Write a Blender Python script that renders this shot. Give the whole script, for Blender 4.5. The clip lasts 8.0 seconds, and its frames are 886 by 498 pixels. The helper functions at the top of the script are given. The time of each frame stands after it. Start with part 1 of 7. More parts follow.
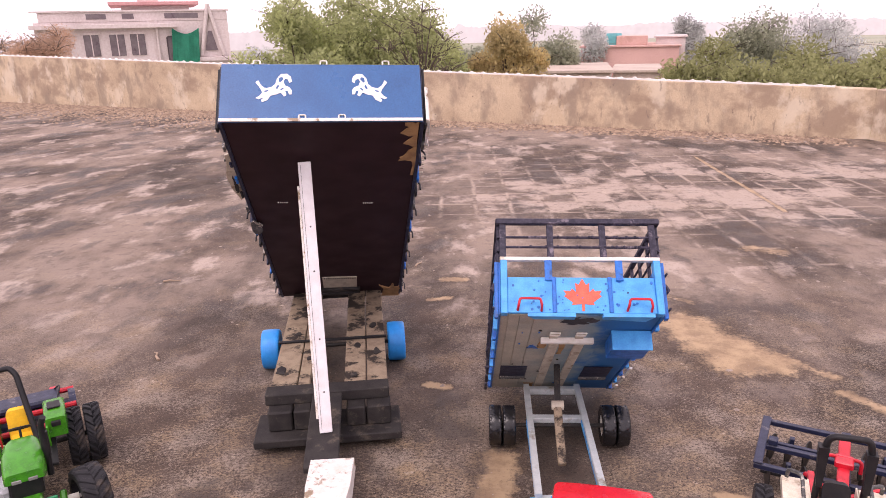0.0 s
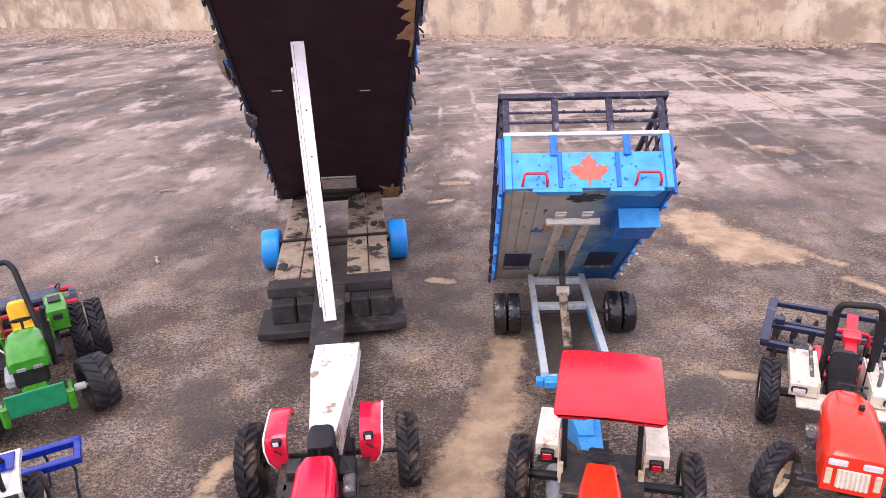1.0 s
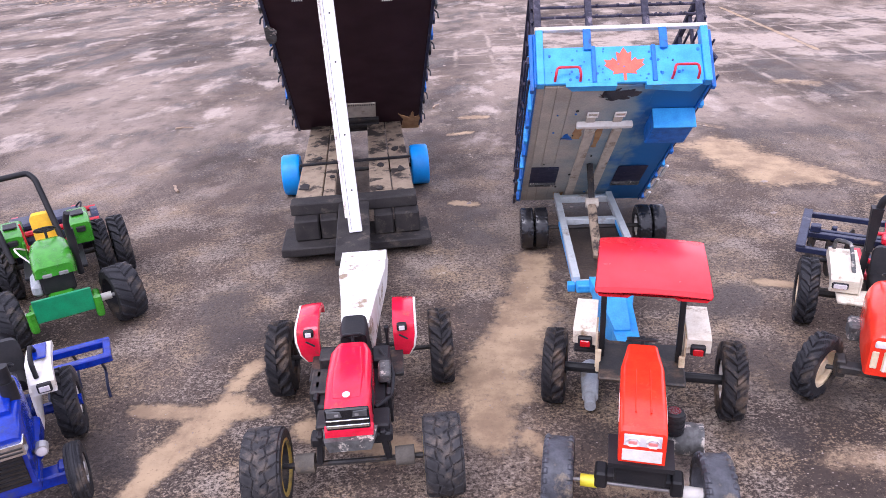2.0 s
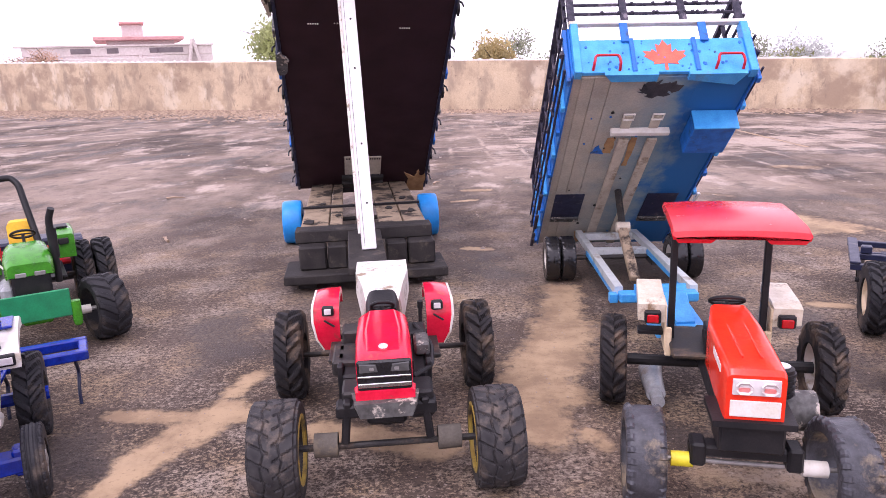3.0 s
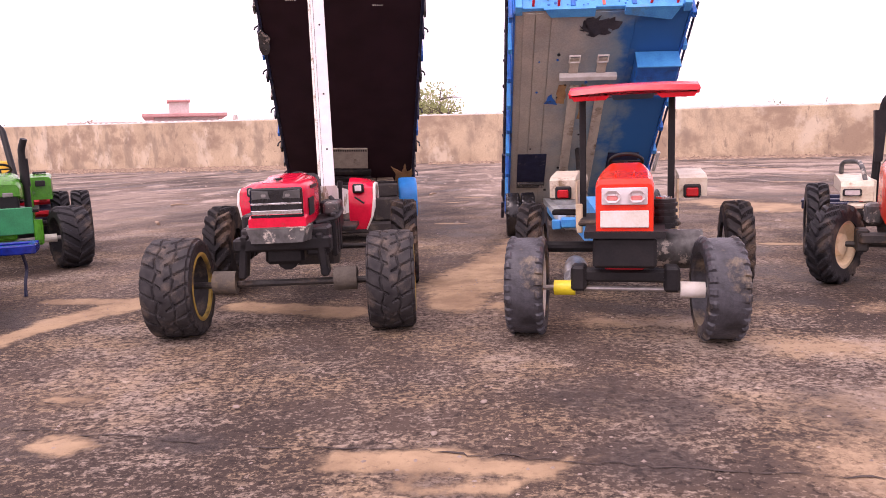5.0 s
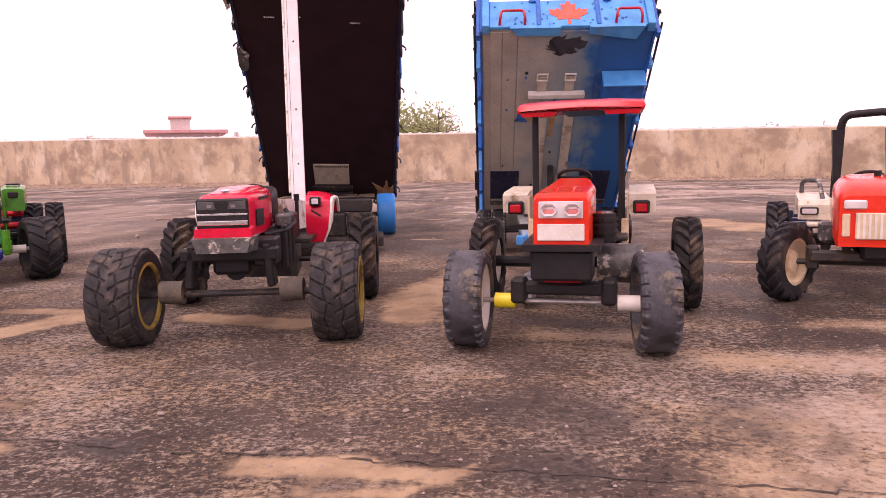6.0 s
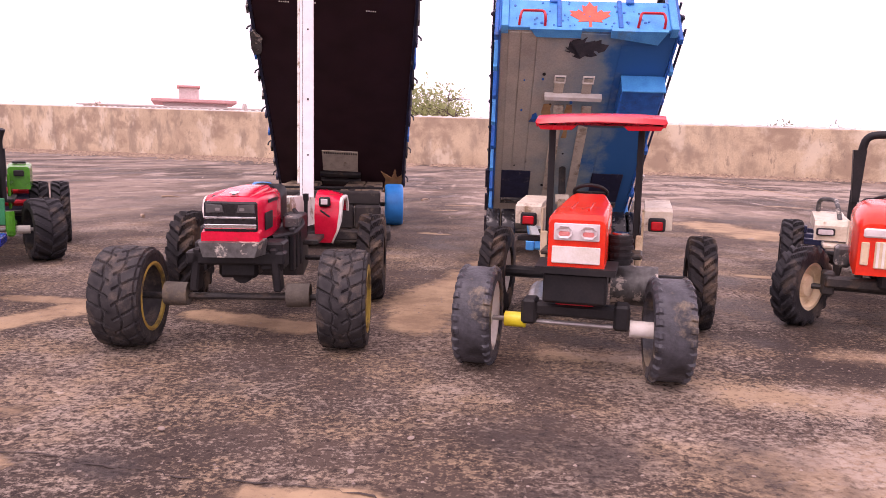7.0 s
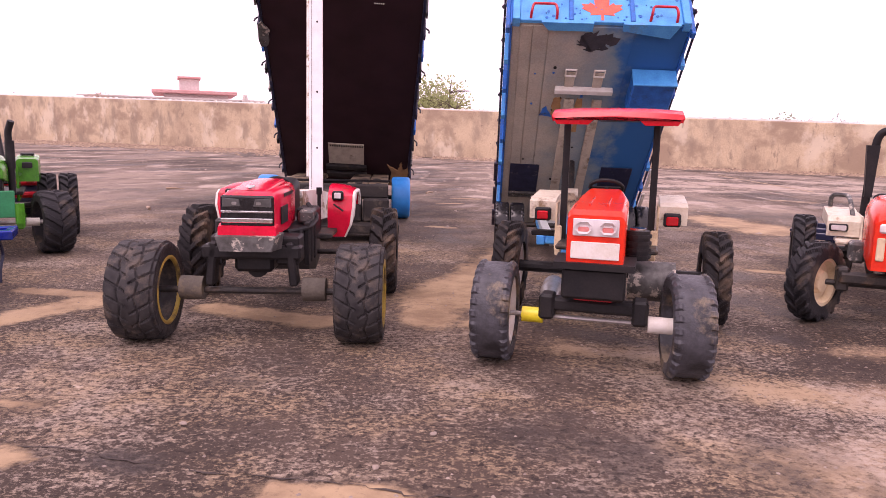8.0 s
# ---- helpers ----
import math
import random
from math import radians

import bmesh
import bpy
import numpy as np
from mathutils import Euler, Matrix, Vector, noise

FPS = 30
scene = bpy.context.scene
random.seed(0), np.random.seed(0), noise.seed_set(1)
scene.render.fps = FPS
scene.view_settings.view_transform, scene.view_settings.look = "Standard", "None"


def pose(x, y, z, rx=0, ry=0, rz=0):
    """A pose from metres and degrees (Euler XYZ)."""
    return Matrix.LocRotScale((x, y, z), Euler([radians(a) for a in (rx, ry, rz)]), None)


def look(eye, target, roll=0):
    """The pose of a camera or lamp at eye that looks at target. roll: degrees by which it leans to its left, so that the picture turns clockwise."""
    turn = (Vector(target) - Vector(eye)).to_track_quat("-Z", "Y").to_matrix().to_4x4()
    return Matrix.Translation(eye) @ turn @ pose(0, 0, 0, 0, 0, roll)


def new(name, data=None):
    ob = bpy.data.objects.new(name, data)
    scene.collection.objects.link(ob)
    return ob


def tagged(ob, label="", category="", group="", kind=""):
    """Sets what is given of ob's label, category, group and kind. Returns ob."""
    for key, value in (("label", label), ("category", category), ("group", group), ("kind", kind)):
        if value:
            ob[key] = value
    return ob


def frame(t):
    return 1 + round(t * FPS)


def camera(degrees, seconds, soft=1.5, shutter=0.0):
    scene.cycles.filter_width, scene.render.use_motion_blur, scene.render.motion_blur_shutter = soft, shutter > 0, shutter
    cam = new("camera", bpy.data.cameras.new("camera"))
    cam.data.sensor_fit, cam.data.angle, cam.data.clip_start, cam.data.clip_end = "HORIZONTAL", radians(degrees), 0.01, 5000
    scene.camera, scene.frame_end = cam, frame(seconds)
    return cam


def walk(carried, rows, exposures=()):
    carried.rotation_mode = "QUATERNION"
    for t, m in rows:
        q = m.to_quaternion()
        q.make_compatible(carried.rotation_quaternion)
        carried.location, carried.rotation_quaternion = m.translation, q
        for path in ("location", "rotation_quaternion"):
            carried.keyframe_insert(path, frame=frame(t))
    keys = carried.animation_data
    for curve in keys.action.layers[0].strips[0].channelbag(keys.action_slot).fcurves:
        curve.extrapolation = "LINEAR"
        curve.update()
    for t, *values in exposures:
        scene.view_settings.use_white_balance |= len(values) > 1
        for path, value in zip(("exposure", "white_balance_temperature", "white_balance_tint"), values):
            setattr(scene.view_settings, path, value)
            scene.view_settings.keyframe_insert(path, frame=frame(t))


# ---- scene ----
cam = camera(63.6, 8.0, soft=0.8)
PATH = [
    (0, (0.106, -0.009, 1.482), (0.001, 1.899, 0.891), -1.4),
    (0.5, (0.11, -0.006, 1.452), (0.005, 1.889, 0.819), -1.9),
    (1, (0.093, -0.004, 1.326), (-0.015, 1.834, 0.546), -2.6),
    (1.5, (0.072, -0.026, 1.233), (-0.059, 1.763, 0.348), -3.1),
    (1.7, (0.052, -0.056, 1.197), (-0.086, 1.714, 0.277), -3.6),
    (2.8, (-0.067, 0.012, 0.824), (-0.169, 1.941, 0.305), -1.5),
    (3, (-0.132, 0.015, 0.71), (-0.195, 1.951, 0.213), -1.9),
    (3.2, (-0.234, -0.034, 0.64), (-0.315, 1.907, 0.166), -3.8),
    (3.4, (-0.252, -0.055, 0.565), (-0.37, 1.89, 0.111), -4.9),
    (3.5, (-0.24, -0.068, 0.511), (-0.419, 1.874, 0.069), -4.3),
    (3.7, (-0.171, -0.065, 0.438), (-0.297, 1.877, -0.025), -4.2),
    (4, (-0.072, -0.074, 0.378), (-0.214, 1.883, -0.008), -3.1),
    (4.2, (-0.031, -0.084, 0.364), (-0.116, 1.877, -0.022), -2.6),
    (4.5, (0.032, -0.091, 0.362), (-0.077, 1.886, 0.081), -2.9),
    (4.8, (0.078, -0.102, 0.323), (-0.097, 1.863, -0.003), -1.3),
    (5, (0.102, -0.1, 0.32), (-0.052, 1.873, 0.029), -2.0),
    (5.2, (0.137, -0.091, 0.308), (0.025, 1.888, 0.047), -1.7),
    (6.3, (0.198, -0.109, 0.308), (0.005, 1.867, 0.068), -0.4),
    (6.5, (0.187, -0.097, 0.315), (0.013, 1.87, -0.003), 1.7),
    (7, (0.181, -0.076, 0.359), (0.022, 1.896, 0.068), 1.2),
    (7.5, (0.164, -0.073, 0.363), (0.031, 1.899, 0.058), 1.5),
    (8, (0.153, -0.075, 0.362), (-0.006, 1.894, 0.05), 1.4),
]
# seconds, stops, kelvin, tint: the phone drifts towards violet as it dips to the floor
TONE = [(0, 0.44, 6700, 28), (0.6, 0.58, 6550, 27), (1.5, 0.8, 5480, 21), (3, 0.7, 6050, 30), (3.5, 0.74, 6150, 31), (4.5, 0.72, 6150, 32), (5, 0.54, 6800, 39), (6.5, 0.32, 7300, 45), (7, 0.44, 6850, 43), (8, 0.44, 6850, 43)]
walk(cam, [(t, look(eye, target, roll)) for t, eye, target, roll in PATH], TONE)

# ---- world and light ----
world = bpy.data.worlds.new("overcast_sky")
scene.world = world
world.use_nodes = True
wn, wl = world.node_tree.nodes, world.node_tree.links
sky = wn.new("ShaderNodeTexSky")
sky.sky_type = "NISHITA"
sky.sun_disc = False
sky.sun_elevation, sky.sun_rotation = radians(52), radians(200)
sky.dust_density, sky.air_density = 6.0, 1.0
veil = wn.new("ShaderNodeMixRGB")
veil.inputs[0].default_value = 0.93
veil.inputs[2].default_value = (10.6, 10.05, 10.5, 1)
wl.new(sky.outputs[0], veil.inputs[1])
wl.new(veil.outputs[0], wn["Background"].inputs[0])
wn["Background"].inputs[1].default_value = 0.11
sun = new("sun", bpy.data.lights.new("sun", "SUN"))
sun.data.energy, sun.data.angle, sun.data.color = 0.9, radians(25), (1, 0.95, 0.88)
sun.matrix_world = look((-2.0, -3.5, 6.5), (0, 0, 0))

# ---- materials ----
def mat(name, c1, c2=None, rough=0.5, metal=0.0, scale=30.0, fine=240.0, bump=0.15, dirt=None, dirt_amount=0.4, spread=0.12, spec=0.5):
    """Two-scale mottled surface with optional dirt patches, in the thing's own metres."""
    m = bpy.data.materials.new(name)
    m.use_nodes = True
    n, l = m.node_tree.nodes, m.node_tree.links
    b = n["Principled BSDF"]
    tc = n.new("ShaderNodeTexCoord")
    na, nb = n.new("ShaderNodeTexNoise"), n.new("ShaderNodeTexNoise")
    na.inputs["Scale"].default_value, nb.inputs["Scale"].default_value = scale, fine
    na.inputs["Detail"].default_value, nb.inputs["Detail"].default_value = 6, 3
    l.new(tc.outputs["Object"], na.inputs["Vector"]), l.new(tc.outputs["Object"], nb.inputs["Vector"])
    c2 = c2 or tuple(min(1, v * 0.72) for v in c1)
    mx = n.new("ShaderNodeMixRGB")
    mx.inputs[1].default_value, mx.inputs[2].default_value = (*c1, 1), (*c2, 1)
    rp = n.new("ShaderNodeValToRGB")
    rp.color_ramp.elements[0].position, rp.color_ramp.elements[1].position = 0.38, 0.68
    l.new(na.outputs[0], rp.inputs[0]), l.new(rp.outputs[0], mx.inputs[0])
    last = mx
    if dirt:
        nd = n.new("ShaderNodeTexNoise")
        nd.inputs["Scale"].default_value, nd.inputs["Detail"].default_value = scale * 0.45, 9
        nd.inputs["Roughness"].default_value = 0.68
        l.new(tc.outputs["Object"], nd.inputs["Vector"])
        rd = n.new("ShaderNodeValToRGB")
        rd.color_ramp.elements[0].position = 0.72 - dirt_amount * 0.5
        rd.color_ramp.elements[1].position = 0.72 - dirt_amount * 0.5 + spread
        l.new(nd.outputs[0], rd.inputs[0])
        md = n.new("ShaderNodeMixRGB")
        md.inputs[2].default_value = (*dirt, 1)
        l.new(rd.outputs[0], md.inputs[0]), l.new(mx.outputs[0], md.inputs[1])
        last = md
    fm = n.new("ShaderNodeMixRGB")
    fm.blend_type, fm.inputs[0].default_value = "OVERLAY", 0.3
    l.new(last.outputs[0], fm.inputs[1]), l.new(nb.outputs[0], fm.inputs[2])
    l.new(fm.outputs[0], b.inputs["Base Color"])
    rr = n.new("ShaderNodeMapRange")
    rr.inputs[3].default_value, rr.inputs[4].default_value = max(0.03, rough - 0.12), min(1, rough + 0.15)
    l.new(na.outputs[0], rr.inputs[0]), l.new(rr.outputs[0], b.inputs["Roughness"])
    b.inputs["Metallic"].default_value, b.inputs["Specular IOR Level"].default_value = metal, spec
    if bump:
        bp = n.new("ShaderNodeBump")
        bp.inputs["Strength"].default_value, bp.inputs["Distance"].default_value = bump, 0.002
        l.new(nb.outputs[0], bp.inputs["Height"]), l.new(bp.outputs[0], b.inputs["Normal"])
    return m


MUD = (0.17, 0.12, 0.08)
M = dict(
    red_a=mat("crimson_paint", (0.76, 0.014, 0.05), (0.64, 0.01, 0.035), 0.16, scale=40, dirt=(0.34, 0.05, 0.045), dirt_amount=0.26, spread=0.1, bump=0.03),
    red_b=mat("orange_red_paint", (0.85, 0.042, 0.012), (0.74, 0.03, 0.01), 0.18, scale=40, dirt=(0.5, 0.08, 0.04), dirt_amount=0.24, spread=0.1, bump=0.03),
    red_c=mat("canopy_red_film", (0.66, 0.02, 0.03), (0.55, 0.012, 0.02), 0.22, scale=18, bump=0.1, dirt=(0.6, 0.12, 0.12), dirt_amount=0.22),
    red_frame=mat("red_enamel", (0.6, 0.015, 0.03), rough=0.35, dirt=(0.3, 0.05, 0.04), dirt_amount=0.2),
    white_paint=mat("white_painted_sheet", (0.8, 0.77, 0.72), (0.66, 0.62, 0.55), 0.45, dirt=(0.42, 0.32, 0.2), dirt_amount=0.25),
    plank_white=mat("white_pvc", (0.82, 0.8, 0.8), (0.74, 0.71, 0.71), 0.4, dirt=(0.5, 0.42, 0.38), dirt_amount=0.12),
    white_tape=mat("scuffed_white_tape", (0.8, 0.77, 0.73), (0.7, 0.65, 0.57), 0.5, dirt=(0.3, 0.22, 0.14), dirt_amount=0.36, scale=34, spread=0.06),
    cream=mat("cream_plastic", (0.76, 0.62, 0.42), (0.62, 0.48, 0.3), 0.5, dirt=(0.3, 0.2, 0.1), dirt_amount=0.28),
    rubber=mat("dusty_rubber", (0.02, 0.02, 0.023), (0.036, 0.035, 0.038), 0.55, scale=28, dirt=(0.19, 0.145, 0.105), dirt_amount=0.4, spread=0.25, bump=0.3, spec=0.18),
    rubber_worn=mat("worn_dusty_rubber", (0.045, 0.043, 0.044), (0.022, 0.021, 0.023), 0.6, scale=60, dirt=(0.13, 0.105, 0.085), dirt_amount=0.42, spread=0.18, bump=0.4, spec=0.2),
    rubber_muddy=mat("muddy_rubber", (0.02, 0.019, 0.021), (0.034, 0.031, 0.031), 0.75, scale=26, dirt=(0.2, 0.145, 0.1), dirt_amount=0.48, spread=0.2, bump=0.3, spec=0.18),
    rubber_grey=mat("worn_grey_rubber", (0.07, 0.072, 0.084), (0.022, 0.022, 0.026), 0.45, scale=34, dirt=(0.2, 0.16, 0.11), dirt_amount=0.4, spread=0.12, bump=0.4, spec=0.4),
    black=mat("black_plastic", (0.013, 0.013, 0.015), (0.022, 0.02, 0.021), 0.45, dirt=(0.06, 0.048, 0.038), dirt_amount=0.2, spec=0.25),
    black_gloss=mat("gloss_black", (0.01, 0.01, 0.012), (0.016, 0.016, 0.018), 0.18, bump=0.0),
    steel_dark=mat("dark_metal", (0.035, 0.034, 0.035), (0.06, 0.055, 0.05), 0.5, 0.4, dirt=(0.14, 0.1, 0.07), dirt_amount=0.35, spec=0.3),
    steel=mat("bare_metal", (0.45, 0.44, 0.43), (0.33, 0.31, 0.29), 0.42, 0.7, dirt=(0.25, 0.18, 0.12), dirt_amount=0.28),
    grey_plastic=mat("grimy_grey_plastic", (0.1, 0.1, 0.097), (0.04, 0.038, 0.036), 0.5, scale=75, dirt=(0.46, 0.41, 0.35), dirt_amount=0.32, spread=0.05),
    clay=mat("mud_caked_can", (0.13, 0.115, 0.095), (0.09, 0.08, 0.07), 0.85, dirt=(0.2, 0.16, 0.11), dirt_amount=0.4, bump=0.5, spec=0.2),
    chrome=mat("chrome", (0.75, 0.75, 0.76), (0.6, 0.6, 0.6), 0.16, 1.0, bump=0.0),
    lens=mat("milky_lens", (0.75, 0.72, 0.72), (0.6, 0.55, 0.55), 0.2, bump=0.02),
    lens_grey=mat("grey_lens", (0.3, 0.29, 0.28), (0.2, 0.19, 0.18), 0.2, bump=0.02),
    lens_smoke=mat("smoked_lens", (0.12, 0.12, 0.12), (0.07, 0.07, 0.07), 0.12, bump=0.02),
    red_lens=mat("red_lens", (0.6, 0.01, 0.02), (0.4, 0.01, 0.01), 0.15, bump=0.0),
    pink=mat("pink_decal", (0.75, 0.28, 0.26), (0.7, 0.2, 0.18), 0.3, bump=0.0),
    yellow=mat("yellow_plastic", (0.85, 0.75, 0.03), (0.75, 0.62, 0.02), 0.35, dirt=(0.5, 0.4, 0.1), dirt_amount=0.2),
    seat_yellow=mat("seat_yellow", (0.85, 0.5, 0.02), (0.7, 0.4, 0.02), 0.4),
    gold_rim=mat("muddy_gold_rim", (0.42, 0.3, 0.05), (0.3, 0.2, 0.05), 0.5, dirt=(0.06, 0.05, 0.04), dirt_amount=0.42),
    green=mat("bright_green_paint", (0.05, 0.28, 0.016), (0.035, 0.2, 0.012), 0.22, scale=45, dirt=(0.03, 0.09, 0.02), dirt_amount=0.3, spread=0.2),
    green_dark=mat("green_sheet", (0.01, 0.25, 0.1), (0.008, 0.19, 0.075), 0.35, dirt=(0.1, 0.26, 0.15), dirt_amount=0.2),
    blue_t=mat("royal_blue_paint", (0.006, 0.03, 0.34), (0.004, 0.018, 0.22), 0.16, scale=45, dirt=(0.03, 0.045, 0.12), dirt_amount=0.3, spread=0.15),
    blue_wheel=mat("sky_blue_plastic", (0.012, 0.3, 0.8), (0.01, 0.25, 0.7), 0.4, dirt=(0.03, 0.2, 0.46), dirt_amount=0.2),
    blue_panel=mat("blue_laminate", (0.03, 0.12, 0.3), (0.024, 0.1, 0.26), 0.3, scale=10, dirt=(0.02, 0.06, 0.15), dirt_amount=0.15),
    blue_light=mat("light_blue_paint", (0.06, 0.38, 0.78), (0.035, 0.28, 0.68), 0.38, scale=26, dirt=(0.1, 0.22, 0.36), dirt_amount=0.3, spread=0.14),
    blue_mid=mat("mid_blue_paint", (0.01, 0.16, 0.56), (0.008, 0.11, 0.42), 0.35, scale=40, dirt=(0.025, 0.06, 0.15), dirt_amount=0.34, spread=0.1),
    navy=mat("navy_paint", (0.02, 0.025, 0.06), (0.013, 0.016, 0.04), 0.4, scale=45, dirt=(0.13, 0.12, 0.13), dirt_amount=0.28, spread=0.08, spec=0.35),
    cage=mat("black_cage_paint", (0.025, 0.024, 0.04), (0.06, 0.052, 0.075), 0.5, scale=60, dirt=(0.2, 0.17, 0.2), dirt_amount=0.3, spread=0.1, spec=0.25),
    under_a=mat("maroon_black_board", (0.034, 0.014, 0.019), (0.025, 0.011, 0.014), 0.6, scale=8, bump=0.08, spec=0.2),
    cardboard=mat("torn_ply", (0.42, 0.25, 0.11), (0.3, 0.17, 0.08), 0.8, dirt=(0.12, 0.08, 0.05), dirt_amount=0.25),
    wood=mat("weathered_board", (0.36, 0.28, 0.195), (0.24, 0.18, 0.125), 0.75, scale=22, dirt=(0.045, 0.036, 0.03), dirt_amount=0.44, spread=0.07, bump=0.45, spec=0.2),
    wood_dark=mat("tarred_board", (0.03, 0.027, 0.027), (0.05, 0.045, 0.042), 0.65, scale=20, dirt=(0.14, 0.115, 0.09), dirt_amount=0.3, bump=0.35, spec=0.15),
    under_b=mat("grey_board_with_blue", (0.6, 0.57, 0.49), (0.48, 0.46, 0.4), 0.55, scale=7, dirt=(0.12, 0.34, 0.46), dirt_amount=0.42, spread=0.3, spec=0.3),
    beige=mat("beige_batten", (0.56, 0.5, 0.4), (0.44, 0.38, 0.3), 0.65, dirt=(0.2, 0.14, 0.09), dirt_amount=0.35),
    char=mat("scorched_patch", (0.03, 0.03, 0.04), (0.06, 0.06, 0.07), 0.7, bump=0.5),
    leaf_red=mat("orange_red_leaf_paint", (0.85, 0.1, 0.06), (0.8, 0.14, 0.08), 0.45),
    alu=mat("pale_painted_rail", (0.62, 0.66, 0.66), (0.5, 0.55, 0.56), 0.4, 0.2, dirt=(0.3, 0.26, 0.2), dirt_amount=0.35),
    clear=mat("frosted_bottle", (0.4, 0.42, 0.44), (0.3, 0.31, 0.32), 0.2, dirt=(0.3, 0.25, 0.2), dirt_amount=0.3),
)


# ---- mesh helpers ----
def merge(bm, other, m=None):
    me = bpy.data.meshes.new("tmp")
    other.to_mesh(me)
    other.free()
    if m is not None:
        me.transform(m)
    bm.from_mesh(me)
    bpy.data.meshes.remove(me)


def box(bm, x0, x1, y0, y1, z0, z1, bev=0.002, m=None):
    t = bmesh.new()
    bmesh.ops.create_cube(t, size=1)
    for v in t.verts:
        v.co = (x0 + (v.co.x + 0.5) * (x1 - x0), y0 + (v.co.y + 0.5) * (y1 - y0), z0 + (v.co.z + 0.5) * (z1 - z0))
    if bev:
        bmesh.ops.bevel(t, geom=t.edges[:], offset=bev, segments=1, affect="EDGES")
    merge(bm, t, m)
    return bm


def tube(bm, pts, r, seg=10, r2=None):
    """A round bar along a polyline."""
    pts = [Vector(p) for p in pts]
    rings = []
    for i, p in enumerate(pts):
        d = (pts[min(i + 1, len(pts) - 1)] - pts[max(i - 1, 0)]).normalized()
        a = d.orthogonal().normalized() if i == 0 else (a - d * a.dot(d)).normalized()
        b = d.cross(a)
        rad = r if r2 is None else r + (r2 - r) * i / (len(pts) - 1)
        rings.append([bm.verts.new(p + rad * (math.cos(k * math.tau / seg) * a + math.sin(k * math.tau / seg) * b)) for k in range(seg)])
    for u, w in zip(rings, rings[1:]):
        for k in range(seg):
            bm.faces.new((u[k], u[(k + 1) % seg], w[(k + 1) % seg], w[k]))
    bm.faces.new(rings[0][::-1]), bm.faces.new(rings[-1])
    return bm


def loft(bm, loops, closed_ends=True):
    """Skins closed loops of equal length."""
    rings = [[bm.verts.new(p) for p in lp] for lp in loops]
    n = len(rings[0])
    for u, w in zip(rings, rings[1:]):
        for k in range(n):
            bm.faces.new((u[k], u[(k + 1) % n], w[(k + 1) % n], w[k]))
    if closed_ends:
        bm.faces.new(rings[0][::-1]), bm.faces.new(rings[-1])
    bmesh.ops.recalc_face_normals(bm, faces=bm.faces[:])
    return bm


def slab(bm, outline, z0, z1, m=None):
    """A flat outline in x, y with thickness."""
    t = bmesh.new()
    loft(t, [[(x, y, z0) for x, y in outline], [(x, y, z1) for x, y in outline]])
    merge(bm, t, m)
    return bm


def bow(pts, steps=5):
    """Rounds the corners of a polyline."""
    pts = [Vector(p) for p in pts]
    out = [pts[0]]
    for a, b, c in zip(pts, pts[1:], pts[2:]):
        k = min((b - a).length, (c - b).length) * 0.35
        p, q = b + (a - b).normalized() * k, b + (c - b).normalized() * k
        out += [p.lerp(b, s / steps).lerp(b.lerp(q, s / steps), s / steps) for s in range(steps + 1)]
    return out + [pts[-1]]


def part(name, bm, material, parent, label="", at=None, smooth=False):
    """One mesh object under a thing or a part."""
    me = bm
    if isinstance(bm, bmesh.types.BMesh):
        me = bpy.data.meshes.new(name)
        bm.to_mesh(me)
        bm.free()
        me.materials.append(M[material] if isinstance(material, str) else material)
        if smooth:
            me.shade_smooth()
            me.set_sharp_from_angle(angle=radians(38))
    ob = new(name, me)
    ob.parent = parent
    if at is not None:
        ob.matrix_basis = at
    return tagged(ob, label)


def thing(name, label, category, m, group=""):
    ob = tagged(new(name), label, category, group)
    ob.empty_display_size = 0.05
    ob.matrix_basis = m
    return ob


def B():
    return bmesh.new()


def bx(*a, **k):
    return box(B(), *a, **k)


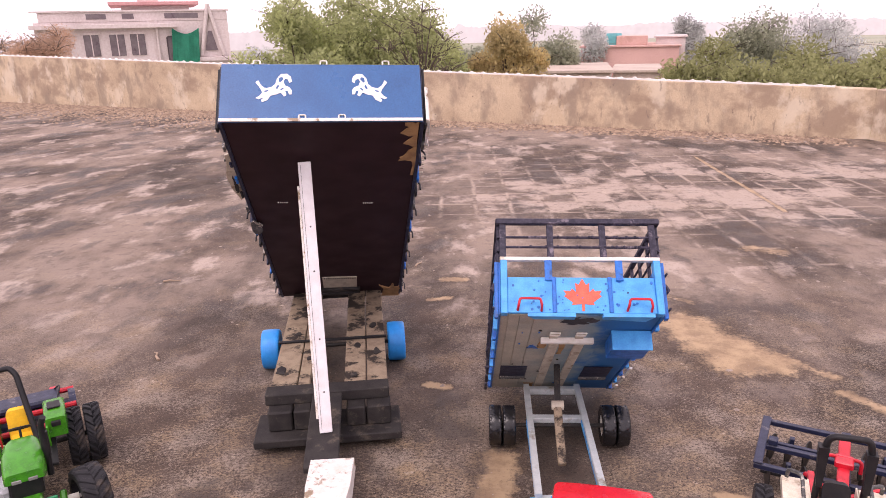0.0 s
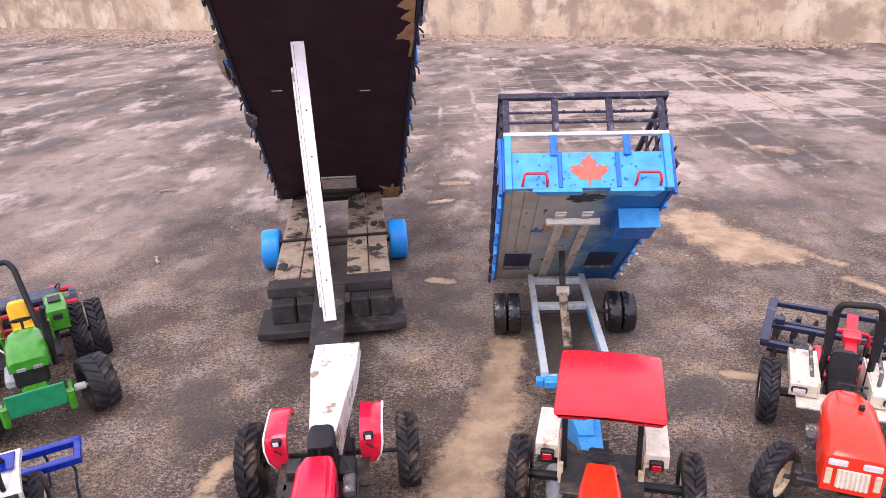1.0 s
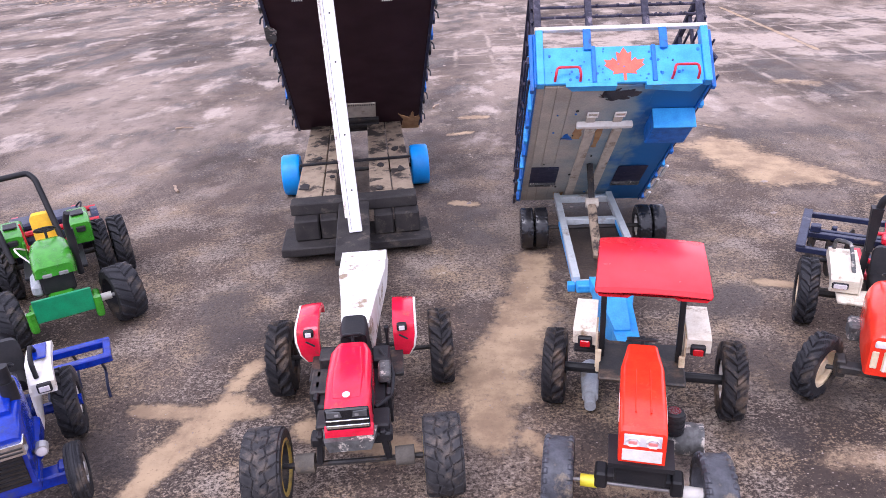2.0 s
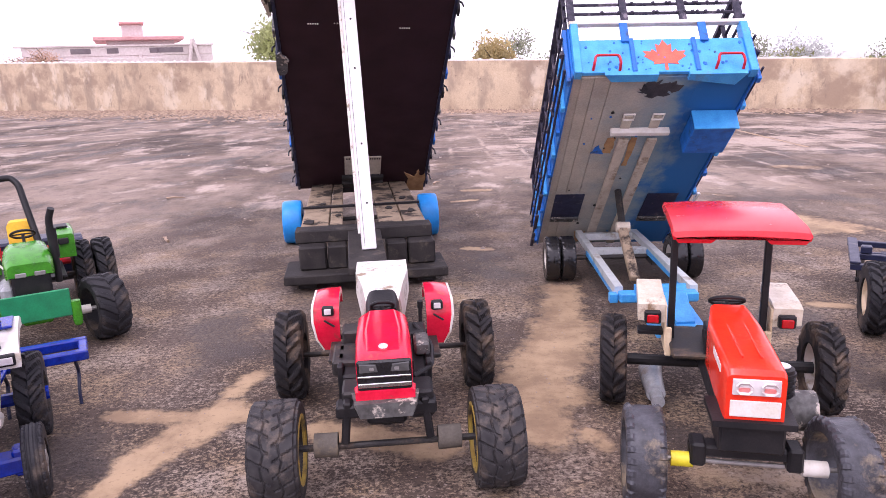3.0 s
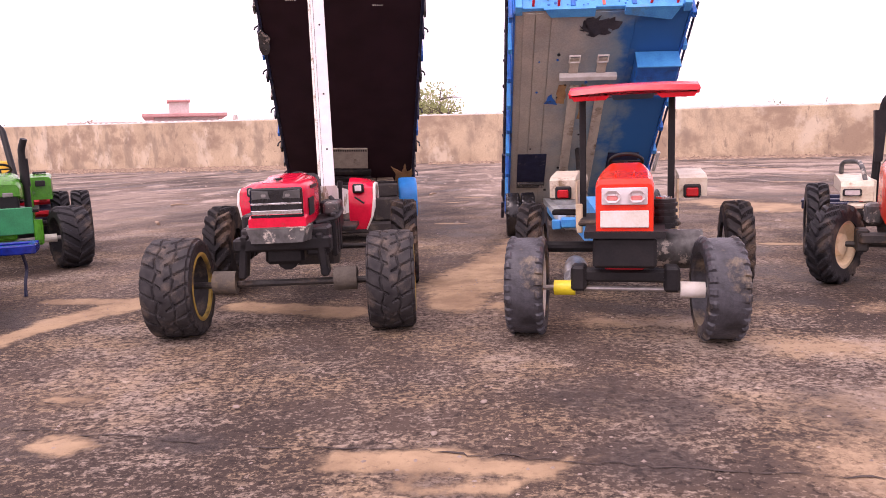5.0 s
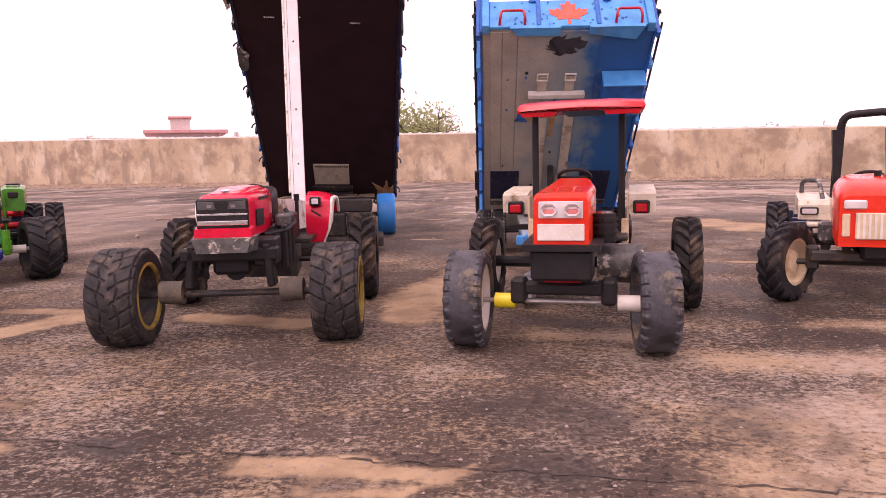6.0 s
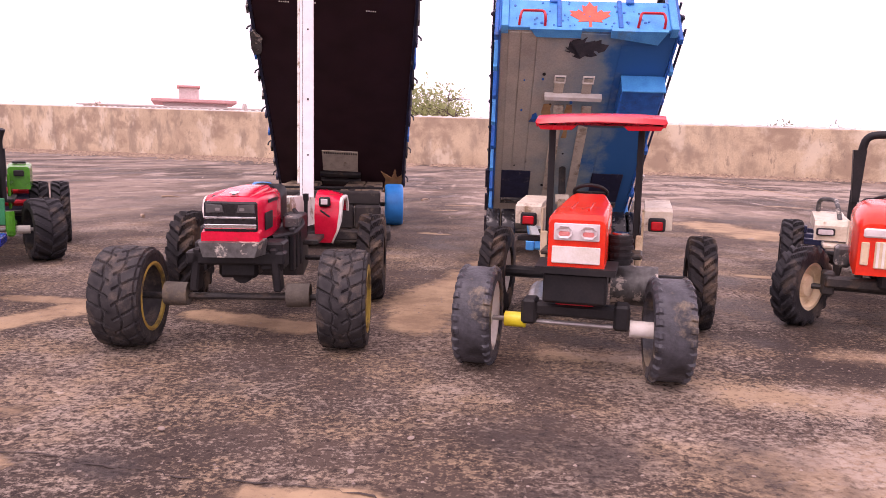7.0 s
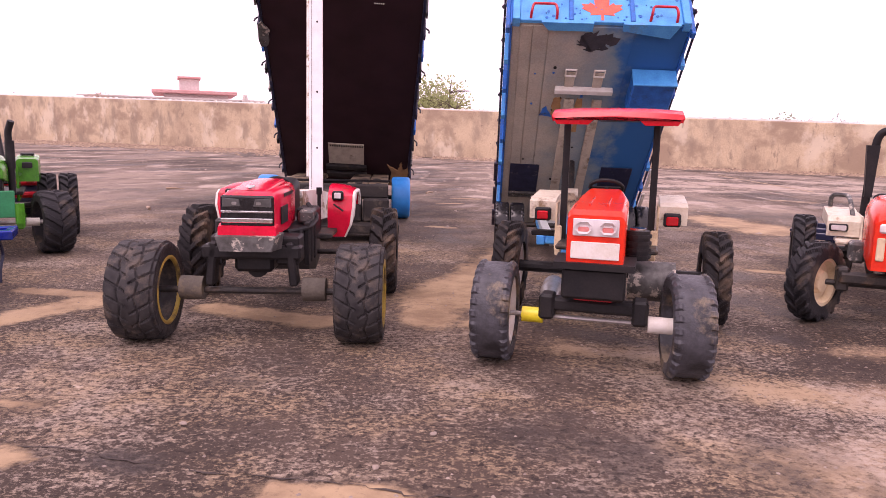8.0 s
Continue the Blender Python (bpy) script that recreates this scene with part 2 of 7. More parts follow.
# ---- wheels ----
def tyre_mesh(name, R, w, rin, lugs, lug_h, material, style="bar", seg=None, fine=False):
    """A hollow moulded tyre round the x axis; the tread stands up from the carcass in one skin."""
    h = w / 2
    seg = seg or (216 if lug_h > 0 else 48)
    xs = [-1, -0.97, -0.84, -0.72, -0.6, -0.48, -0.36, -0.24, -0.12, -0.03, 0.03, 0.12, 0.24, 0.36, 0.48, 0.6, 0.72, 0.84, 0.97, 1]
    if fine:
        xs = [-1] + [-0.98 + 0.04 * i for i in range(50)] + [1]

    def step_(v, a, c):
        t = max(0.0, min(1.0, (v - a) / (c - a)))
        return t * t * (3 - 2 * t)

    def tread(a, x):
        q = a / math.tau * lugs
        ax = abs(x)
        if style == "bar":
            f = (q + (0.5 if x > 0 else 0.0) + 0.85 * ax) % 1.0
            side = 1.0 if ax > 0.02 else 0.6
            return step_(0.26 - abs(f - 0.5), 0, 0.06) * side
        if style == "block":
            f = (q + (0.5 if x > 0 else 0.0) + 0.9 * ax) % 1.0
            g = (0.5 * q + (0.25 if x > 0 else 0.0)) % 1.0
            zig = 0.28 + 0.3 * abs(g - 0.5)
            v = step_(0.45 - abs(f - 0.5), 0, 0.05) if ax > 0.06 else 1.0
            return v * step_(abs(ax - zig), 0.015, 0.06)
        if style == "side":
            f = (q + (0.5 if x > 0 else 0.0)) % 1.0
            return step_(0.28 - abs(f - 0.5), 0, 0.05) * step_(ax, 0.55, 0.75)
        if style == "rib":
            if ax > 0.6:
                f = (q + (0.5 if x > 0 else 0.0)) % 1.0
                return step_(0.36 - abs(f - 0.5), 0, 0.05)
            return 0.0 if abs(ax - 0.3) < 0.07 or ax > 0.55 else 1.0
        return 0.0

    verts, faces = [], []
    inner = [(h, rin), (h * 0.85, rin + 0.0015), (0, rin + 0.003), (-h * 0.85, rin + 0.0015), (-h, rin)]
    n = len(xs) + 2 + len(inner)
    for i in range(seg):
        a = i * math.tau / seg
        prof = [(-h, rin + (R - rin) * 0.55)]
        for x in xs:
            ax = abs(x)
            r = R - 0.0022 * ax * ax - (0.004 if ax > 0.9 else 0) - (0.005 if ax > 0.98 else 0)
            r += lug_h * tread(a, x) * (1.0 if ax < 0.99 else 0.9)
            prof.append((x * h * (1.02 if ax > 0.95 else 1.0), r))
        prof.append((h, rin + (R - rin) * 0.55))
        prof += inner
        verts += [(x, r * math.cos(a), r * math.sin(a)) for x, r in prof]
    for i in range(seg):
        j = (i + 1) % seg
        for k in range(n):
            faces.append((i * n + k, i * n + (k + 1) % n, j * n + (k + 1) % n, j * n + k))
    me = bpy.data.meshes.new(name)
    me.from_pydata(verts, [], faces)
    me.materials.append(M[material])
    bm = B()
    bm.from_mesh(me)
    bmesh.ops.recalc_face_normals(bm, faces=bm.faces[:])
    bm.to_mesh(me)
    bm.free()
    return me


def rim_mesh(name, r, depth, material, offset=0.0, hub=0.014, seg=32, ring=False):
    """A dished disc with a hub, round the x axis; ring: the flange alone."""
    bm = B()
    if ring:
        # a rolled lip at one edge of the open tyre
        prof = [(depth - 0.006, r + 0.001), (depth - 0.005, r - 0.003), (depth, r - 0.004), (depth + 0.002, r - 0.001), (depth + 0.001, r + 0.003)]
    else:
        prof = [(-depth, r), (-depth, r - 0.007), (-depth * 0.3 + offset, r - 0.012), (offset - 0.004, hub * 1.8), (offset - 0.016, hub * 1.5), (offset - 0.018, 0.001), (offset + 0.018, 0.001), (offset + 0.016, hub * 1.5), (offset + 0.004, hub * 1.8), (depth * 0.3 + offset, r - 0.012), (depth, r - 0.007), (depth, r)]
    rings = [[bm.verts.new((x, q * math.cos(i * math.tau / seg), q * math.sin(i * math.tau / seg))) for x, q in prof] for i in range(seg)]
    n = len(prof)
    for i in range(seg):
        for k in range(n if ring else n - 1):
            bm.faces.new((rings[i][k], rings[i][(k + 1) % n], rings[(i + 1) % seg][(k + 1) % n], rings[(i + 1) % seg][k]))
    bmesh.ops.recalc_face_normals(bm, faces=bm.faces[:])
    me = bpy.data.meshes.new(name)
    bm.to_mesh(me)
    bm.free()
    me.materials.append(M[material])
    me.shade_smooth()
    me.set_sharp_from_angle(angle=radians(40))
    return me


def wheel(parent, tyre, rim, x, y, z, turn=0.0, spin=0.0, label=""):
    w = part("wheel", tyre, None, parent, label, at=pose(x, y, z, spin, 0, turn))
    if rim is not None:
        part("rim", rim, None, w)
    return w


def spray_material():
    """Grey-beige board oversprayed with blue towards one side."""
    m = mat("oversprayed_board", (0.47, 0.43, 0.35), (0.36, 0.33, 0.275), 0.55, scale=9, dirt=(0.3, 0.2, 0.13), dirt_amount=0.16, spread=0.1, spec=0.3)
    n, l = m.node_tree.nodes, m.node_tree.links
    b = n["Principled BSDF"]
    tc, sp, ns, ma = n.new("ShaderNodeTexCoord"), n.new("ShaderNodeSeparateXYZ"), n.new("ShaderNodeTexNoise"), n.new("ShaderNodeMath")
    ns.inputs["Scale"].default_value, ns.inputs["Detail"].default_value, ns.inputs["Roughness"].default_value = 6.5, 6, 0.62
    l.new(tc.outputs["Object"], sp.inputs[0]), l.new(tc.outputs["Object"], ns.inputs["Vector"])
    ma.operation = "MULTIPLY_ADD"
    ma.inputs[1].default_value = 0.42
    l.new(ns.outputs[0], ma.inputs[0]), l.new(sp.outputs[0], ma.inputs[2])
    for lo, hi, k, c in ((0.02, 0.32, 0.7, (0.07, 0.24, 0.36)), (0.24, 0.34, 0.95, (0.012, 0.13, 0.37))):
        r, mx = n.new("ShaderNodeMapRange"), n.new("ShaderNodeMixRGB")
        r.interpolation_type = "SMOOTHSTEP"
        r.inputs[1].default_value, r.inputs[2].default_value, r.inputs[4].default_value = lo, hi, k
        mx.inputs[2].default_value = (*c, 1)
        l.new(ma.outputs[0], r.inputs[0]), l.new(r.outputs[0], mx.inputs[0])
        l.new(b.inputs["Base Color"].links[0].from_socket, mx.inputs[1]), l.new(mx.outputs[0], b.inputs["Base Color"])
    return m


M["under_b"] = spray_material()
M["cream_white"] = mat("cream_white_paint", (0.74, 0.67, 0.54), (0.62, 0.54, 0.41), 0.4, scale=45, dirt=(0.3, 0.21, 0.12), dirt_amount=0.28, spread=0.1)

# ---- roof terrace ----
WALL_A, WALL_D = Vector((-11.235, 17.045, 0)), Vector((0.904, -0.428, 0))


def wall_y(x):
    return WALL_A.y + (x - WALL_A.x) * WALL_D.y / WALL_D.x


def wall_top(x):
    return 0.777 - 0.0285 * x if x > -12.8 else 1.142


def seg_dist(px, py, ax, ay, bx_, by_):
    dx, dy = bx_ - ax, by_ - ay
    t = max(0, min(1, ((px - ax) * dx + (py - ay) * dy) / (dx * dx + dy * dy + 1e-9)))
    return math.hypot(px - ax - t * dx, py - ay - t * dy)


# washed-in sand: strokes of (x, y, x, y, half width, strength)
SAND = [
    (1.16, 3.42, 1.28, 3.02, 0.15, 1.05), (1.3, 3.22, 1.44, 2.98, 0.1, 1), (1.46, 3.08, 1.62, 2.86, 0.05, 0.85), (1.6, 2.72, 1.78, 2.45, 0.05, 0.8), (0.88, 2.02, 0.97, 2.0, 0.02, 1.1),
    (0.17, 2.22, 0.14, 1.87, 0.06, 1.05), (0.14, 1.87, 0.07, 1.64, 0.085, 1.1), (0.05, 1.64, 0.02, 1.47, 0.085, 1.1), (0.01, 1.45, 0.02, 1.3, 0.06, 1.05), (0.1, 1.3, 0.13, 1.24, 0.025, 0.9),
    (-0.43, 1.32, -0.19, 1.25, 0.038, 1.1), (-0.57, 1.39, -0.9, 1.4, 0.028, 1.05), (-0.64, 1.6, -0.67, 1.5, 0.035, 0.9), (-0.66, 1.42, -0.76, 1.22, 0.048, 1.05), (-0.76, 1.22, -0.8, 0.94, 0.03, 1.05), (-0.8, 0.94, -0.88, 0.8, 0.038, 1.0),
    (-0.93, 0.86, -1.1, 0.84, 0.06, 0.9), (-0.07, 0.585, 0.05, 0.592, 0.022, 1.1), (0.05, 0.58, 0.15, 0.567, 0.018, 1.05), (0.0, 0.535, 0.1, 0.53, 0.02, 0.9), (-0.41, 0.635, -0.37, 0.62, 0.02, 1.1), (-0.5, 0.77, -0.45, 0.765, 0.018, 0.9), (-0.14, 0.765, -0.12, 0.765, 0.013, 0.85), (0.16, 0.61, 0.2, 0.605, 0.012, 0.8),
    (-0.18, 3.8, -0.08, 3.82, 0.03, 1.0), (-0.13, 2.78, -0.04, 2.76, 0.025, 1.0), (-0.12, 4.15, 0.0, 4.13, 0.05, 0.9), (2.57, 5.7, 2.58, 8.3, 0.022, 1.0), (1.93, 4.75, 2.1, 4.65, 0.09, 0.85), (1.16, 3.85, 1.26, 3.75, 0.05, 0.7),
]
# damp dark patches, shade painted under the trailers, and thin tan silt over the concrete: strokes of the same kind
DAMP_SHADE = [
    (0.2, 0.76, 0.32, 0.74, 0.065, 0.8), (0.24, 0.83, 0.3, 0.67, 0.045, 0.7), (0.22, 0.6, 0.27, 0.58, 0.04, 0.9), (-0.27, 0.64, -0.22, 0.63, 0.025, 1.0), (-0.93, 1.28, -0.86, 1.2, 0.08, 1.0), (-0.85, 1.95, -0.75, 1.75, 0.13, 0.9), (0.72, 1.6, 0.82, 1.45, 0.12, 0.9), (0.8, 1.95, 0.7, 1.85, 0.1, 0.9),
    # half widths 0.28 and 0.25: trailer shade put into the floor colour
    (-0.2, 0.9, -0.26, 0.92, 0.03, 0.7), (-0.1, 2.7, 0.0, 2.4, 0.13, 0.8), (0.6, 1.3, 0.7, 1.28, 0.07, 0.8), (-0.5, 2.2, -0.45, 3.2, 0.28, 0.8), (0.35, 2.2, 0.45, 2.7, 0.25, 0.8), (0.25, 1.28, 0.45, 1.2, 0.07, 0.75), (-0.95, 1.0, -0.92, 0.98, 0.06, 0.8), (1.05, 1.45, 1.2, 1.5, 0.1, 0.8),
]
SILT = [
    (0.56, 0.72, 1.05, 0.76, 0.12, 1.0), (0.46, 0.55, 0.9, 0.57, 0.08, 1.0), (0.55, 0.96, 1.0, 0.96, 0.1, 0.75), (0.28, 1.15, 0.42, 1.12, 0.07, 0.8), (0.1, 0.95, 0.2, 0.9, 0.05, 0.55), (-0.1, 0.5, 0.3, 0.48, 0.07, 0.6), (-0.9, 0.6, -0.5, 0.52, 0.09, 0.55), (0.1, 2.0, 0.1, 1.2, 0.12, 0.5), (0.75, 1.2, 1.1, 1.2, 0.08, 0.7),
]
# worn tiled stretch with pale lime: x, y, radius, strength
LIME = [(1.7, 4.9, 1.3, 0.6), (-2.2, 6.6, 1.4, 0.35), (0.6, 8.3, 1.2, 0.7), (2.2, 3.6, 0.9, 0.45), (1.2, 6.3, 1.5, 1.0), (2.6, 6.4, 1.3, 1.05), (0.3, 6.5, 1.0, 0.85), (3.4, 7.3, 1.0, 0.95), (2.2, 7.6, 1.2, 0.85), (-0.3, 5.2, 1.0, 0.55), (3.0, 4.6, 1.0, 0.6), (1.0, 5.4, 0.8, 0.8)]


def strokes_at(strokes, x, y):
    best = 0.0
    for ax, ay, cx, cy, w, k in strokes:
        if abs(x - (ax + cx) / 2) < 1.8 and abs(y - (ay + cy) / 2) < 1.8:
            best = max(best, k - 0.5 * seg_dist(x, y, ax, ay, cx, cy) / w)
    return max(0.0, best)


def floor_material():
    m = bpy.data.materials.new("stained_roof_concrete")
    m.use_nodes = True
    n, l = m.node_tree.nodes, m.node_tree.links
    b = n["Principled BSDF"]
    tc = n.new("ShaderNodeTexCoord")

    def noise_(scale, detail=6, rough=0.6, stretch=None):
        t = n.new("ShaderNodeTexNoise")
        t.inputs["Scale"].default_value, t.inputs["Detail"].default_value, t.inputs["Roughness"].default_value = scale, detail, rough
        if stretch:
            mp = n.new("ShaderNodeMapping")
            mp.inputs["Scale"].default_value = stretch
            mp.inputs["Rotation"].default_value = (0, 0, radians(-22))
            l.new(tc.outputs["Object"], mp.inputs[0]), l.new(mp.outputs[0], t.inputs["Vector"])
        else:
            l.new(tc.outputs["Object"], t.inputs["Vector"])
        return t.outputs[0]

    def ramp(src, a, c):
        r = n.new("ShaderNodeMapRange")
        r.interpolation_type = "SMOOTHSTEP"
        r.inputs[1].default_value, r.inputs[2].default_value = a, c
        l.new(src, r.inputs[0])
        return r.outputs[0]

    def mix(f, a, c, mode="MIX"):
        x = n.new("ShaderNodeMixRGB")
        x.blend_type = mode
        for i, v in ((0, f), (1, a), (2, c)):
            if isinstance(v, (int, float)):
                x.inputs[i].default_value = v
            elif isinstance(v, tuple):
                x.inputs[i].default_value = (*v, 1)
            else:
                l.new(v, x.inputs[i])
        return x.outputs[0]

    def calc(op, a, c):
        x = n.new("ShaderNodeMath")
        x.operation = op
        for i, v in enumerate((a, c)):
            if isinstance(v, (int, float)):
                x.inputs[i].default_value = v
            else:
                l.new(v, x.inputs[i])
        return x.outputs[0]

    def attr(key):
        x = n.new("ShaderNodeAttribute")
        x.attribute_name = key
        return x.outputs["Fac"]

    def part_of(f, k):
        return calc("MULTIPLY", f, k)

    def centred(f, k):
        return calc("MULTIPLY", calc("SUBTRACT", f, 0.5), k)

    fr = attr("far")
    near = calc("SUBTRACT", 1.0, fr)
    base = mix(ramp(noise_(1.3, 8, 0.62), 0.38, 0.62), (0.05, 0.038, 0.032), (0.125, 0.09, 0.07))
    # broad soft pale clouds of the open part, stronger further out and drawn out along y
    soft_pale = part_of(ramp(noise_(0.75, 9, 0.6, (1.35, 0.7, 1)), 0.42, 0.6), calc("ADD", part_of(fr, 0.6), 0.4))
    base = mix(part_of(soft_pale, 0.72), base, (0.36, 0.28, 0.225))
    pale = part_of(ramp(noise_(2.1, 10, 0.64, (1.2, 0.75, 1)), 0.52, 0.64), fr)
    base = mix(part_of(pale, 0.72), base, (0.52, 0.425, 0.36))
    wet = part_of(ramp(noise_(1.5, 10, 0.64, (1.25, 0.7, 1)), 0.49, 0.38), fr)
    base = mix(part_of(wet, 0.85), base, (0.052, 0.039, 0.034))
    # tiles of the open part: pale lime in stretches of the joints
    br = n.new("ShaderNodeTexBrick")
    mp = n.new("ShaderNodeMapping")
    mp.inputs["Rotation"].default_value = (0, 0, radians(-2.0))
    wob = n.new("ShaderNodeTexNoise")
    wob.inputs["Scale"].default_value, wob.inputs["Detail"].default_value = 4.0, 5
    wv = n.new("ShaderNodeVectorMath")
    wv.operation = "MULTIPLY_ADD"
    wv.inputs[1].default_value = (0.045, 0.045, 0)
    l.new(tc.outputs["Object"], wob.inputs["Vector"]), l.new(wob.outputs[1], wv.inputs[0]), l.new(tc.outputs["Object"], wv.inputs[2])
    l.new(wv.outputs[0], mp.inputs[0]), l.new(mp.outputs[0], br.inputs["Vector"])
    br.offset = 0.0
    for k, v in (("Scale", 1.0), ("Mortar Size", 0.032), ("Mortar Smooth", 1.0), ("Brick Width", 0.3), ("Row Height", 0.36)):
        br.inputs[k].default_value = v
    br.inputs["Color1"].default_value, br.inputs["Color2"].default_value = (0, 0, 0, 1), (1, 1, 1, 1)
    lime = attr("lime")
    paved = ramp(calc("ADD", lime, centred(noise_(1.1, 6, 0.6), 1.5)), 0.4, 0.8)
    base = mix(part_of(paved, 0.6), base, (0.088, 0.064, 0.053))
    tone_v = n.new("ShaderNodeSeparateColor")
    l.new(br.outputs["Color"], tone_v.inputs[0])
    worn = ramp(calc("ADD", calc("ADD", lime, part_of(tone_v.outputs[0], 0.35)), centred(noise_(1.7, 11, 0.66), 2.8)), 0.8, 1.15)
    base = mix(part_of(worn, 0.85), base, (0.47, 0.375, 0.31))
    jf = calc("MULTIPLY", calc("MULTIPLY", br.outputs["Fac"], paved), ramp(noise_(2.6, 11, 0.74), 0.4, 0.56))
    base = mix(part_of(jf, 0.85), base, (0.48, 0.385, 0.31))
    # broken dark scabs over the open part
    scab = part_of(ramp(noise_(11, 11, 0.72), 0.54, 0.6), fr)
    base = mix(part_of(scab, 0.4), base, (0.075, 0.056, 0.047))
    # thin tan silt, damp patches with the painted trailer shade, and smooth washed-in sand
    silt = ramp(calc("ADD", attr("silt"), calc("ADD", centred(noise_(4.5, 8, 0.62), 1.1), centred(noise_(26, 6, 0.65), 0.6))), 0.3, 0.85)
    damp_shade = calc("ADD", attr("damp_shade"), calc("ADD", centred(noise_(6.5, 9, 0.66), 1.5), centred(noise_(40, 5, 0.65), 0.5)))
    damp_shade = calc("MAXIMUM", ramp(damp_shade, 0.2, 0.85), part_of(ramp(noise_(2.3, 9, 0.66), 0.45, 0.32), near))
    edge = calc("ADD", attr("sand"), calc("ADD", centred(noise_(8, 9, 0.66), 1.15), centred(noise_(46, 6, 0.68), 0.9)))
    sand = ramp(edge, 0.36, 0.74)
    rim = calc("MAXIMUM", calc("SUBTRACT", ramp(edge, 0.12, 0.42), sand), 0.0)
    less = calc("SUBTRACT", 1.0, part_of(sand, 0.92))
    dry = calc("SUBTRACT", 1.0, part_of(damp_shade, 0.55))
    # flaking worn skin of the near part: crisp cream flecks over dark concrete
    base = mix(part_of(calc("MULTIPLY", silt, near), 0.86), base, (0.38, 0.265, 0.17))
    base = mix(part_of(calc("MULTIPLY", near, calc("SUBTRACT", 1.0, silt)), 0.3), base, (0.05, 0.033, 0.025))
    cover = calc("ADD", centred(noise_(3.1, 8, 0.66), 0.6), part_of(silt, 0.1))
    flecks = calc("ADD", part_of(ramp(calc("ADD", noise_(150, 5, 0.68), cover), 0.5, 0.57), 0.5), part_of(ramp(calc("ADD", noise_(72, 7, 0.7, (0.85, 1.2, 1)), cover), 0.505, 0.56), 0.5))
    flecks = calc("MULTIPLY", calc("MULTIPLY", flecks, less), dry)
    cream = mix(ramp(noise_(5.5, 6, 0.6), 0.4, 0.6), (0.43, 0.315, 0.2), (0.43, 0.35, 0.28))
    seen = calc("ADD", part_of(near, 0.8), 0.2)
    base = mix(part_of(calc("MULTIPLY", flecks, seen), 0.86), base, cream)
    chip = calc("MULTIPLY", calc("MULTIPLY", ramp(calc("ADD", noise_(24, 11, 0.72), part_of(cover, 0.5)), 0.63, 0.67), less), dry)
    base = mix(part_of(chip, 0.7), base, (0.53, 0.435, 0.345))
    base = mix(part_of(damp_shade, calc("MULTIPLY", less, 0.56)), base, (0.034, 0.027, 0.025))
    pit = calc("MULTIPLY", calc("MULTIPLY", ramp(noise_(88, 6, 0.7), 0.46, 0.39), less), calc("SUBTRACT", 1.0, part_of(silt, 0.55)))
    base = mix(part_of(pit, calc("ADD", part_of(near, 0.65), 0.2)), base, (0.03, 0.022, 0.019))
    base = mix(part_of(rim, 0.5), base, (0.06, 0.042, 0.033))
    tone = mix(ramp(noise_(7, 8, 0.66), 0.36, 0.64), (0.46, 0.33, 0.2), (0.27, 0.186, 0.115))
    tone = mix(part_of(ramp(noise_(90, 4, 0.7), 0.56, 0.66), 0.5), tone, (0.2, 0.14, 0.095))
    base = mix(part_of(sand, 0.9), base, tone)
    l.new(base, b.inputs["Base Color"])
    r2 = n.new("ShaderNodeMapRange")
    r2.inputs[3].default_value, r2.inputs[4].default_value = 0.88, 0.55
    l.new(calc("MAXIMUM", damp_shade, part_of(wet, 0.9)), r2.inputs[0]), l.new(r2.outputs[0], b.inputs["Roughness"])
    b.inputs["Specular IOR Level"].default_value = 0.25
    bp = n.new("ShaderNodeBump")
    bp.inputs["Strength"].default_value, bp.inputs["Distance"].default_value = 0.55, 0.004
    relief = calc("ADD", part_of(calc("ADD", flecks, part_of(chip, 0.7)), 0.8), part_of(noise_(120, 5, 0.75), 0.8))
    l.new(calc("SUBTRACT", relief, calc("ADD", pit, part_of(sand, 0.2))), bp.inputs["Height"])
    l.new(bp.outputs[0], b.inputs["Normal"])
    return m


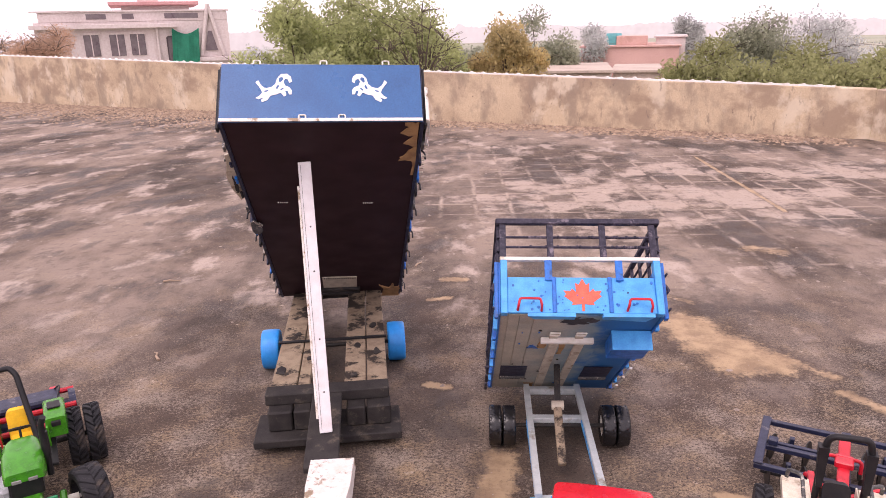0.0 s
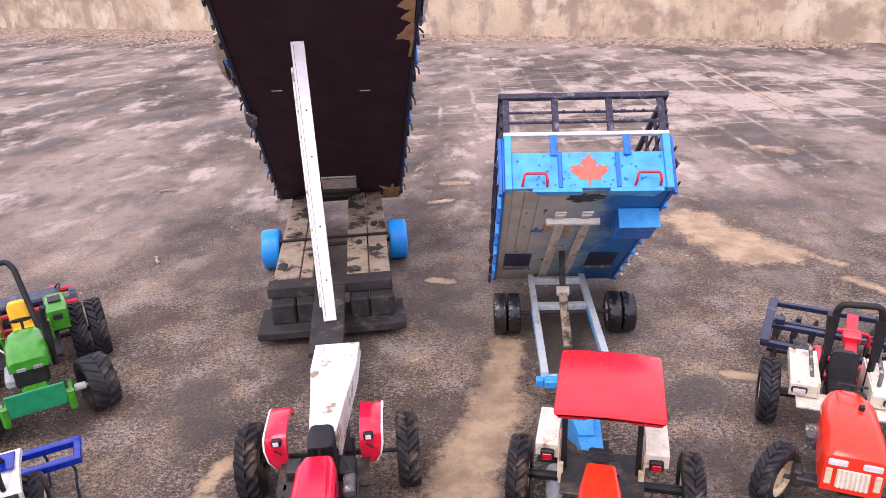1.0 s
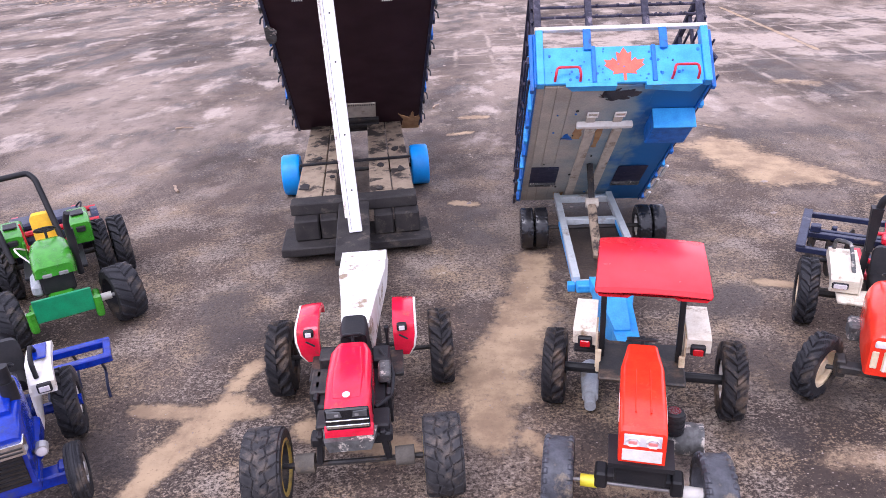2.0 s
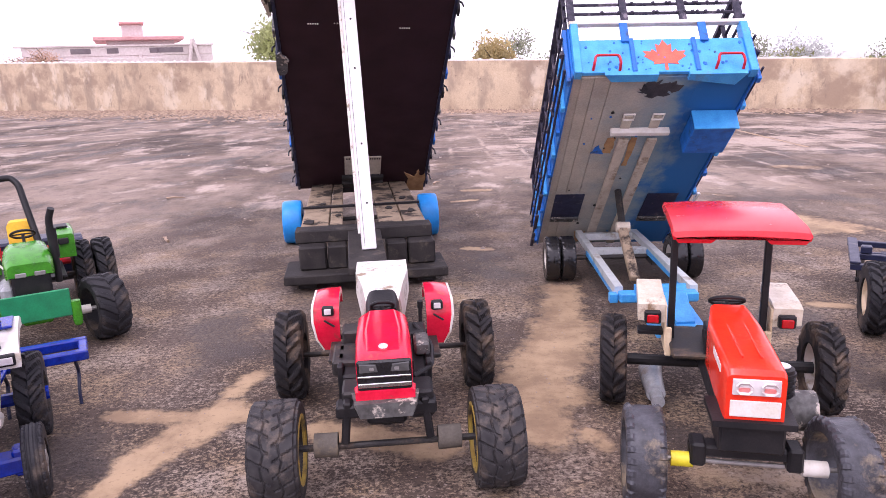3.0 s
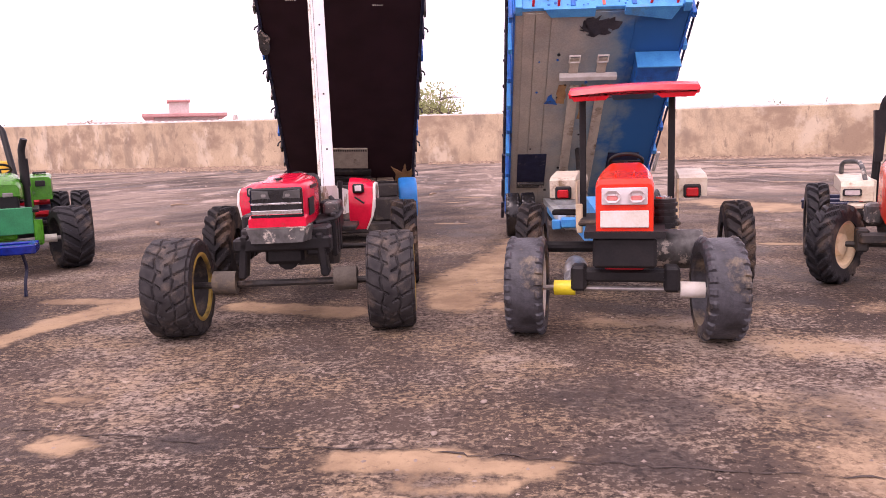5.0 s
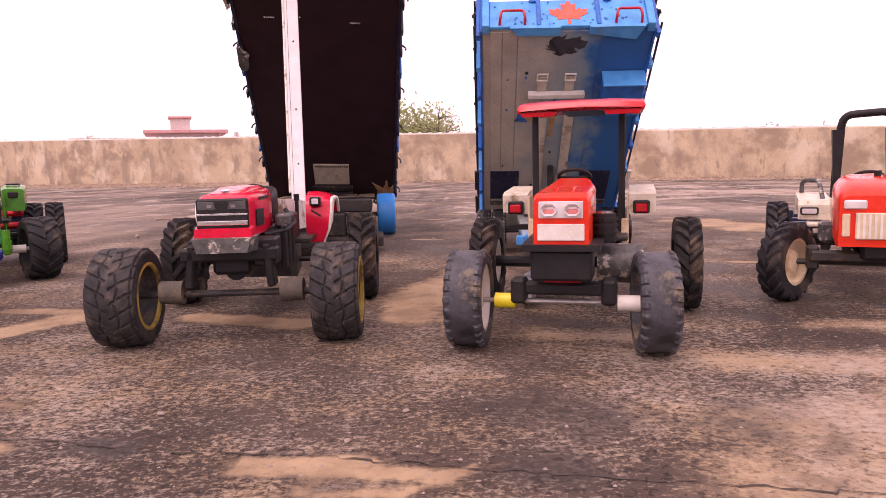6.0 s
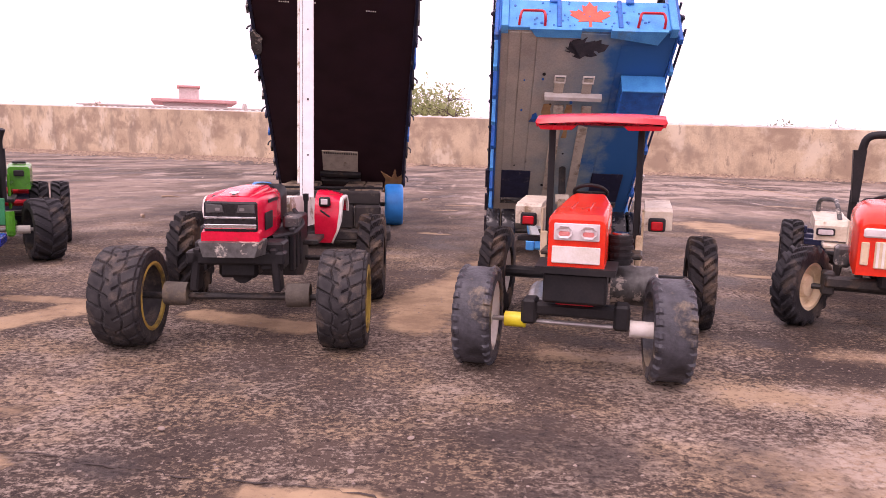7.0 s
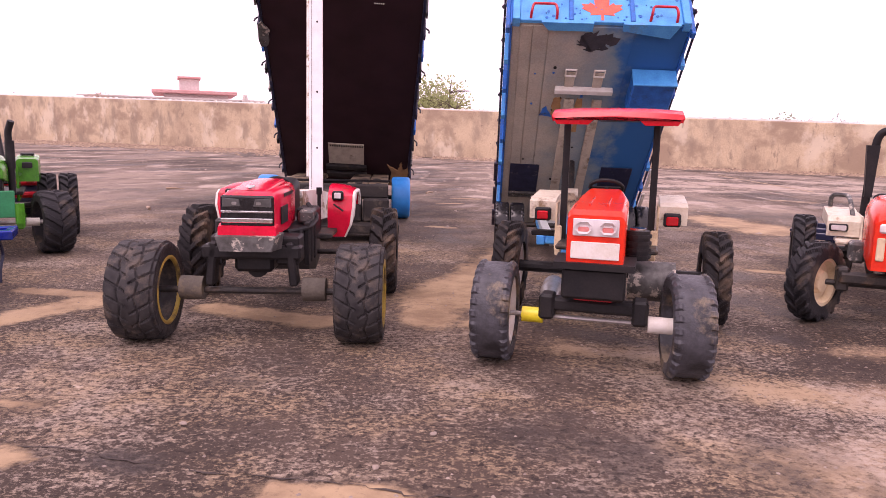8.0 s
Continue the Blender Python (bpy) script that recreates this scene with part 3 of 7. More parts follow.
def plaster_material():
    """Cream plaster with cloudy brown damp, grey run-offs and small scabs."""
    m = mat("stained_plaster", (0.6, 0.475, 0.325), (0.47, 0.36, 0.245), 0.9, scale=1.9, fine=60, bump=0.3, dirt=(0.36, 0.265, 0.19), dirt_amount=0.34, spread=0.2)
    n, l = m.node_tree.nodes, m.node_tree.links
    tc = n.new("ShaderNodeTexCoord")
    b = n["Principled BSDF"]
    for squash, scale, rough, lo, hi, top, c in (
            ((1.0, 1.0, 1.3), 1.5, 0.64, 0.47, 0.62, 0.75, (0.3, 0.215, 0.155)),
            ((1.0, 1.0, 0.45), 2.4, 0.64, 0.49, 0.62, 0.7, (0.29, 0.225, 0.17)),
            ((1.0, 1.0, 0.8), 1.9, 0.6, 0.54, 0.66, 0.75, (0.7, 0.6, 0.46)),
            ((1.0, 1.0, 0.35), 7.0, 0.7, 0.58, 0.66, 0.6, (0.2, 0.15, 0.12)),
            ((1.0, 1.0, 1.0), 15.0, 0.74, 0.63, 0.67, 0.75, (0.12, 0.085, 0.07))):
        mp = n.new("ShaderNodeMapping")
        mp.inputs["Scale"].default_value = squash
        mp.inputs["Location"].default_value = (scale * 3.1, 0, scale)
        st = n.new("ShaderNodeTexNoise")
        st.inputs["Scale"].default_value, st.inputs["Detail"].default_value, st.inputs["Roughness"].default_value = scale, 9, rough
        l.new(tc.outputs["Object"], mp.inputs[0]), l.new(mp.outputs[0], st.inputs["Vector"])
        rp = n.new("ShaderNodeMapRange")
        rp.interpolation_type = "SMOOTHSTEP"
        rp.inputs[1].default_value, rp.inputs[2].default_value, rp.inputs[4].default_value = lo, hi, top
        l.new(st.outputs[0], rp.inputs[0])
        old = b.inputs["Base Color"].links[0].from_socket
        mx = n.new("ShaderNodeMixRGB")
        mx.inputs[2].default_value = (*c, 1)
        l.new(rp.outputs[0], mx.inputs[0]), l.new(old, mx.inputs[1]), l.new(mx.outputs[0], b.inputs["Base Color"])
    return m


M["floor"] = floor_material()
M["plaster"] = plaster_material()
M["lime"] = mat("lime_wash", (0.86, 0.84, 0.8), (0.74, 0.7, 0.64), 0.8, scale=5, dirt=(0.5, 0.43, 0.36), dirt_amount=0.15)
M["dry_leaf"] = mat("dry_leaf", (0.4, 0.29, 0.2), (0.16, 0.11, 0.08), 0.8, scale=9)
M["dark_gap"] = mat("crack_dark", (0.045, 0.034, 0.03), (0.08, 0.06, 0.05), 0.9, bump=0.0)
M["pebble"] = mat("pale_pebble", (0.36, 0.29, 0.24), (0.2, 0.16, 0.14), 0.8, scale=12)


def build_floor():
    xs = sorted(set([round(-25 + 1.0 * i, 3) for i in range(22)] + [round(-3.2 + 0.025 * i, 3) for i in range(257)] + [3.4, 3.6, 3.8, 4.0, 4.2, 4.5, 5, 6, 8]))
    fine = [round(-6 + 0.6 * i, 3) for i in range(10)] + [round(0.025 * i, 3) for i in range(180)]
    rest = [i / 90 for i in range(91)]
    verts, faces, sand, far, lime, damp_shade, silt = [], [], [], [], [], [], []
    for x in xs:
        top = wall_y(x) + 0.05
        for y in fine + [4.53 + (top - 4.53) * r for r in rest]:
            verts.append((x, y, 0))
            inside = -3.3 < x < 3.7 and y < 9
            for vals, strokes in ((sand, SAND), (damp_shade, DAMP_SHADE), (silt, SILT)):
                vals.append(strokes_at(strokes, x, y) if inside else 0.0)
            lime.append(max([0.0] + [k * (1 - 0.5 * math.hypot(x - cx, y - cy) / r) for cx, cy, r, k in LIME]))
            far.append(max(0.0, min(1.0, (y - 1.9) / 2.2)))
    rows = len(fine) + len(rest)
    for i in range(len(xs) - 1):
        for j in range(rows - 1):
            a = i * rows + j
            faces.append((a, a + rows, a + rows + 1, a + 1))
    me = bpy.data.meshes.new("floor")
    me.from_pydata(verts, [], faces)
    for key, vals in (("sand", sand), ("far", far), ("lime", lime), ("damp_shade", damp_shade), ("silt", silt)):
        at = me.attributes.new(key, "FLOAT", "POINT")
        at.data.foreach_set("value", vals)
    me.materials.append(M["floor"])
    ob = tagged(new("floor", me), "stained wet concrete roof floor with washed-in sand", "floor", kind="structure")
    ob.data.update()
    return ob


floor_ob = build_floor()


def crack(points, w):
    """A thin ragged crack line, laid on the floor as a dark strip."""
    bm = B()
    rnd = random.Random(len(points) * 7 + int(w * 1e5))
    path = []
    for (ax, ay), (cx, cy) in zip(points, points[1:]):
        k = max(3, int(math.hypot(cx - ax, cy - ay) / 0.011))
        path += [(ax + (cx - ax) * i / k + rnd.gauss(0, 0.003), ay + (cy - ay) * i / k + 0.009 * noise.noise(Vector((ax * 9 + (cx - ax) * i / k * 14, ay * 9, w * 900))) + rnd.gauss(0, 0.0022)) for i in range(k)]
    path.append(points[-1])
    prev = None
    for i, (x, y) in enumerate(path):
        h = w * (0.12 + 0.88 * rnd.random() ** 1.5) * 0.5
        cur = (bm.verts.new((x, y - h, 0.0012)), bm.verts.new((x, y + h, 0.0012)))
        if prev:
            bm.faces.new((prev[0], cur[0], cur[1], prev[1]))
        prev = cur
    part("crack", bm, "dark_gap", floor_ob)


crack([(-1.2, 0.72), (-0.72, 0.69), (-0.4, 0.662), (-0.17, 0.625), (0.0, 0.615), (0.16, 0.583), (0.33, 0.56), (0.51, 0.54), (0.9, 0.5)], 0.0045)
crack([(-0.76, 0.66), (-0.70, 0.69), (-0.69, 0.745), (-0.75, 0.82), (-0.74, 0.9)], 0.004)
crack([(-0.69, 0.745), (-0.5, 0.76), (-0.4, 0.74)], 0.003)
crack([(-0.9, 0.86), (-0.82, 0.8), (-0.76, 0.82)], 0.003)
crack([(0.3, 1.3), (0.27, 1.16), (0.2, 1.08), (0.24, 0.98)], 0.003)
crack([(-1.1, 1.0), (-1.0, 0.9), (-0.92, 0.92)], 0.003)


def build_wall(name, a, d, length, top, label, thick=0.14):
    """A plastered parapet: uneven faces, sloping top, run of lime on the coping."""
    bm = B()
    nrm = Vector((d.y, -d.x, 0))
    if nrm.y > 0:
        nrm = -nrm
    steps = int(length / 0.2)
    rings = []
    for i in range(steps + 1):
        p = a + d * (i * length / steps)
        h = top(p.x)
        ring = []
        for off, z in ((0, -0.05), (0, h * 0.3), (0, h * 0.65), (0, h - 0.015), (0.012, h), (thick - 0.012, h), (thick, h - 0.015), (thick, -0.05)):
            wob = 0.006 * noise.noise(Vector((p.x * 1.3, z * 3, 5)))
            q = p - nrm * (off + wob)
            ring.append((q.x, q.y, z + (0.006 * noise.noise(Vector((p.x * 4, 0, 9))) if z > h - 0.03 else 0)))
        rings.append(ring)
    loft(bm, rings)
    ob = part(name, bm, "plaster", None)
    return tagged(ob, label, "wall", kind="structure")


wall_back = build_wall("wall_back", WALL_A - WALL_D * 15, WALL_D, 33.02, wall_top, "low weathered plaster parapet with dark run-off stains")
CORNER = WALL_A - WALL_D * 15 + WALL_D * 33.02
SIDE_D = Vector((0.30, -0.954, 0))
wall_side = build_wall("wall_side", CORNER + Vector((0.0, 0.0, 0)), SIDE_D, 12.0, lambda x: 0.63, "stained plaster side parapet meeting the back parapet")


def coping():
    """The ragged line of lime mortar along the wall top."""
    bm = B()
    rnd = random.Random(4)
    prev = None
    for i in range(815):
        s = i * 0.04
        p = WALL_A - WALL_D * 15 + WALL_D * s
        h = wall_top(p.x)
        up = 0.012 + 0.026 * max(0, math.cos(s * math.tau / 0.2 + 1.5 * noise.noise(Vector((s, 1, 2))))) ** 3 * (0.5 + 0.5 * rnd.random()) + 0.006 * rnd.random()
        q = p + Vector((0.3, 0.64, 0)).normalized() * 0.006
        r = p + Vector((0.3, 0.64, 0)).normalized() * 0.05
        cur = [bm.verts.new((q.x, q.y, h - 0.004)), bm.verts.new((q.x, q.y, h + up)), bm.verts.new((r.x, r.y, h + up)), bm.verts.new((r.x, r.y, h - 0.004))]
        if prev:
            for k in range(4):
                bm.faces.new((prev[k], prev[(k + 1) % 4], cur[(k + 1) % 4], cur[k]))
        prev = cur
    bmesh.ops.recalc_face_normals(bm, faces=bm.faces[:])
    part("coping", bm, "lime", wall_back, "ragged white lime line")


coping()


def scatter(name, n, place, size, material, label, category, flat=0.25, seed=3):
    """Loose bits lying on the floor, as one mass."""
    rnd = random.Random(seed)
    bm = B()
    for _ in range(n):
        x, y = place(rnd)
        s = size * (0.5 + rnd.random())
        a = rnd.random() * math.tau
        e = [Vector((math.cos(a + k * math.tau / 5) * s * (0.6 + 0.5 * rnd.random()), math.sin(a + k * math.tau / 5) * s * (0.45 + 0.4 * rnd.random()), 0)) for k in range(5)]
        lift = s * flat
        lo = [bm.verts.new((x + v.x, y + v.y, 0.0)) for v in e]
        hi = bm.verts.new((x + rnd.gauss(0, s * 0.15), y + rnd.gauss(0, s * 0.15), lift * (0.6 + rnd.random())))
        for k in range(5):
            bm.faces.new((lo[k], lo[(k + 1) % 5], hi))
    return tagged(part(name, bm, material, None), label, category, kind="stuff")


def by_wall(rnd):
    x = rnd.uniform(-16, -1.2) if rnd.random() < 0.8 else rnd.uniform(-1, 4.7)
    k = 0.95 if x < -1.2 else 0.32
    return x, wall_y(x) - 0.02 - abs(rnd.gauss(0, k))


scatter("dry_leaves", 13000, by_wall, 0.03, "dry_leaf", "drift of dry brown leaves along the parapet foot", "leaves", 0.5, 3)
scatter("grit", 2600, lambda r: (r.uniform(-1.6, 1.4), 0.45 + 2.6 * r.random() ** 1.4), 0.0024, "pebble", "pale grit strewn over the floor", "grit", 0.5, 5)
scatter("litter", 260, lambda r: (r.uniform(-5, 4), r.uniform(2.5, 8.5)), 0.012, "pebble", "pale chips scattered on the roof floor", "debris", 0.4, 6)
for k, (x, y) in enumerate(((-0.231, 0.738), (0.08, 0.75), (0.026, 0.652))):
    bm = B()
    bmesh.ops.create_icosphere(bm, subdivisions=2, radius=0.0036)
    for v in bm.verts:
        v.co = Vector((v.co.x * 1.4, v.co.y, v.co.z * 0.7 + 0.002)) * (1 + 0.25 * noise.noise(v.co * 300 + Vector((k, 0, 0))))
    p = part("pebble", bm, "pebble", None, "small pale pebble on the concrete floor", at=pose(x, y, 0, 0, 0, 40 * k), smooth=True)
    tagged(p, category="pebble", group="pebbles")
for x, y, a in ((-1.83, 4.12, 10), (-0.3, 4.42, 70), (-1.45, 3.05, 120)):
    bm = tube(B(), [(-0.05, 0, 0.008), (-0.01, 0.006, 0.012), (0.03, -0.004, 0.009), (0.055, 0.006, 0.006)], 0.007, 6, 0.003)
    tagged(part("twig", bm, "dry_leaf", None, "short dry brown twig on the floor", at=pose(x, y, 0, 0, 0, a)), category="twig", group="twigs")

# ---- beyond the roof ----
GROUND_Z = -7.0
# field greens paled: distance haze is part of their colour
M["field"] = mat("haze_tinted_field", (0.3, 0.31, 0.22), (0.36, 0.33, 0.26), 0.9, scale=0.05, fine=1.5, dirt=(0.24, 0.27, 0.18), dirt_amount=0.4)
bm = B()
bmesh.ops.create_grid(bm, x_segments=8, y_segments=8, size=2500)
tagged(part("ground", bm, "field", None, at=pose(0, 0, GROUND_Z)), "hazy green fields below the roof", "ground", kind="structure")
M["house_wall"] = mat("pale_house_plaster", (0.62, 0.54, 0.52), (0.54, 0.47, 0.45), 0.85, scale=0.6, fine=8, dirt=(0.3, 0.25, 0.23), dirt_amount=0.3, spread=0.3)
M["slab_red"] = mat("red_roof_slab", (0.62, 0.34, 0.33), (0.56, 0.29, 0.28), 0.8, scale=1, fine=8)
# brick red lightened to pink, with the haze put into the colour
M["brick_red"] = mat("haze_paled_brick_wall", (0.64, 0.4, 0.35), (0.57, 0.35, 0.31), 0.9, scale=0.8, fine=12, dirt=(0.5, 0.3, 0.24), dirt_amount=0.3)
M["window_dark"] = mat("dark_window", (0.13, 0.1, 0.11), (0.18, 0.15, 0.155), 0.3, scale=2, fine=9)
M["cloth_green"] = mat("green_shade_net", (0.02, 0.33, 0.2), (0.015, 0.25, 0.15), 0.7, scale=2, fine=20)
M["mud_roof"] = mat("pale_flat_roof", (0.5, 0.41, 0.34), (0.42, 0.34, 0.28), 0.9, scale=0.5, fine=8)
M["bark"] = mat("bark", (0.13, 0.1, 0.075), (0.08, 0.06, 0.05), 0.9, scale=3, fine=20)


def leaf_mat(name, c):
    m = mat(name, c, tuple(v * 0.6 for v in c), 0.7, scale=0.6, fine=6, bump=0)
    n, l = m.node_tree.nodes, m.node_tree.links
    g = n.new("ShaderNodeNewGeometry")
    b = n["Principled BSDF"]
    old = b.inputs["Base Color"].links[0].from_socket
    hv = n.new("ShaderNodeHueSaturation")
    mr = n.new("ShaderNodeMapRange")
    mr.inputs[3].default_value, mr.inputs[4].default_value = 0.82, 1.15
    l.new(g.outputs["Random Per Island"], mr.inputs[0]), l.new(mr.outputs[0], hv.inputs["Value"])
    l.new(old, hv.inputs["Color"]), l.new(hv.outputs[0], b.inputs["Base Color"])
    b.inputs["Specular IOR Level"].default_value = 0.05
    tr, ms = n.new("ShaderNodeBsdfTranslucent"), n.new("ShaderNodeMixShader")
    ms.inputs[0].default_value = 0.5
    l.new(hv.outputs[0], tr.inputs[0]), l.new(b.outputs[0], ms.inputs[1]), l.new(tr.outputs[0], ms.inputs[2])
    l.new(ms.outputs[0], n["Material Output"].inputs[0])
    return m


M["leaf_green"] = leaf_mat("acacia_leaves", (0.52, 0.56, 0.27))
M["leaf_olive"] = leaf_mat("yellowing_leaves", (0.62, 0.5, 0.25))
M["leaf_dull"] = leaf_mat("dull_leaves", (0.43, 0.45, 0.33))
M["leaf_bush"] = leaf_mat("bush_leaves", (0.39, 0.4, 0.19))
# distance haze is put into this pale grey leaf colour
M["leaf_far"] = leaf_mat("haze_tinted_leaves", (0.68, 0.69, 0.66))
M["leaf_rust"] = leaf_mat("rusty_twigs", (0.62, 0.42, 0.3))


def at_az(az, d):
    return d * math.sin(radians(az)), d * math.cos(radians(az))


def tree(az, d, top, width, material, leaves, leaf, seed, label, crown_h=None, bare=0.0, blobs=16, group="trees behind the roof"):
    rnd = random.Random(seed)
    x, y = at_az(az, d)
    t = thing("tree", label, "tree", pose(x, y, GROUND_Z), group)
    H = top - GROUND_Z
    ch = crown_h or width * 0.75
    bm = B()
    tube(bm, [(0, 0, 0), (0.1, 0, H * 0.25), (-0.05, 0.1, H - ch * 0.7)], 0.22, 8, 0.12)
    cents = []
    for i in range(blobs):
        a, r = rnd.random() * math.tau, width * 0.5 * math.sqrt(rnd.random()) * 0.82
        k = 1 - (r / (width * 0.5)) ** 2
        z = H - ch + ch * (0.15 + 0.8 * rnd.random()) * (0.45 + 0.55 * k)
        cents.append(Vector((math.cos(a) * r, math.sin(a) * r, z)))
    for c in cents:
        mid = Vector((c.x * 0.45, c.y * 0.45, (H - ch * 0.8) * 0.6 + c.z * 0.4))
        tube(bm, [(0, 0, H - ch * 0.95), mid, c], 0.07, 6, 0.015)
        if bare:
            for _ in range(9):
                e = c + Vector((rnd.gauss(0, 1), rnd.gauss(0, 1), rnd.random() * 1.3)) * width * 0.14
                tube(bm, [c, c.lerp(e, 0.5) + Vector((rnd.gauss(0, 0.05), 0, 0.06)), e], 0.025, 4, 0.008)
    part("trunk", bm, "bark", t)
    vs, fs = [], []
    per, leaf = int(leaves * 2.8) // blobs, leaf * 0.62
    for c in cents:
        br = width * (0.13 + 0.1 * rnd.random())
        for _ in range(per):
            v = Vector((rnd.gauss(0, 1), rnd.gauss(0, 1), rnd.gauss(0, 0.75)))
            v = v.normalized() * br * (rnd.random() ** 0.4) * (1.15 + 0.5 * noise.noise(v * 1.5 + c))
            p = c + v
            s = leaf * (0.6 + 0.8 * rnd.random())
            u = Vector((rnd.gauss(0, 1), rnd.gauss(0, 1), rnd.gauss(0, 0.6))).normalized()
            w = u.orthogonal().normalized()
            w.rotate(Matrix.Rotation(rnd.random() * 6.28, 3, u))
            k = len(vs)
            q = u.cross(w)
            vs += [p - w * s, p + q * s * 0.45, p + w * s, p - q * s * 0.45]
            fs.append((k, k + 1, k + 2, k + 3))
    me = bpy.data.meshes.new("crown")
    me.from_pydata([tuple(v) for v in vs], [], fs)
    me.materials.append(M[material])
    part("crown", me, None, t)
    return t


tree(-13.4, 33, 3.1, 6.0, "leaf_green", 17000, 0.15, 1, "broad green acacia tree with fine feathery leaves", 7.5, 0.4, 34)
tree(-10.8, 36, 3.3, 5.6, "leaf_green", 14000, 0.15, 52, "green acacia tree between its neighbours", 7.5, 0.4, 30)
tree(-8.2, 34, 3.6, 6.6, "leaf_green", 19000, 0.15, 12, "tall green acacia tree with drooping feathery leaves", 8.0, 0.4, 38)
tree(-4.2, 30, 2.75, 3.6, "leaf_green", 900, 0.09, 41, "thin twiggy tree with sparse leaves", 4.0, 1.0, 20)
tree(-4.0, 33, 1.7, 4.8, "leaf_green", 13000, 0.14, 2, "green acacia tree with thin twigs showing", 6.5, 0.7, 26)
tree(-0.8, 38, 1.6, 4.0, "leaf_dull", 8000, 0.15, 13, "small dull green tree between larger ones", 6.0, 0.3, 18)
tree(2.4, 30, 2.1, 3.2, "leaf_olive", 11000, 0.12, 3, "yellowing olive-coloured tree with dense crown", 5.5, 0.3, 26)
tree(4.9, 42, 2.5, 4.0, "leaf_dull", 5000, 0.14, 4, "dull green tree with a thin top", 6.5, 0.6, 18)
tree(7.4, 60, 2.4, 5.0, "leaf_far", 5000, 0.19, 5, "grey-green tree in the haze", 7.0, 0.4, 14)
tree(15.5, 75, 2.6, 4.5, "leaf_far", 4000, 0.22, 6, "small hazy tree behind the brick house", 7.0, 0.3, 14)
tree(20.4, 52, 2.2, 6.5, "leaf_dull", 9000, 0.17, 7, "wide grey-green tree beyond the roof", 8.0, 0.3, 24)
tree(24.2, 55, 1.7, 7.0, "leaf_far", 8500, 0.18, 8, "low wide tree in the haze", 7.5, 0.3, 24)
tree(28.5, 40, 1.6, 5.5, "leaf_dull", 8000, 0.14, 9, "dull green tree beside the corner of the roof", 7.5, 0.3, 22)
for i, az in enumerate((14.6, 16.4, 18.4, 20.4, 22.4, 24.4, 26.4, 28.6)):
    tree(az, 27 + 2 * (i % 3), (-0.5, 0.1, 0.55, 0.45, 0.6, 0.4, 0.55, 0.7)[i], 4.0, "leaf_bush", 9000, 0.13, 20 + i, "low thicket of green bushes below the roof edge", 4.5, 0.2, 20, "bushes")
tree(-30.3, 40, 2.6, 4.4, "leaf_rust", 14000, 0.07, 30, "bare rusty-brown tree in front of the pale house", 5.5, 1.0, 22)
tree(-33.5, 44, 2.2, 4.0, "leaf_rust", 700, 0.08, 31, "leafless grey tree by the pale house", 5.0, 1.0, 14)
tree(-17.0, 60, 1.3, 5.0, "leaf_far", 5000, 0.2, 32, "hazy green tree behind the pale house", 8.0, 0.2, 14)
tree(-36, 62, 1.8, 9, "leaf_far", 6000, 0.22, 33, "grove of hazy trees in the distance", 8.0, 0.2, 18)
# backdrop treetops: the haze is painted as pale grey
M["haze_woods"] = mat("haze_tinted_woods", (0.76, 0.73, 0.75), (0.7, 0.68, 0.69), 1.0, scale=0.02, fine=0.3, bump=0)


def far_woods():
    """A far line of hazy treetops all round the horizon."""
    bm = B()
    prev = None
    for i in range(2881):
        a = i / 2880 * math.tau
        r = 420 + 30 * math.sin(a * 5)
        h = 1.0 + 2.4 * noise.noise(Vector((a * 9, 0, 0))) + 3.0 * max(0, noise.noise(Vector((a * 60, 3, 0)))) + 1.6 * abs(noise.noise(Vector((a * 170, 7, 0)))) + 0.5 * noise.noise(Vector((a * 500, 9, 0)))
        x, y = r * math.sin(a), r * math.cos(a)
        cur = [bm.verts.new((x, y, GROUND_Z)), bm.verts.new((x, y, max(0.5, h))), bm.verts.new((x * 1.04, y * 1.04, max(0.5, h) - 1)), bm.verts.new((x * 1.04, y * 1.04, GROUND_Z))]
        if prev:
            for k in range(3):
                bm.faces.new((prev[k], cur[k], cur[k + 1], prev[k + 1]))
        prev = cur
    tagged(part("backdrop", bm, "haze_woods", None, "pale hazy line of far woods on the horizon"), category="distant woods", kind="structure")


far_woods()


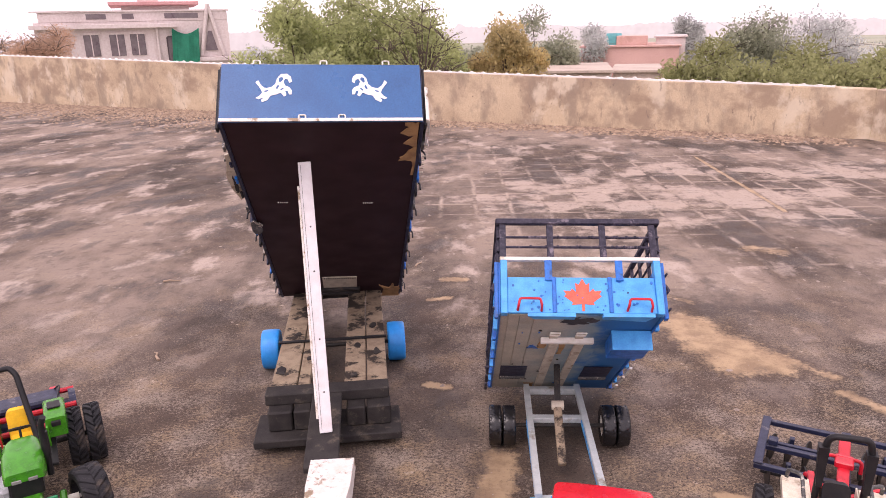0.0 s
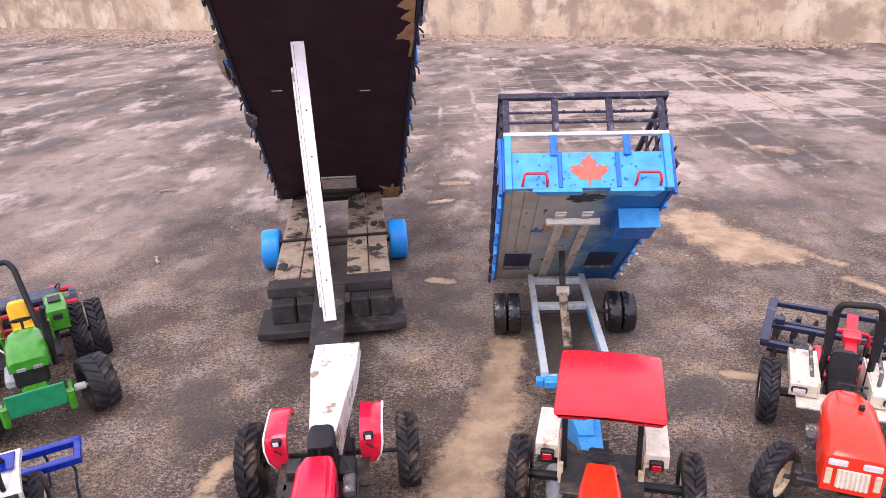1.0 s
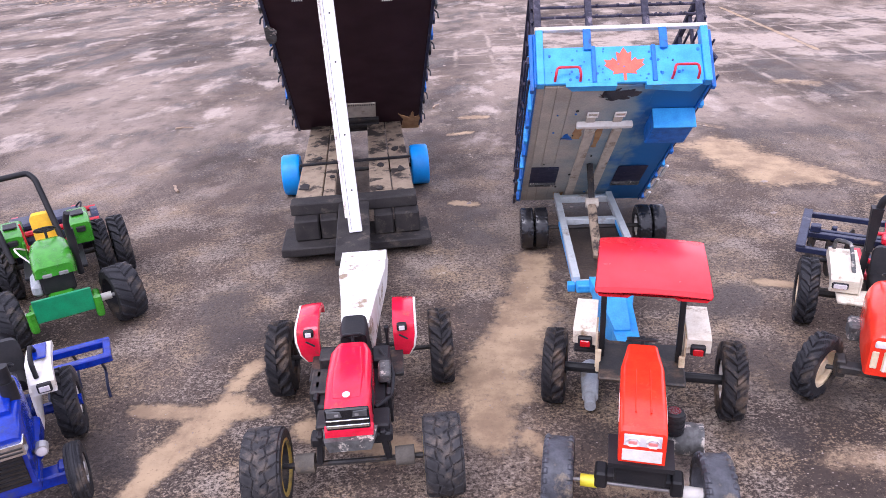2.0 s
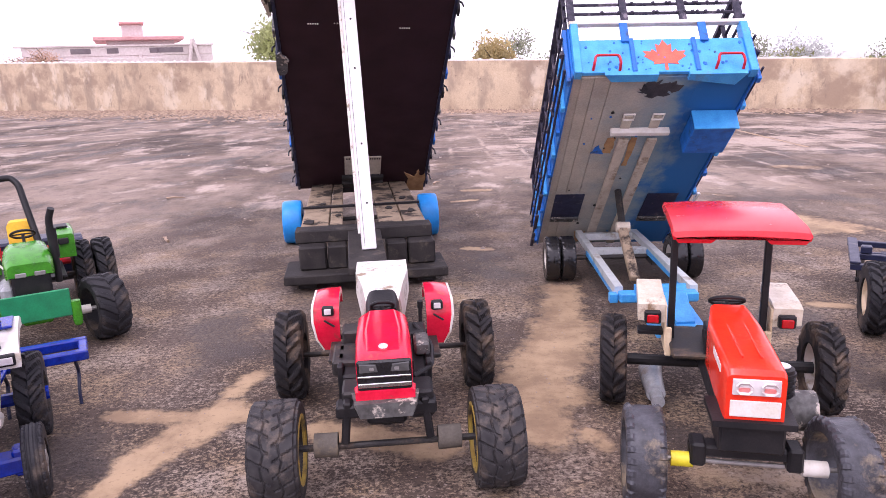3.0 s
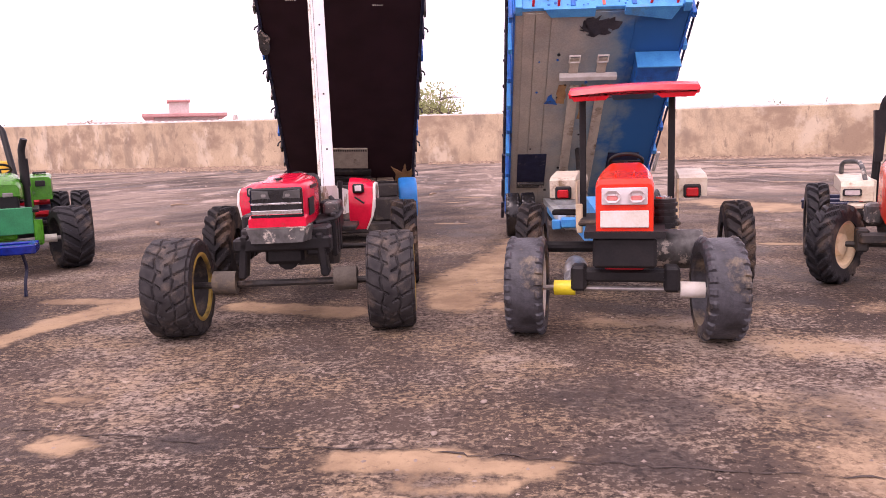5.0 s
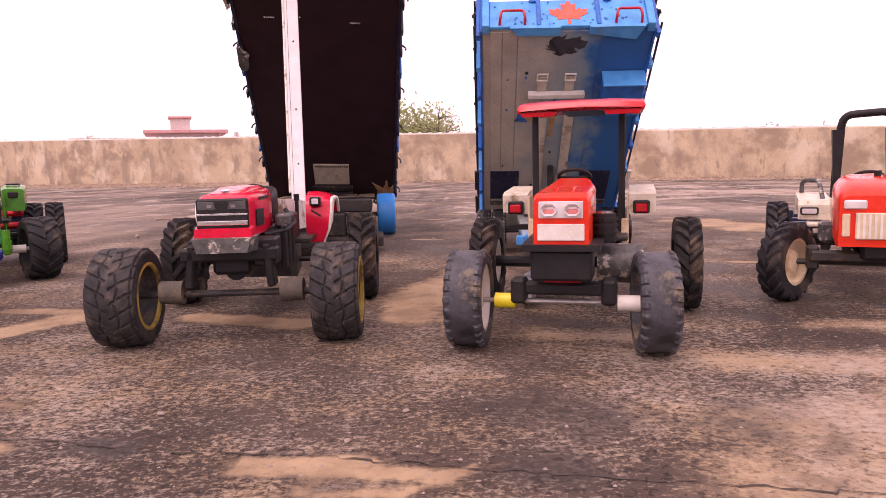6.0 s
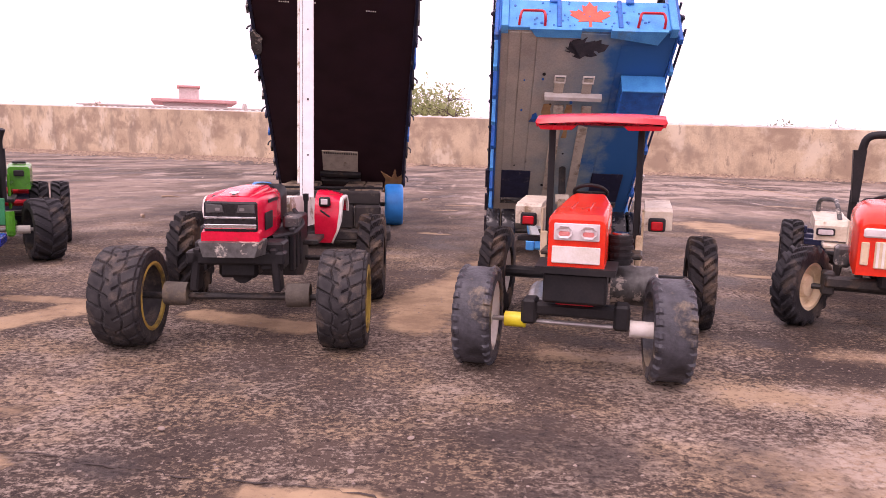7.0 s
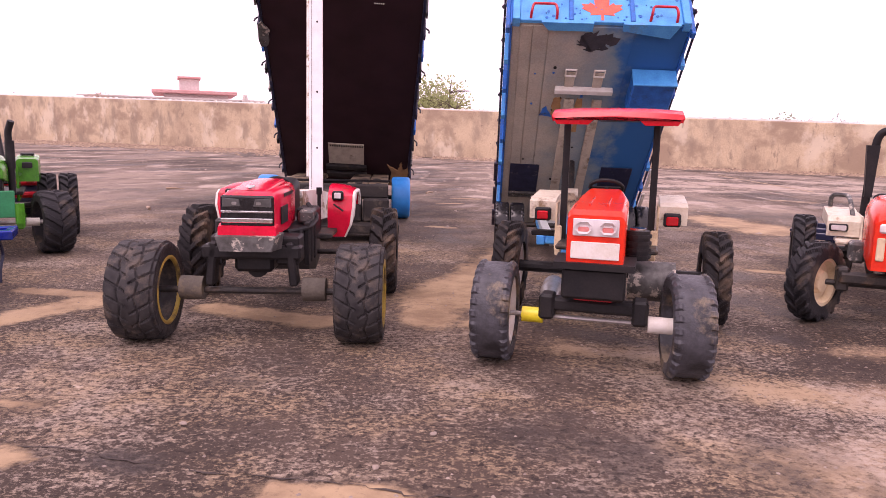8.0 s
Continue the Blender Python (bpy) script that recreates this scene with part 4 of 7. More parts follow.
def pale_house():
    """Two-storey house: the axes run along its front."""
    d, k = 50, 2.0
    x0, y0 = at_az(-31.4, d)
    x1, y1 = at_az(-18.7, d)
    L = math.hypot(x1 - x0, y1 - y0)
    t = thing("house", "pale plastered two-storey house with a red-edged roof room", "house", pose(x0 * k, y0 * k, 0.36 - k * (0.36 - GROUND_Z), 0, 0, math.degrees(math.atan2(y1 - y0, x1 - x0))) @ Matrix.Scale(k, 4))
    g = -GROUND_Z
    body = part("wall", bx(0, L, 0, 7, 0, g + 1.75, bev=0.02), "house_wall", t)
    part("slab", bx(-0.2, L * 0.72, -0.55, 0, g + 1.35, g + 1.6, bev=0.02), "house_wall", t)
    para = bx(0.3, L, -0.02, 0.16, g + 1.75, g + 2.3, bev=0.02)
    part("parapet", para, "house_wall", t)
    part("rail", bx(-0.1, L + 0.1, -0.1, 0.22, g + 2.3, g + 2.4, bev=0.01), "house_wall", t)
    for a, b in ((L * 0.26, L * 0.36), (L * 0.44, L * 0.5), (L * 0.66, L * 0.84)):
        part("opening", bx(a, b, -0.05, 0.0, g + 1.9, g + 2.2, bev=0.01), "window_dark", t)
    for a in (L * 0.27, L * 0.4, L * 0.505):
        w = part("window", bx(a - 0.42, a + 0.42, -0.06, 0.02, g - 0.25, g + 1.0, bev=0.01), "window_dark", t)
        part("frame", bx(a - 0.52, a + 0.52, -0.14, -0.0, g + 1.0, g + 1.12, bev=0.01), "house_wall", w)
        part("mullion", bx(a - 0.03, a + 0.03, -0.09, -0.05, g - 0.25, g + 1.0, bev=0.005), "house_wall", w)
    part("doorway", bx(L * 0.655, L * 0.8, -0.08, 0.0, g - 2.0, g + 0.85, bev=0.1), "window_dark", t)
    tri = part("window", slab(B(), [(L * 0.86, g - 0.1), (L * 0.93, g - 0.1), (L * 0.905, g + 1.1), (L * 0.885, g + 1.1)], 0, 0.06, Matrix.Rotation(radians(90), 4, "X")), "window_dark", t)
    for s, e in (((L * 0.835, -0.15, g - 0.4), (L * 0.895, -0.15, g + 2.7)), ((L * 0.96, -0.15, g - 0.4), (L * 0.895, -0.15, g + 2.7))):
        part("gable_bar", tube(B(), [s, e], 0.12, 6), "house_wall", t)
    part("pipe", tube(B(), [(L * 0.61, -0.1, 0), (L * 0.61, -0.1, g + 1.8)], 0.08, 8), "house_wall", t)
    part("sill_band", bx(L * 0.8, L + 0.4, -0.4, 0, g - 0.75, g - 0.5, bev=0.02), "house_wall", t)
    bm = B()
    n = 10
    for i in range(n + 1):
        for j in range(n + 1):
            u, v = i / n, j / n
            bm.verts.new((L * 0.69 + L * 0.145 * u - 0.25 * (1 - v), -0.25 - 0.5 * (1 - v) + 0.1 * math.sin(u * 9), g - 1.6 + 2.9 * v - 0.35 * math.sin(math.pi * u) * v))
    bm.verts.ensure_lookup_table()
    for i in range(n):
        for j in range(n):
            a = i * (n + 1) + j
            bm.faces.new([bm.verts[k] for k in (a, a + n + 1, a + n + 2, a + 1)])
    bmesh.ops.solidify(bm, geom=bm.faces[:], thickness=0.02)
    part("shade_cloth", bm, "cloth_green", t, "green shade net hung over the entrance")
    part("roof_room", bx(L * 0.44, L * 0.81, 2.0, 6, g + 1.75, g + 2.72, bev=0.02), "house_wall", t)
    part("room_door", bx(L * 0.46, L * 0.5, 1.93, 2.0, g + 1.75, g + 2.4, bev=0.01), "window_dark", t)
    part("roof_slab", bx(L * 0.375, L * 0.86, 1.2, 6.6, g + 2.72, g + 2.95, bev=0.04), "slab_red", t, "red-edged roof slab")
    part("tank_room", bx(L * 0.53, L * 0.645, 2.4, 4.0, g + 2.95, g + 3.75, bev=0.02), "house_wall", t)
    part("tank_roof", bx(L * 0.52, L * 0.655, 2.2, 4.2, g + 3.75, g + 3.9, bev=0.04), "slab_red", t)


pale_house()


def far_house(az0, az1, d, z1, material, label, roof, depth=6, z_extra=()):
    x0, y0 = at_az(az0, d)
    x1, y1 = at_az(az1, d)
    L = math.hypot(x1 - x0, y1 - y0)
    t = thing("house", label, "house", pose(x0, y0, GROUND_Z, 0, 0, math.degrees(math.atan2(y1 - y0, x1 - x0))), "low houses beyond the roof")
    g = z1 - GROUND_Z
    part("wall", bx(0, L, 0, depth, 0, g, bev=0.03), material, t)
    part("roof", bx(-0.15, L + 0.15, -0.15, depth + 0.15, g, g + 0.14, bev=0.02), roof, t)
    for a, b, h in z_extra:
        part("upper_wall", bx(L * a, L * b, 0.4, depth * 0.6, g + 0.14, g + h, bev=0.03), material, t)
    return t


far_house(7.9, 15.0, 60, -0.3, "brick_red", "red brick house in the haze", "brick_red", 8, ((0.36, 0.68, 0.85),))
far_house(13.3, 15.4, 62, 0.35, "house_wall", "small pale rendered house far off", "house_wall", 6)
far_house(4.4, 10.2, 36, -0.75, "mud_roof", "low mud-coloured house with a flat roof", "mud_roof", 7)
far_house(10.4, 13.8, 40, -1.0, "mud_roof", "low flat-roofed outbuilding beside it", "mud_roof", 6)
far_house(-36, -31.5, 47, 0.4, "mud_roof", "low wall-like outbuilding by the pale house", "mud_roof", 4)
x, y = at_az(10.6, 61)
tank = thing("water_tank", "turquoise plastic water tank on the brick house", "water tank", pose(x, y + 2, -0.16))
M["tank"] = mat("turquoise_plastic", (0.1, 0.4, 0.42), rough=0.5, scale=2, fine=9)
part("body", tube(B(), [(0, 0, 0), (0, 0, 0.7), (0, 0, 0.9)], 0.75, 16, 0.6), "tank", tank)

# ---- tipping trailers ----
def plate(bm, u0, u1, v0, v1, w0, w1, bev=0.0015):
    return box(bm, u0, u1, v0, v1, w0, w1, bev)


def ragged(rnd, pts, k=5, amp=0.008):
    out = []
    for (ax, ay), (cx, cy) in zip(pts, pts[1:] + pts[:1]):
        out += [(ax + (cx - ax) * i / k + rnd.uniform(-amp, amp), ay + (cy - ay) * i / k + rnd.uniform(-amp, amp)) for i in range(k)]
    return out


def big_trailer():
    T = thing("tipping_trailer", "home-made blue toy tipping trailer with dark underside, bed raised", "toy trailer", pose(-0.482, 2.42, 0, 0, 0, 9.0), "toy trailers")
    # chassis, local y to the rear
    for x0, x1 in ((-0.225, -0.125), (-0.12, -0.075), (0.06, 0.145), (0.15, 0.23)):
        part("deck_board", box(B(), x0, x1, 0.03, 1.22, 0.14, 0.162, 0.003), "wood", T, "weathered wooden deck board")
    part("strap", bx(-0.235, 0.24, 0.465, 0.482, 0.163, 0.172), "black", T)
    rnd = random.Random(17)
    for x, y, a in ((-0.2, 0.2, 0.05), (0.1, 0.12, 0.03), (0.19, 0.33, 0.04), (0.11, 0.4, 0.035), (-0.09, 0.3, 0.025), (0.18, 0.62, 0.04), (-0.16, 0.56, 0.03)):
        out = [(x + a * 0.6 * rnd.uniform(0.4, 1) * math.cos(k * 0.785), y + a * rnd.uniform(0.4, 1) * math.sin(k * 0.785)) for k in range(8)]
        part("tar_scab", slab(B(), out, 0.1622, 0.1665), "wood_dark", T, "torn tar scab")
    part("rear_crosspiece", bx(-0.23, 0.23, 1.14, 1.2, 0.11, 0.14), "wood_dark", T)
    part("crossbeam", bx(-0.232, 0.232, -0.045, 0.03, 0.142, 0.186, bev=0.004), "wood_dark", T, "tarred crossbeam")
    for a, b in ((-0.22, -0.13), (-0.125, -0.06), (0.07, 0.14), (0.145, 0.235)):
        part("block", bx(a, b, -0.1, -0.02, 0.062, 0.142, bev=0.006), "wood_dark", T)
    part("base_board", bx(-0.27, 0.27, -0.16, 0.04, 0.03, 0.062, bev=0.004), "wood_dark", T)
    for x in (-0.2, 0.2):
        part("skid", bx(x - 0.03, x + 0.03, -0.1, 0.03, 0.0, 0.03), "wood_dark", T)
    part("tongue", bx(-0.055, 0.055, -0.52, -0.03, 0.155, 0.178, bev=0.003), "wood_dark", T, "dark drawbar board")
    part("axle", tube(B(), [(-0.31, 0.585, 0.0905), (0.31, 0.585, 0.0905)], 0.009, 10), "steel_dark", T)
    for x in (-0.17, 0.17):
        part("axle_block", bx(x - 0.03, x + 0.03, 0.56, 0.64, 0.07, 0.14), "wood_dark", T)
    ty = tyre_mesh("blue_roller", 0.0905, 0.078, 0.034, 2, 0.0, "blue_wheel", "plain", 48)
    ty.shade_smooth()
    ty.set_sharp_from_angle(angle=radians(35))
    rm = rim_mesh("roller_disc", 0.035, 0.03, "blue_mid", 0.0, 0.008)
    for x in (-0.285, 0.285):
        wheel(T, ty, rm, x, 0.585, 0.0905, label="plain sky-blue plastic wheel")
    for x in (-0.31, 0.31):
        part("axle_nut", tube(B(), [(x - 0.008, 0.585, 0.0905), (x + 0.008, 0.585, 0.0905)], 0.012, 6), "steel_dark", T)
    # raised bed: u across, v up along the underside, w into the box
    foot, head = Vector((-0.64, 3.54, 0.133)), Vector((-0.375, 2.18, 1.216))
    v_ax = (head - foot).normalized()
    L = (head - foot).length
    u_ax = Vector((math.cos(radians(9)), math.sin(radians(9)), -0.026))
    u_ax = (u_ax - v_ax * u_ax.dot(v_ax)).normalized()
    w_ax = u_ax.cross(v_ax)
    if w_ax.z < 0:
        w_ax = -w_ax
    bed = Matrix((u_ax, v_ax, w_ax)).transposed().to_4x4()
    bed.translation = foot
    loc = T.matrix_basis.inverted() @ bed
    W = 0.302

    def bp(name, bm, material, label="", parent=None):
        if parent is not None:
            return part(name, bm, material, parent, label)
        return part(name, bm, material, T, label, at=loc)

    under = bp("bed_floor", plate(B(), -W, W, 0, L, 0, 0.012), "under_a", "near-black maroon bed floor")
    panel = bp("front_panel", plate(B(), -W - 0.006, W + 0.006, L, L + 0.014, -0.004, 0.2, 0.002), "blue_panel", "blue laminate front panel with white emblems")
    bp("lower_trim", plate(B(), -W - 0.006, W + 0.006, L + 0.0145, L + 0.018, -0.008, 0.003, 0.001), "white_tape", "", panel)
    for s in (-1, 1):
        x0, x1 = (-W - 0.012, -W) if s < 0 else (W, W + 0.012)
        side = bp("side_wall", plate(B(), x0, x1, 0, L, -0.006, 0.2, 0.002), "navy", "dark blue side wall with worn ribs")
        rnd = random.Random(8 + s)
        for k in range(15):
            v = 0.04 + k * (L - 0.08) / 14
            wd = rnd.uniform(0.022, 0.045)
            x = s * (W + 0.012)
            bp("rib", plate(B(), min(x, x + s * 0.009), max(x, x + s * 0.009), v, v + wd, -0.008 - 0.01 * rnd.random(), 0.2, 0.002), ("navy", "grey_plastic", "black", "blue_mid")[k % 4], "", side)
            if k % 2 == 0 and k < 13:
                hk = x + s * 0.009
                bp("hook", tube(B(), bow([(hk, v + 0.01, 0.05), (hk + s * 0.014, v + 0.016, 0.03), (hk + s * 0.012, v + 0.034, 0.0)], 3), 0.0035, 6), "black", "", side)
    bp("top_rail", plate(B(), -W, W, 0.0, 0.02, 0.012, 0.2, 0.002), "blue_mid")
    # torn skins and edge damage
    rnd = random.Random(11)
    t1 = slab(B(), ragged(rnd, [(W - 0.012, L - 0.36), (W, L - 0.36), (W, L - 0.004), (W - 0.05, L - 0.008), (W - 0.03, L - 0.03), (W - 0.06, L - 0.07), (W - 0.02, L - 0.09), (W - 0.045, L - 0.13), (W - 0.012, L - 0.16), (W - 0.05, L - 0.22), (W - 0.055, L - 0.25), (W - 0.01, L - 0.25)], 3, 0.005), -0.004, -0.0005)
    bp("torn_skin", t1, "cardboard", "bare torn plywood edge", under)
    t2 = slab(B(), ragged(rnd, [(W - 0.09, -0.03), (W + 0.004, -0.03), (W + 0.004, 0.13), (W - 0.02, 0.11), (W - 0.035, 0.17), (W - 0.05, 0.1), (W - 0.1, 0.15), (W - 0.075, 0.08)], 4, 0.004), -0.006, -0.0005)
    bp("torn_skin", t2, "cardboard", "", under)
    t3 = slab(B(), ragged(rnd, [(-W - 0.02, L * 0.52), (-W + 0.015, L * 0.53), (-W + 0.02, L * 0.57), (-W, L * 0.6), (-W - 0.02, L * 0.58)], 3, 0.005), -0.02, -0.014)
    bp("torn_skin", t3, "grey_plastic", "", under)
    flap = slab(B(), ragged(rnd, [(-W - 0.018, L * 0.69), (-W - 0.014, L * 0.74), (-W - 0.012, L * 0.89), (-W - 0.026, L * 0.88), (-W - 0.052, L * 0.79), (-W - 0.04, L * 0.73), (-W - 0.03, L * 0.685)], 3, 0.004), 0.0, 0.006)
    bp("torn_flap", flap, "beige", "torn grey panel hanging off the side", under)
    bp("torn_flap", slab(B(), ragged(rnd, [(-W - 0.02, L * 0.73), (-W - 0.026, L * 0.8), (-W - 0.034, L * 0.77), (-W - 0.03, L * 0.72)], 3, 0.004), -0.003, -0.0005), "wood_dark", "", under)
    bp("torn_strip", slab(B(), ragged(rnd, [(W + 0.02, L * 0.9), (W + 0.034, L * 0.91), (W + 0.03, L * 1.0), (W + 0.02, L * 1.008)], 4, 0.004), 0.0, 0.12), "white_tape", "torn white sheet along the edge", under)
    for s in (-1, 1):
        for k in range(5):
            bp("grid_bar", plate(B(), s * (W + 0.026) - 0.007, s * (W + 0.026) + 0.007, L * (0.8 + 0.017 * k), L * (0.8 + 0.017 * k) + 0.004, 0.0, 0.004, 0.001), "beige", "", under)
    pl = bp("perforated_plate", plate(B(), -0.085, 0.085, 0.14, 0.3, -0.006, -0.0005), "beige", "pale perforated strip", under)
    hl = B()
    for k in range(15):
        plate(hl, -0.077 + k * 0.0108, -0.071 + k * 0.0108, 0.278, 0.29, -0.0072, -0.0058, 0)
    tagged(part("perforation", hl, "black", under), kind="stuff")
    bp("step_bar", plate(B(), -0.1, 0.1, 0.1, 0.13, -0.016, -0.0005), "steel_dark", "", under)
    bp("step_bar", plate(B(), -0.1, 0.1, 0.045, 0.075, -0.02, -0.0005), "wood_dark", "", under)
    dots = B()
    for a, b, v in ((-0.2, -0.16, 0.67), (-0.11, -0.06, 0.672), (0.12, 0.16, 0.66)):
        for k in range(5):
            plate(dots, a + (b - a) * k / 5, a + (b - a) * k / 5 + 0.005, L * v, L * v + 0.004, -0.003, -0.0005, 0)
    tagged(bp("rivets", dots, "white_paint", "", under), kind="stuff")
    # plain leaping emblems and clips on the front panel
    f = Matrix.Translation((0, L + 0.014, 0)) @ Matrix.Rotation(radians(-90), 4, "X")

    def emblem(cx, s):
        """One plain leaping outline: tail, back, arched neck, forelegs, belly, hind legs."""
        back = [(-0.064, 0.032), (-0.055, 0.039), (-0.044, 0.02), (-0.03, 0.01), (-0.01, 0.014), (0.003, 0.026), (0.008, 0.046), (0.022, 0.062), (0.042, 0.063)]
        front = [(0.055, 0.052), (0.059, 0.035), (0.05, 0.029), (0.045, 0.042), (0.036, 0.045), (0.03, 0.035), (0.036, 0.02), (0.05, 0.014), (0.059, 0.003), (0.058, -0.012), (0.05, -0.012), (0.045, 0.0), (0.036, 0.002), (0.041, -0.014), (0.033, -0.019)]
        under_side = [(0.022, -0.006), (0.004, -0.013), (-0.012, -0.016), (-0.022, -0.032), (-0.04, -0.04), (-0.044, -0.033), (-0.034, -0.022), (-0.052, -0.029), (-0.062, -0.025), (-0.05, -0.017), (-0.04, -0.006), (-0.046, 0.008)]
        outline = [(cx + s * 0.9 * x, -(0.1 + 1.0 * y)) for x, y in back + front + under_side]
        mark = bp("emblem", slab(B(), outline, 0, 0.0018, f), "plank_white", "white painted emblem", panel)
        for gap in ([(0.016, 0.048), (0.026, 0.05), (0.03, 0.044), (0.02, 0.03), (0.014, 0.034)], [(0.004, 0.01), (0.012, 0.022), (0.016, 0.018), (0.01, 0.006)], [(0.02, 0.006), (0.03, 0.012), (0.031, 0.008), (0.022, 0.001)], [(-0.034, 0.0), (-0.02, 0.004), (-0.02, 0.0), (-0.032, -0.005)]):
            bp("gap", slab(B(), [(cx + s * 0.9 * x, -(0.1 + 1.0 * y)) for x, y in gap], 0.0019, 0.0026, f), "blue_panel", "", mark)

    emblem(-0.145, 1)
    emblem(0.145, -1)
    for u, w in ((-0.2, 0.2), (0.005, 0.2), (0.2, 0.2), (-0.06, 0.004), (0.06, 0.004)):
        bp("clip", tube(B(), bow([(u - 0.01, L + 0.017, w - 0.004), (u - 0.01, L + 0.017, w + 0.01), (u + 0.01, L + 0.017, w + 0.01), (u + 0.01, L + 0.017, w - 0.004)], 2), 0.0025, 6), "white_paint", "", panel)
    # lifting plank
    inv = T.matrix_basis.inverted()
    a, b = inv @ Vector((-0.424, 2.107, 0.178)), inv @ (foot + v_ax * (L * 0.865) - w_ax * 0.012 + u_ax * (-0.075))
    d = (b - a).normalized()
    m = d.to_track_quat("Y", "Z").to_matrix().to_4x4()
    m.translation = a
    ln = (b - a).length
    ram = part("lifting_plank", box(B(), -0.021, 0.022, 0, ln, -0.012, 0.012, 0.002), "plank_white", T, "white plastic plank propping up the bed", at=m)
    part("edge_strip", box(B(), -0.029, -0.0215, 0.05, ln - 0.08, -0.006, 0.009, 0.001), "white_tape", ram)
    part("groove", box(B(), -0.0135, -0.0125, 0.01, ln - 0.01, 0.0121, 0.0132, 0), "grey_plastic", ram)
    for k, v in enumerate((0.14, 0.32, 0.55, 0.7)):
        part("screw", tube(B(), [(0.004, v, 0.0118), (0.004, v, 0.0145)], 0.003, 8), "steel_dark", ram)
    return T


big_trailer()


def small_trailer():
    T = thing("tipping_trailer", "blue toy tipping trailer with black cage rails, bed raised", "toy trailer", pose(0.385, 2.33, 0, 0, 0, 0.0), "toy trailers")
    # chassis
    for x0, x1 in ((-0.1, -0.108), (0.1, 0.092)):
        rail = B()
        loft(rail, [[(x0 - 0.011, 0.26, 0.085), (x0 + 0.011, 0.26, 0.085), (x0 + 0.011, 0.26, 0.107), (x0 - 0.011, 0.26, 0.107)], [(x1 - 0.011, -0.47, 0.098), (x1 + 0.011, -0.47, 0.098), (x1 + 0.011, -0.47, 0.12), (x1 - 0.011, -0.47, 0.12)]])
        part("rail", rail, "alu", T, "pale worn chassis rail")
        part("rail_side", bx(x1 - 0.009, x1 + 0.009, -0.47, 0.0, 0.08, 0.098), "blue_light", T)
    for y in (0.02, -0.46, 0.24):
        part("crossbar", bx(-0.1, 0.1, y - 0.014, y + 0.014, 0.075, 0.1), "alu", T)
    part("front_beam", bx(-0.112, 0.095, -0.51, -0.475, 0.085, 0.112, bev=0.004), "blue_light", T, "light blue front beam")
    part("drawbar", slab(B(), [(-0.075, -0.5), (0.06, -0.5), (0.02, -0.66), (0.005, -0.86), (-0.05, -0.86), (-0.06, -0.66)], 0.095, 0.135), "blue_light", T, "light blue drawbar")
    part("drawbar_box", loft(B(), [[(-0.085, -0.62, 0.09), (-0.005, -0.62, 0.09), (-0.008, -0.62, 0.17), (-0.08, -0.62, 0.17)], [(-0.07, -0.72, 0.07), (-0.005, -0.72, 0.07), (-0.01, -0.72, 0.185), (-0.075, -0.72, 0.185)], [(-0.05, -0.8, 0.1), (-0.01, -0.8, 0.1), (-0.01, -0.8, 0.14), (-0.05, -0.8, 0.14)]]), "blue_light", T)
    part("stop_block", bx(-0.135, -0.113, -0.49, -0.465, 0.08, 0.105), "blue_light", T)
    part("axle", tube(B(), [(-0.24, 0, 0.0745), (0.24, 0, 0.0745)], 0.008, 8), "steel_dark", T)
    for s in (-1, 1):
        part("spring", bx(s * 0.1 - 0.012, s * 0.1 + 0.012, -0.05, 0.05, 0.055, 0.075), "steel_dark", T)
    ty = tyre_mesh("smooth_black_tyre", 0.0735, 0.046, 0.038, 26, 0.0012, "black_gloss", "side", 120)
    rm = rim_mesh("steel_disc", 0.039, 0.02, "white_paint", 0.002, 0.008)
    for x in (-0.23, -0.18, 0.18, 0.23):
        wheel(T, ty, rm, x, 0, 0.0745, label="glossy black tyre with pale rim")
    # tipping ram
    part("ram_sleeve", bx(-0.014, 0.014, -0.013, 0.013, -0.06, 0.16, bev=0.004, m=Matrix.Translation((-0.01, -0.19, 0.1)) @ Matrix.Rotation(radians(-58), 4, "X")), "wood", T, "dirty beige ram sleeve")
    part("knuckle", tube(B(), [(-0.03, -0.055, 0.188), (0.012, -0.055, 0.188)], 0.017, 12), "beige", T)
    part("ram_rod", tube(B(), [(-0.009, -0.05, 0.188), (0.0, 0.09, 0.3)], 0.0115, 12), "steel_dark", T)
    # raised bed
    foot, head = Vector((0.386, 2.70, 0.03)), Vector((0.402, 1.957, 0.668))
    v_ax = (head - foot).normalized()
    L = (head - foot).length
    u_ax = Vector((1, 0.0, -0.01))
    u_ax = (u_ax - v_ax * u_ax.dot(v_ax)).normalized()
    w_ax = u_ax.cross(v_ax)
    if w_ax.z < 0:
        w_ax = -w_ax
    bed = Matrix((u_ax, v_ax, w_ax)).transposed().to_4x4()
    bed.translation = foot
    loc = T.matrix_basis.inverted() @ bed
    W = 0.238

    def bp(name, bm, material, label="", parent=None):
        if parent is not None:
            return part(name, bm, material, parent, label)
        return part(name, bm, material, T, label, at=loc)

    under = bp("bed_floor", plate(B(), -W, W, 0, L, 0.002, 0.012), "under_b", "blue-stained bed floor")
    for a, b in ((-0.215, -0.182), (-0.1805, -0.138), (-0.1365, 0.095)):
        bp("board", plate(B(), a, b, 0.01, L - 0.005, -0.002, 0.0018, 0.001), "under_b", "grey underside board", under)
